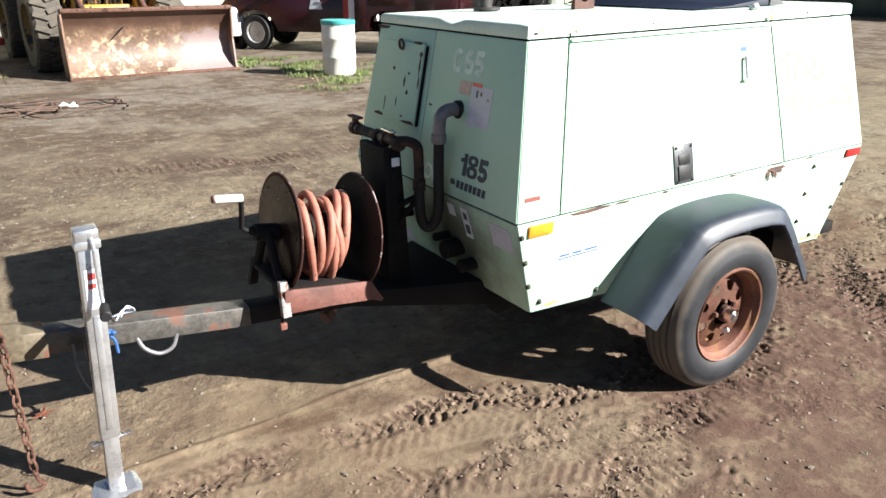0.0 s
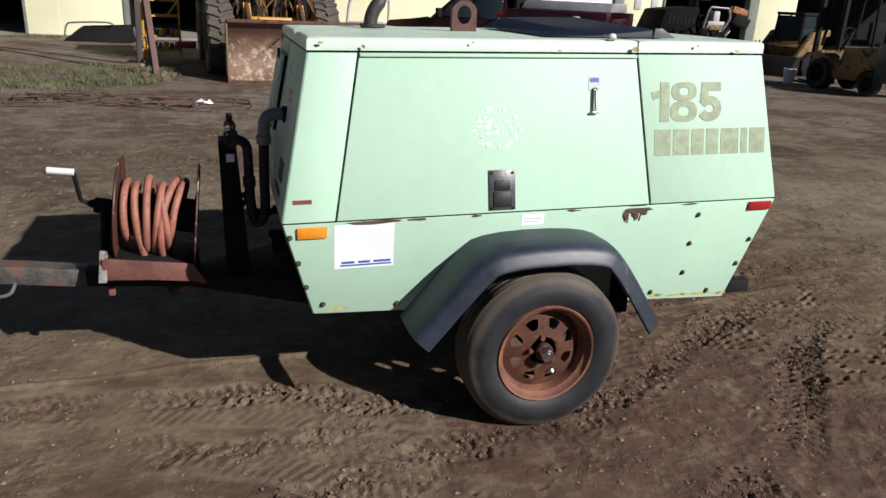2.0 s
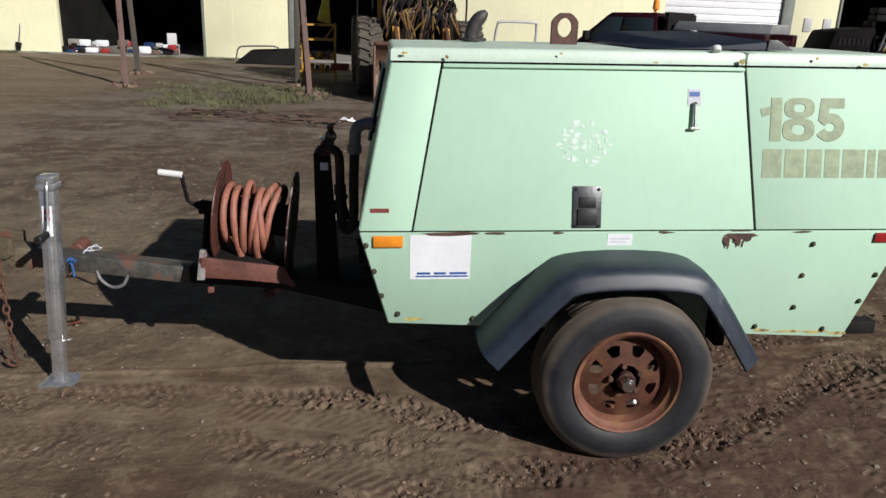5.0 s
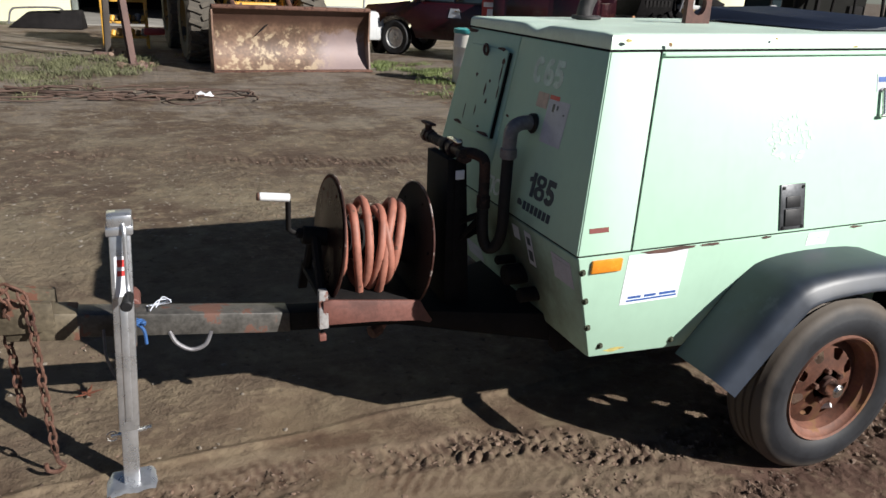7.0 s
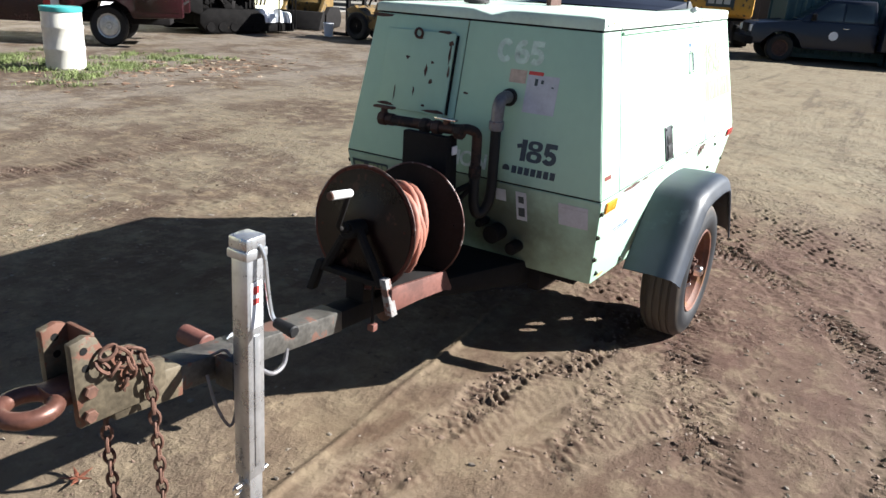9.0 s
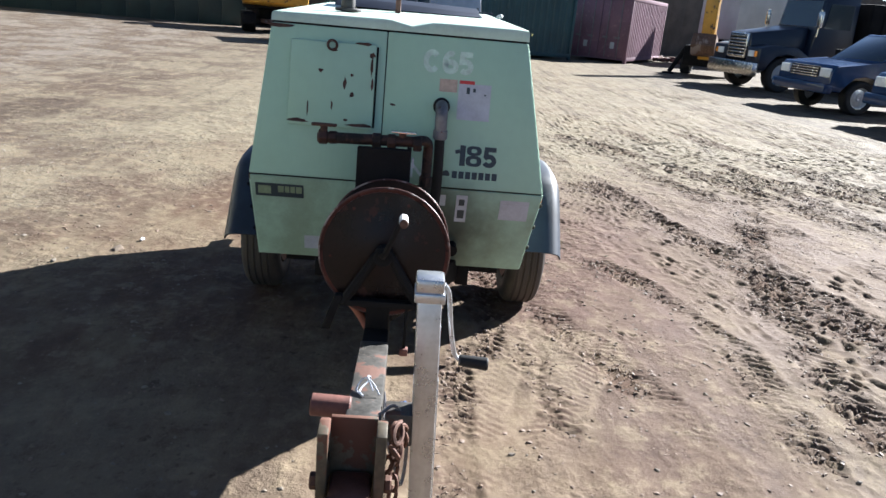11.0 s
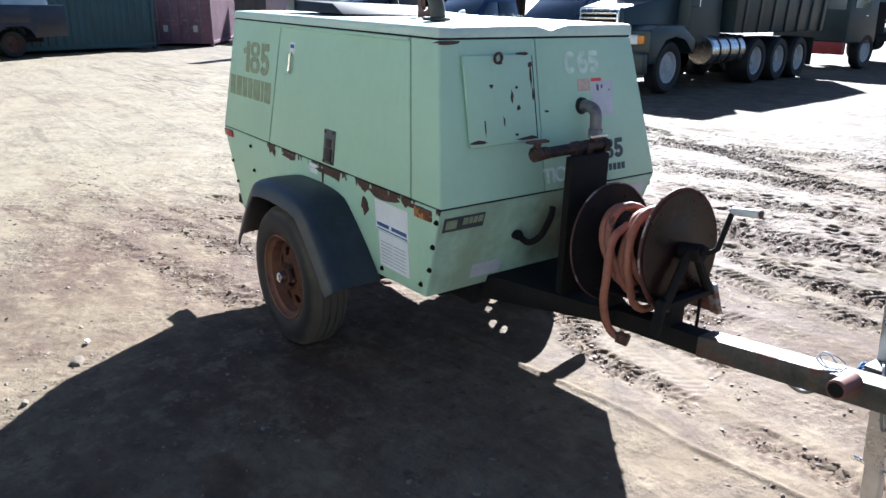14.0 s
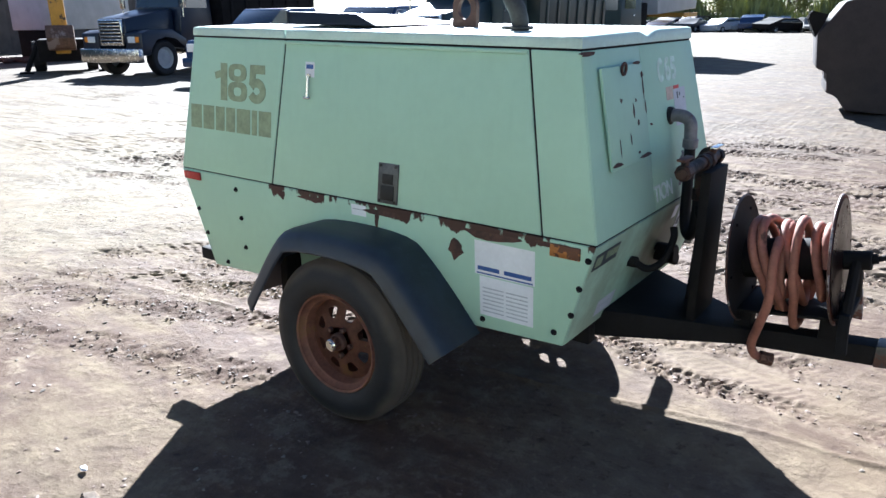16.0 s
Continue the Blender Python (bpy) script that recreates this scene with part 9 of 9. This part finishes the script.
tr = thing("box_trailer", pose(31.5, 10.6, 0, 0, 0, 108), "dark brown equipment trailer by the fence", "trailer")
bm = B()
box(bm, (-2.2, -1.1, 0.55), (2.2, 1.1, 1.9), 0.04)
part("box", bm, FENCE, tr)
bm = B()
box(bm, (-2.25, -1.13, 0.50), (2.25, 1.13, 0.60), 0.02)
part("rail", bm, FENCE, tr)
for x in (-0.5, 0.5):
    for s in (-1, 1):
        road_wheel(tr, x, s * 1.0, 0.36, 0.22, s)
wp = B()
box(wp, (2.20, -0.5, 1.0), (2.225, 0.3, 1.8), 0.003)
part("poster", wp, PAPER, tr)

bin_ = thing("pale_box_body", pose(32.0, -16.0, 0, 0, 0, 18), "pale grey box body raised on stands", "box body")
bm = B()
box(bm, (-1.3, -2.2, 1.25), (1.3, 2.2, 3.6), 0.05)
part("box", bm, PALE_BOX, bin_)
for y in (-2.0, 2.0):
    bm = B()
    box(bm, (-1.1, y - 0.12, 0), (1.1, y + 0.12, 1.25), 0.02)
    part("stand", bm, MACHINE_DARK, bin_)

hoe = thing("backhoe_boom", pose(22.6, -10.3, 0, 0, 0, 150), "yellow backhoe boom with a muddy bucket, stabiliser down", "backhoe")
bm = B()
prism(bm, [(-0.25, 0.6), (0.25, 0.6), (0.55, 2.4), (0.25, 4.0), (-0.05, 4.0), (0.15, 2.4)], "y", -0.22, 0.22, 0.03)
part("boom", bm, YELLOW, hoe)
bm = B()
prism(bm, [(0.2, 1.2), (0.85, 1.5), (1.0, 1.1), (0.75, 0.75), (0.25, 0.7)], "y", -0.4, 0.4, 0.03)
part("bucket", bm, BLADE, hoe)
bm = B()
box(bm, (-1.7, -0.75, 0.35), (0.1, 0.75, 1.05), 0.05)
part("base_frame", bm, MACHINE_DARK, hoe)
for s in (-1, 1):
    bm = B()
    tube(bm, [(-0.1, s * 0.7, 1.0), (0.1, s * 1.15, 0.06)], 0.08, 8)
    box(bm, (-0.1, s * 1.15 - 0.2, 0.0), (0.3, s * 1.15 + 0.2, 0.06), 0.01)
    part("stabiliser", bm, MACHINE_DARK, hoe)
    big_wheel("wheel", hoe, (-1.2, s * 0.8, 0.5), 0.5, 0.35, (0, 1, 0), 16)
cable_heap("brush_pile", (31.6, -12.3), (2.0, 1.3), 16, 0.07, RUSTY, "heap of dry brush and scrap timber", 14)

fence = thing("yard_fence", pose(37.5, -6, 0, 0, 0, 108), "tall weathered brown sheet fence", "fence", kind="structure")
for i in range(58):
    bm = B()
    x = -29 + i
    box(bm, (x + 0.004, -0.03, 0), (x + 0.996, 0.03, 4.4 + 0.05 * math.sin(i * 1.7)), 0.006)
    for k in range(4):
        box(bm, (x + 0.1 + 0.24 * k, -0.055, 0), (x + 0.18 + 0.24 * k, -0.028, 4.35))
    part("fence_sheet", bm, FENCE, fence)
side_fence = thing("green_fence", pose(29.5, 15, 0, 0, 0, 96), "dark green sheet fence beside the workshop", "fence", kind="structure")
for i in range(15):
    bm = B()
    x = -7.5 + i
    box(bm, (x + 0.004, -0.03, 0), (x + 0.996, 0.03, 3.2), 0.006)
    for k in range(4):
        box(bm, (x + 0.1 + 0.24 * k, -0.055, 0), (x + 0.18 + 0.24 * k, -0.028, 3.15))
    part("fence_sheet", bm, TRUCK_GREEN, side_fence)

# dark steel bucket parked on the dirt
sb = thing("excavator_bucket", pose(-0.4, -11.6, 0, 0, 0, 12), "dark rusty excavator bucket standing on the dirt", "bucket")
bm = B()
prism(bm, [(0.85, 1.25), (0.80, 0.72), (0.60, 0.66), (0.62, 0.34), (0.42, 0.28), (0.30, 0.05), (-0.6, 0.0), (-1.5, 0.1), (-1.9, 0.7), (-1.8, 1.6), (-0.6, 2.1), (0.5, 1.75)], "y", -0.75, 0.75, 0.03)
part("shell", bm, material("dark_scaled_steel", (0.028, 0.020, 0.019), 0.8, var=0.35, scale=5, bump=0.4), sb)
bm = B()
for y in (-0.5, -0.17, 0.17, 0.5):
    hull(bm, [(0.70, y - 0.07, 1.55), (0.86, y - 0.07, 1.2), (0.86, y + 0.07, 1.2), (0.70, y + 0.07, 1.55)], [(0.95, y - 0.03, 1.62), (1.0, y - 0.03, 1.5), (1.0, y + 0.03, 1.5), (0.95, y + 0.03, 1.62)])
part("teeth", bm, MACHINE_DARK, sb)


# ---- wrecked cars and trees far off ----
def wreck(m, paint, seed):
    rng = random.Random(seed)
    c = thing("scrap_car", m @ Euler((rng.uniform(-0.07, 0.07), rng.uniform(-0.06, 0.06), 0)).to_matrix().to_4x4() @ Matrix.Diagonal((1.0, 1.0, rng.uniform(0.62, 0.95), 1.0)), "stripped scrap car in a row of wrecks", "car", "row of scrap cars")
    bm = B()
    k = lambda v: v + rng.uniform(-0.16, 0.16)
    prism(bm, [(-2.1, k(0.35)), (2.1, k(0.35)), (2.15, k(0.8)), (1.3, k(0.95)), (0.7, k(1.35)), (-0.8, k(1.38)), (-1.5, k(0.98)), (-2.15, k(0.9))], "y", -0.85, 0.85, 0.06)
    part("body", bm, paint, c)
    bm = B()
    prism(bm, [(1.05, 1.0), (0.62, 1.28), (-0.72, 1.30), (-1.25, 1.0)], "y", -0.862, 0.862, 0.01)
    part("window", bm, GLASS, c)
    for x in (-1.3, 1.35):
        for s in (-1, 1):
            road_wheel(c, x, s * 0.78, 0.30, 0.2, s)


paints = (PALE_BOX, BLUE_PAINT, MACHINE_DARK, CONCRETE, MAROON, NAVY)
for i in range(24):
    wreck(pose(2.0 + 2.4 * (i % 13) + 1.1 * (i // 13), -62.5 - 3.6 * (i // 13) - 1.0 * math.sin(i * 1.3), 0, 0, 0, 80 + 23 * math.sin(i * 2.7)), paints[(i * 5) % 6], i)


def tree(at, height, seed):
    rng = np.random.default_rng(seed)
    t = thing("tree", pose(*at), "leafy yellow-green tree at the yard's edge", "tree", "trees at the yard's edge")
    bm = B()
    tube(bm, curve_points([(0, 0, 0), (0.05, 0.03, height * 0.3), (-0.08, 0.05, height * 0.6), (0.02, 0, height * 0.9)], 5), [0.22 - 0.012 * i for i in range(16)], 9)
    limbs = []
    for i in range(9):
        a, z = rng.uniform(0, 6.28), height * rng.uniform(0.10, 0.7)
        r = height * rng.uniform(0.18, 0.34)
        e = (r * math.cos(a), r * math.sin(a), z + height * rng.uniform(0.08, 0.25))
        tube(bm, curve_points([(0, 0, z), (e[0] * 0.5, e[1] * 0.5, z + 0.3), e], 4), [0.07 - 0.006 * k for k in range(9)], 6)
        limbs.append(e)
    part("trunk", bm, BARK, t)
    verts, faces = [], []
    for _ in range(3400):
        e = limbs[rng.integers(len(limbs))]
        c = np.array(e) * rng.uniform(0.6, 1.05) + rng.normal(0, height * 0.075, 3)
        c[2] = max(c[2], 0.5)
        u, v = rng.normal(0, 1, 3), rng.normal(0, 1, 3)
        u, v = 0.13 * u / np.linalg.norm(u), 0.08 * v / np.linalg.norm(v)
        i = len(verts)
        verts += [tuple(c - u), tuple(c + v), tuple(c + u), tuple(c - v)]
        faces.append((i, i + 1, i + 2, i + 3))
    me = bpy.data.meshes.new("crown")
    me.from_pydata(verts, [], faces)
    me.materials.append(LEAF)
    ob = new("crown", me)
    ob.parent = t


for i in range(19):
    tree((-14 + 3.1 * i, -75 + 3.0 * math.sin(i * 2.1), 0), 6.0 + 1.6 * math.sin(i * 1.7), 100 + i)


# ---- reeds and brush along the yard's edge ----
rng = np.random.default_rng(77)
n = 9000
base = np.stack([rng.uniform(-22, 48, n), rng.uniform(-73.5, -68.5, n), np.zeros(n)], -1)
tall = rng.uniform(1.2, 4.2, n) * (0.75 + 0.35 * np.sin(base[:, 0] * 0.9))
turn = rng.uniform(0, math.pi, n)
wide = rng.uniform(0.05, 0.16, n)
side = np.stack([np.cos(turn) * wide, np.sin(turn) * wide, np.zeros(n)], -1)
tip = np.stack([rng.normal(0, 0.35, n), rng.normal(0, 0.35, n), tall], -1)
mid = tip * np.array([0.35, 0.35, 0.6])
quad = np.stack([base - side * 0.4, base + side * 0.4, base + mid + side, base + tip, base + mid - side], 1).reshape(-1, 3)
me = bpy.data.meshes.new("reeds")
me.from_pydata(quad.tolist(), [], (np.arange(n * 5).reshape(n, 5)).tolist())
me.materials.append(LEAF)
tagged(new("reeds", me), "tall yellow-green reeds along the yard's edge", "reeds", kind="stuff")
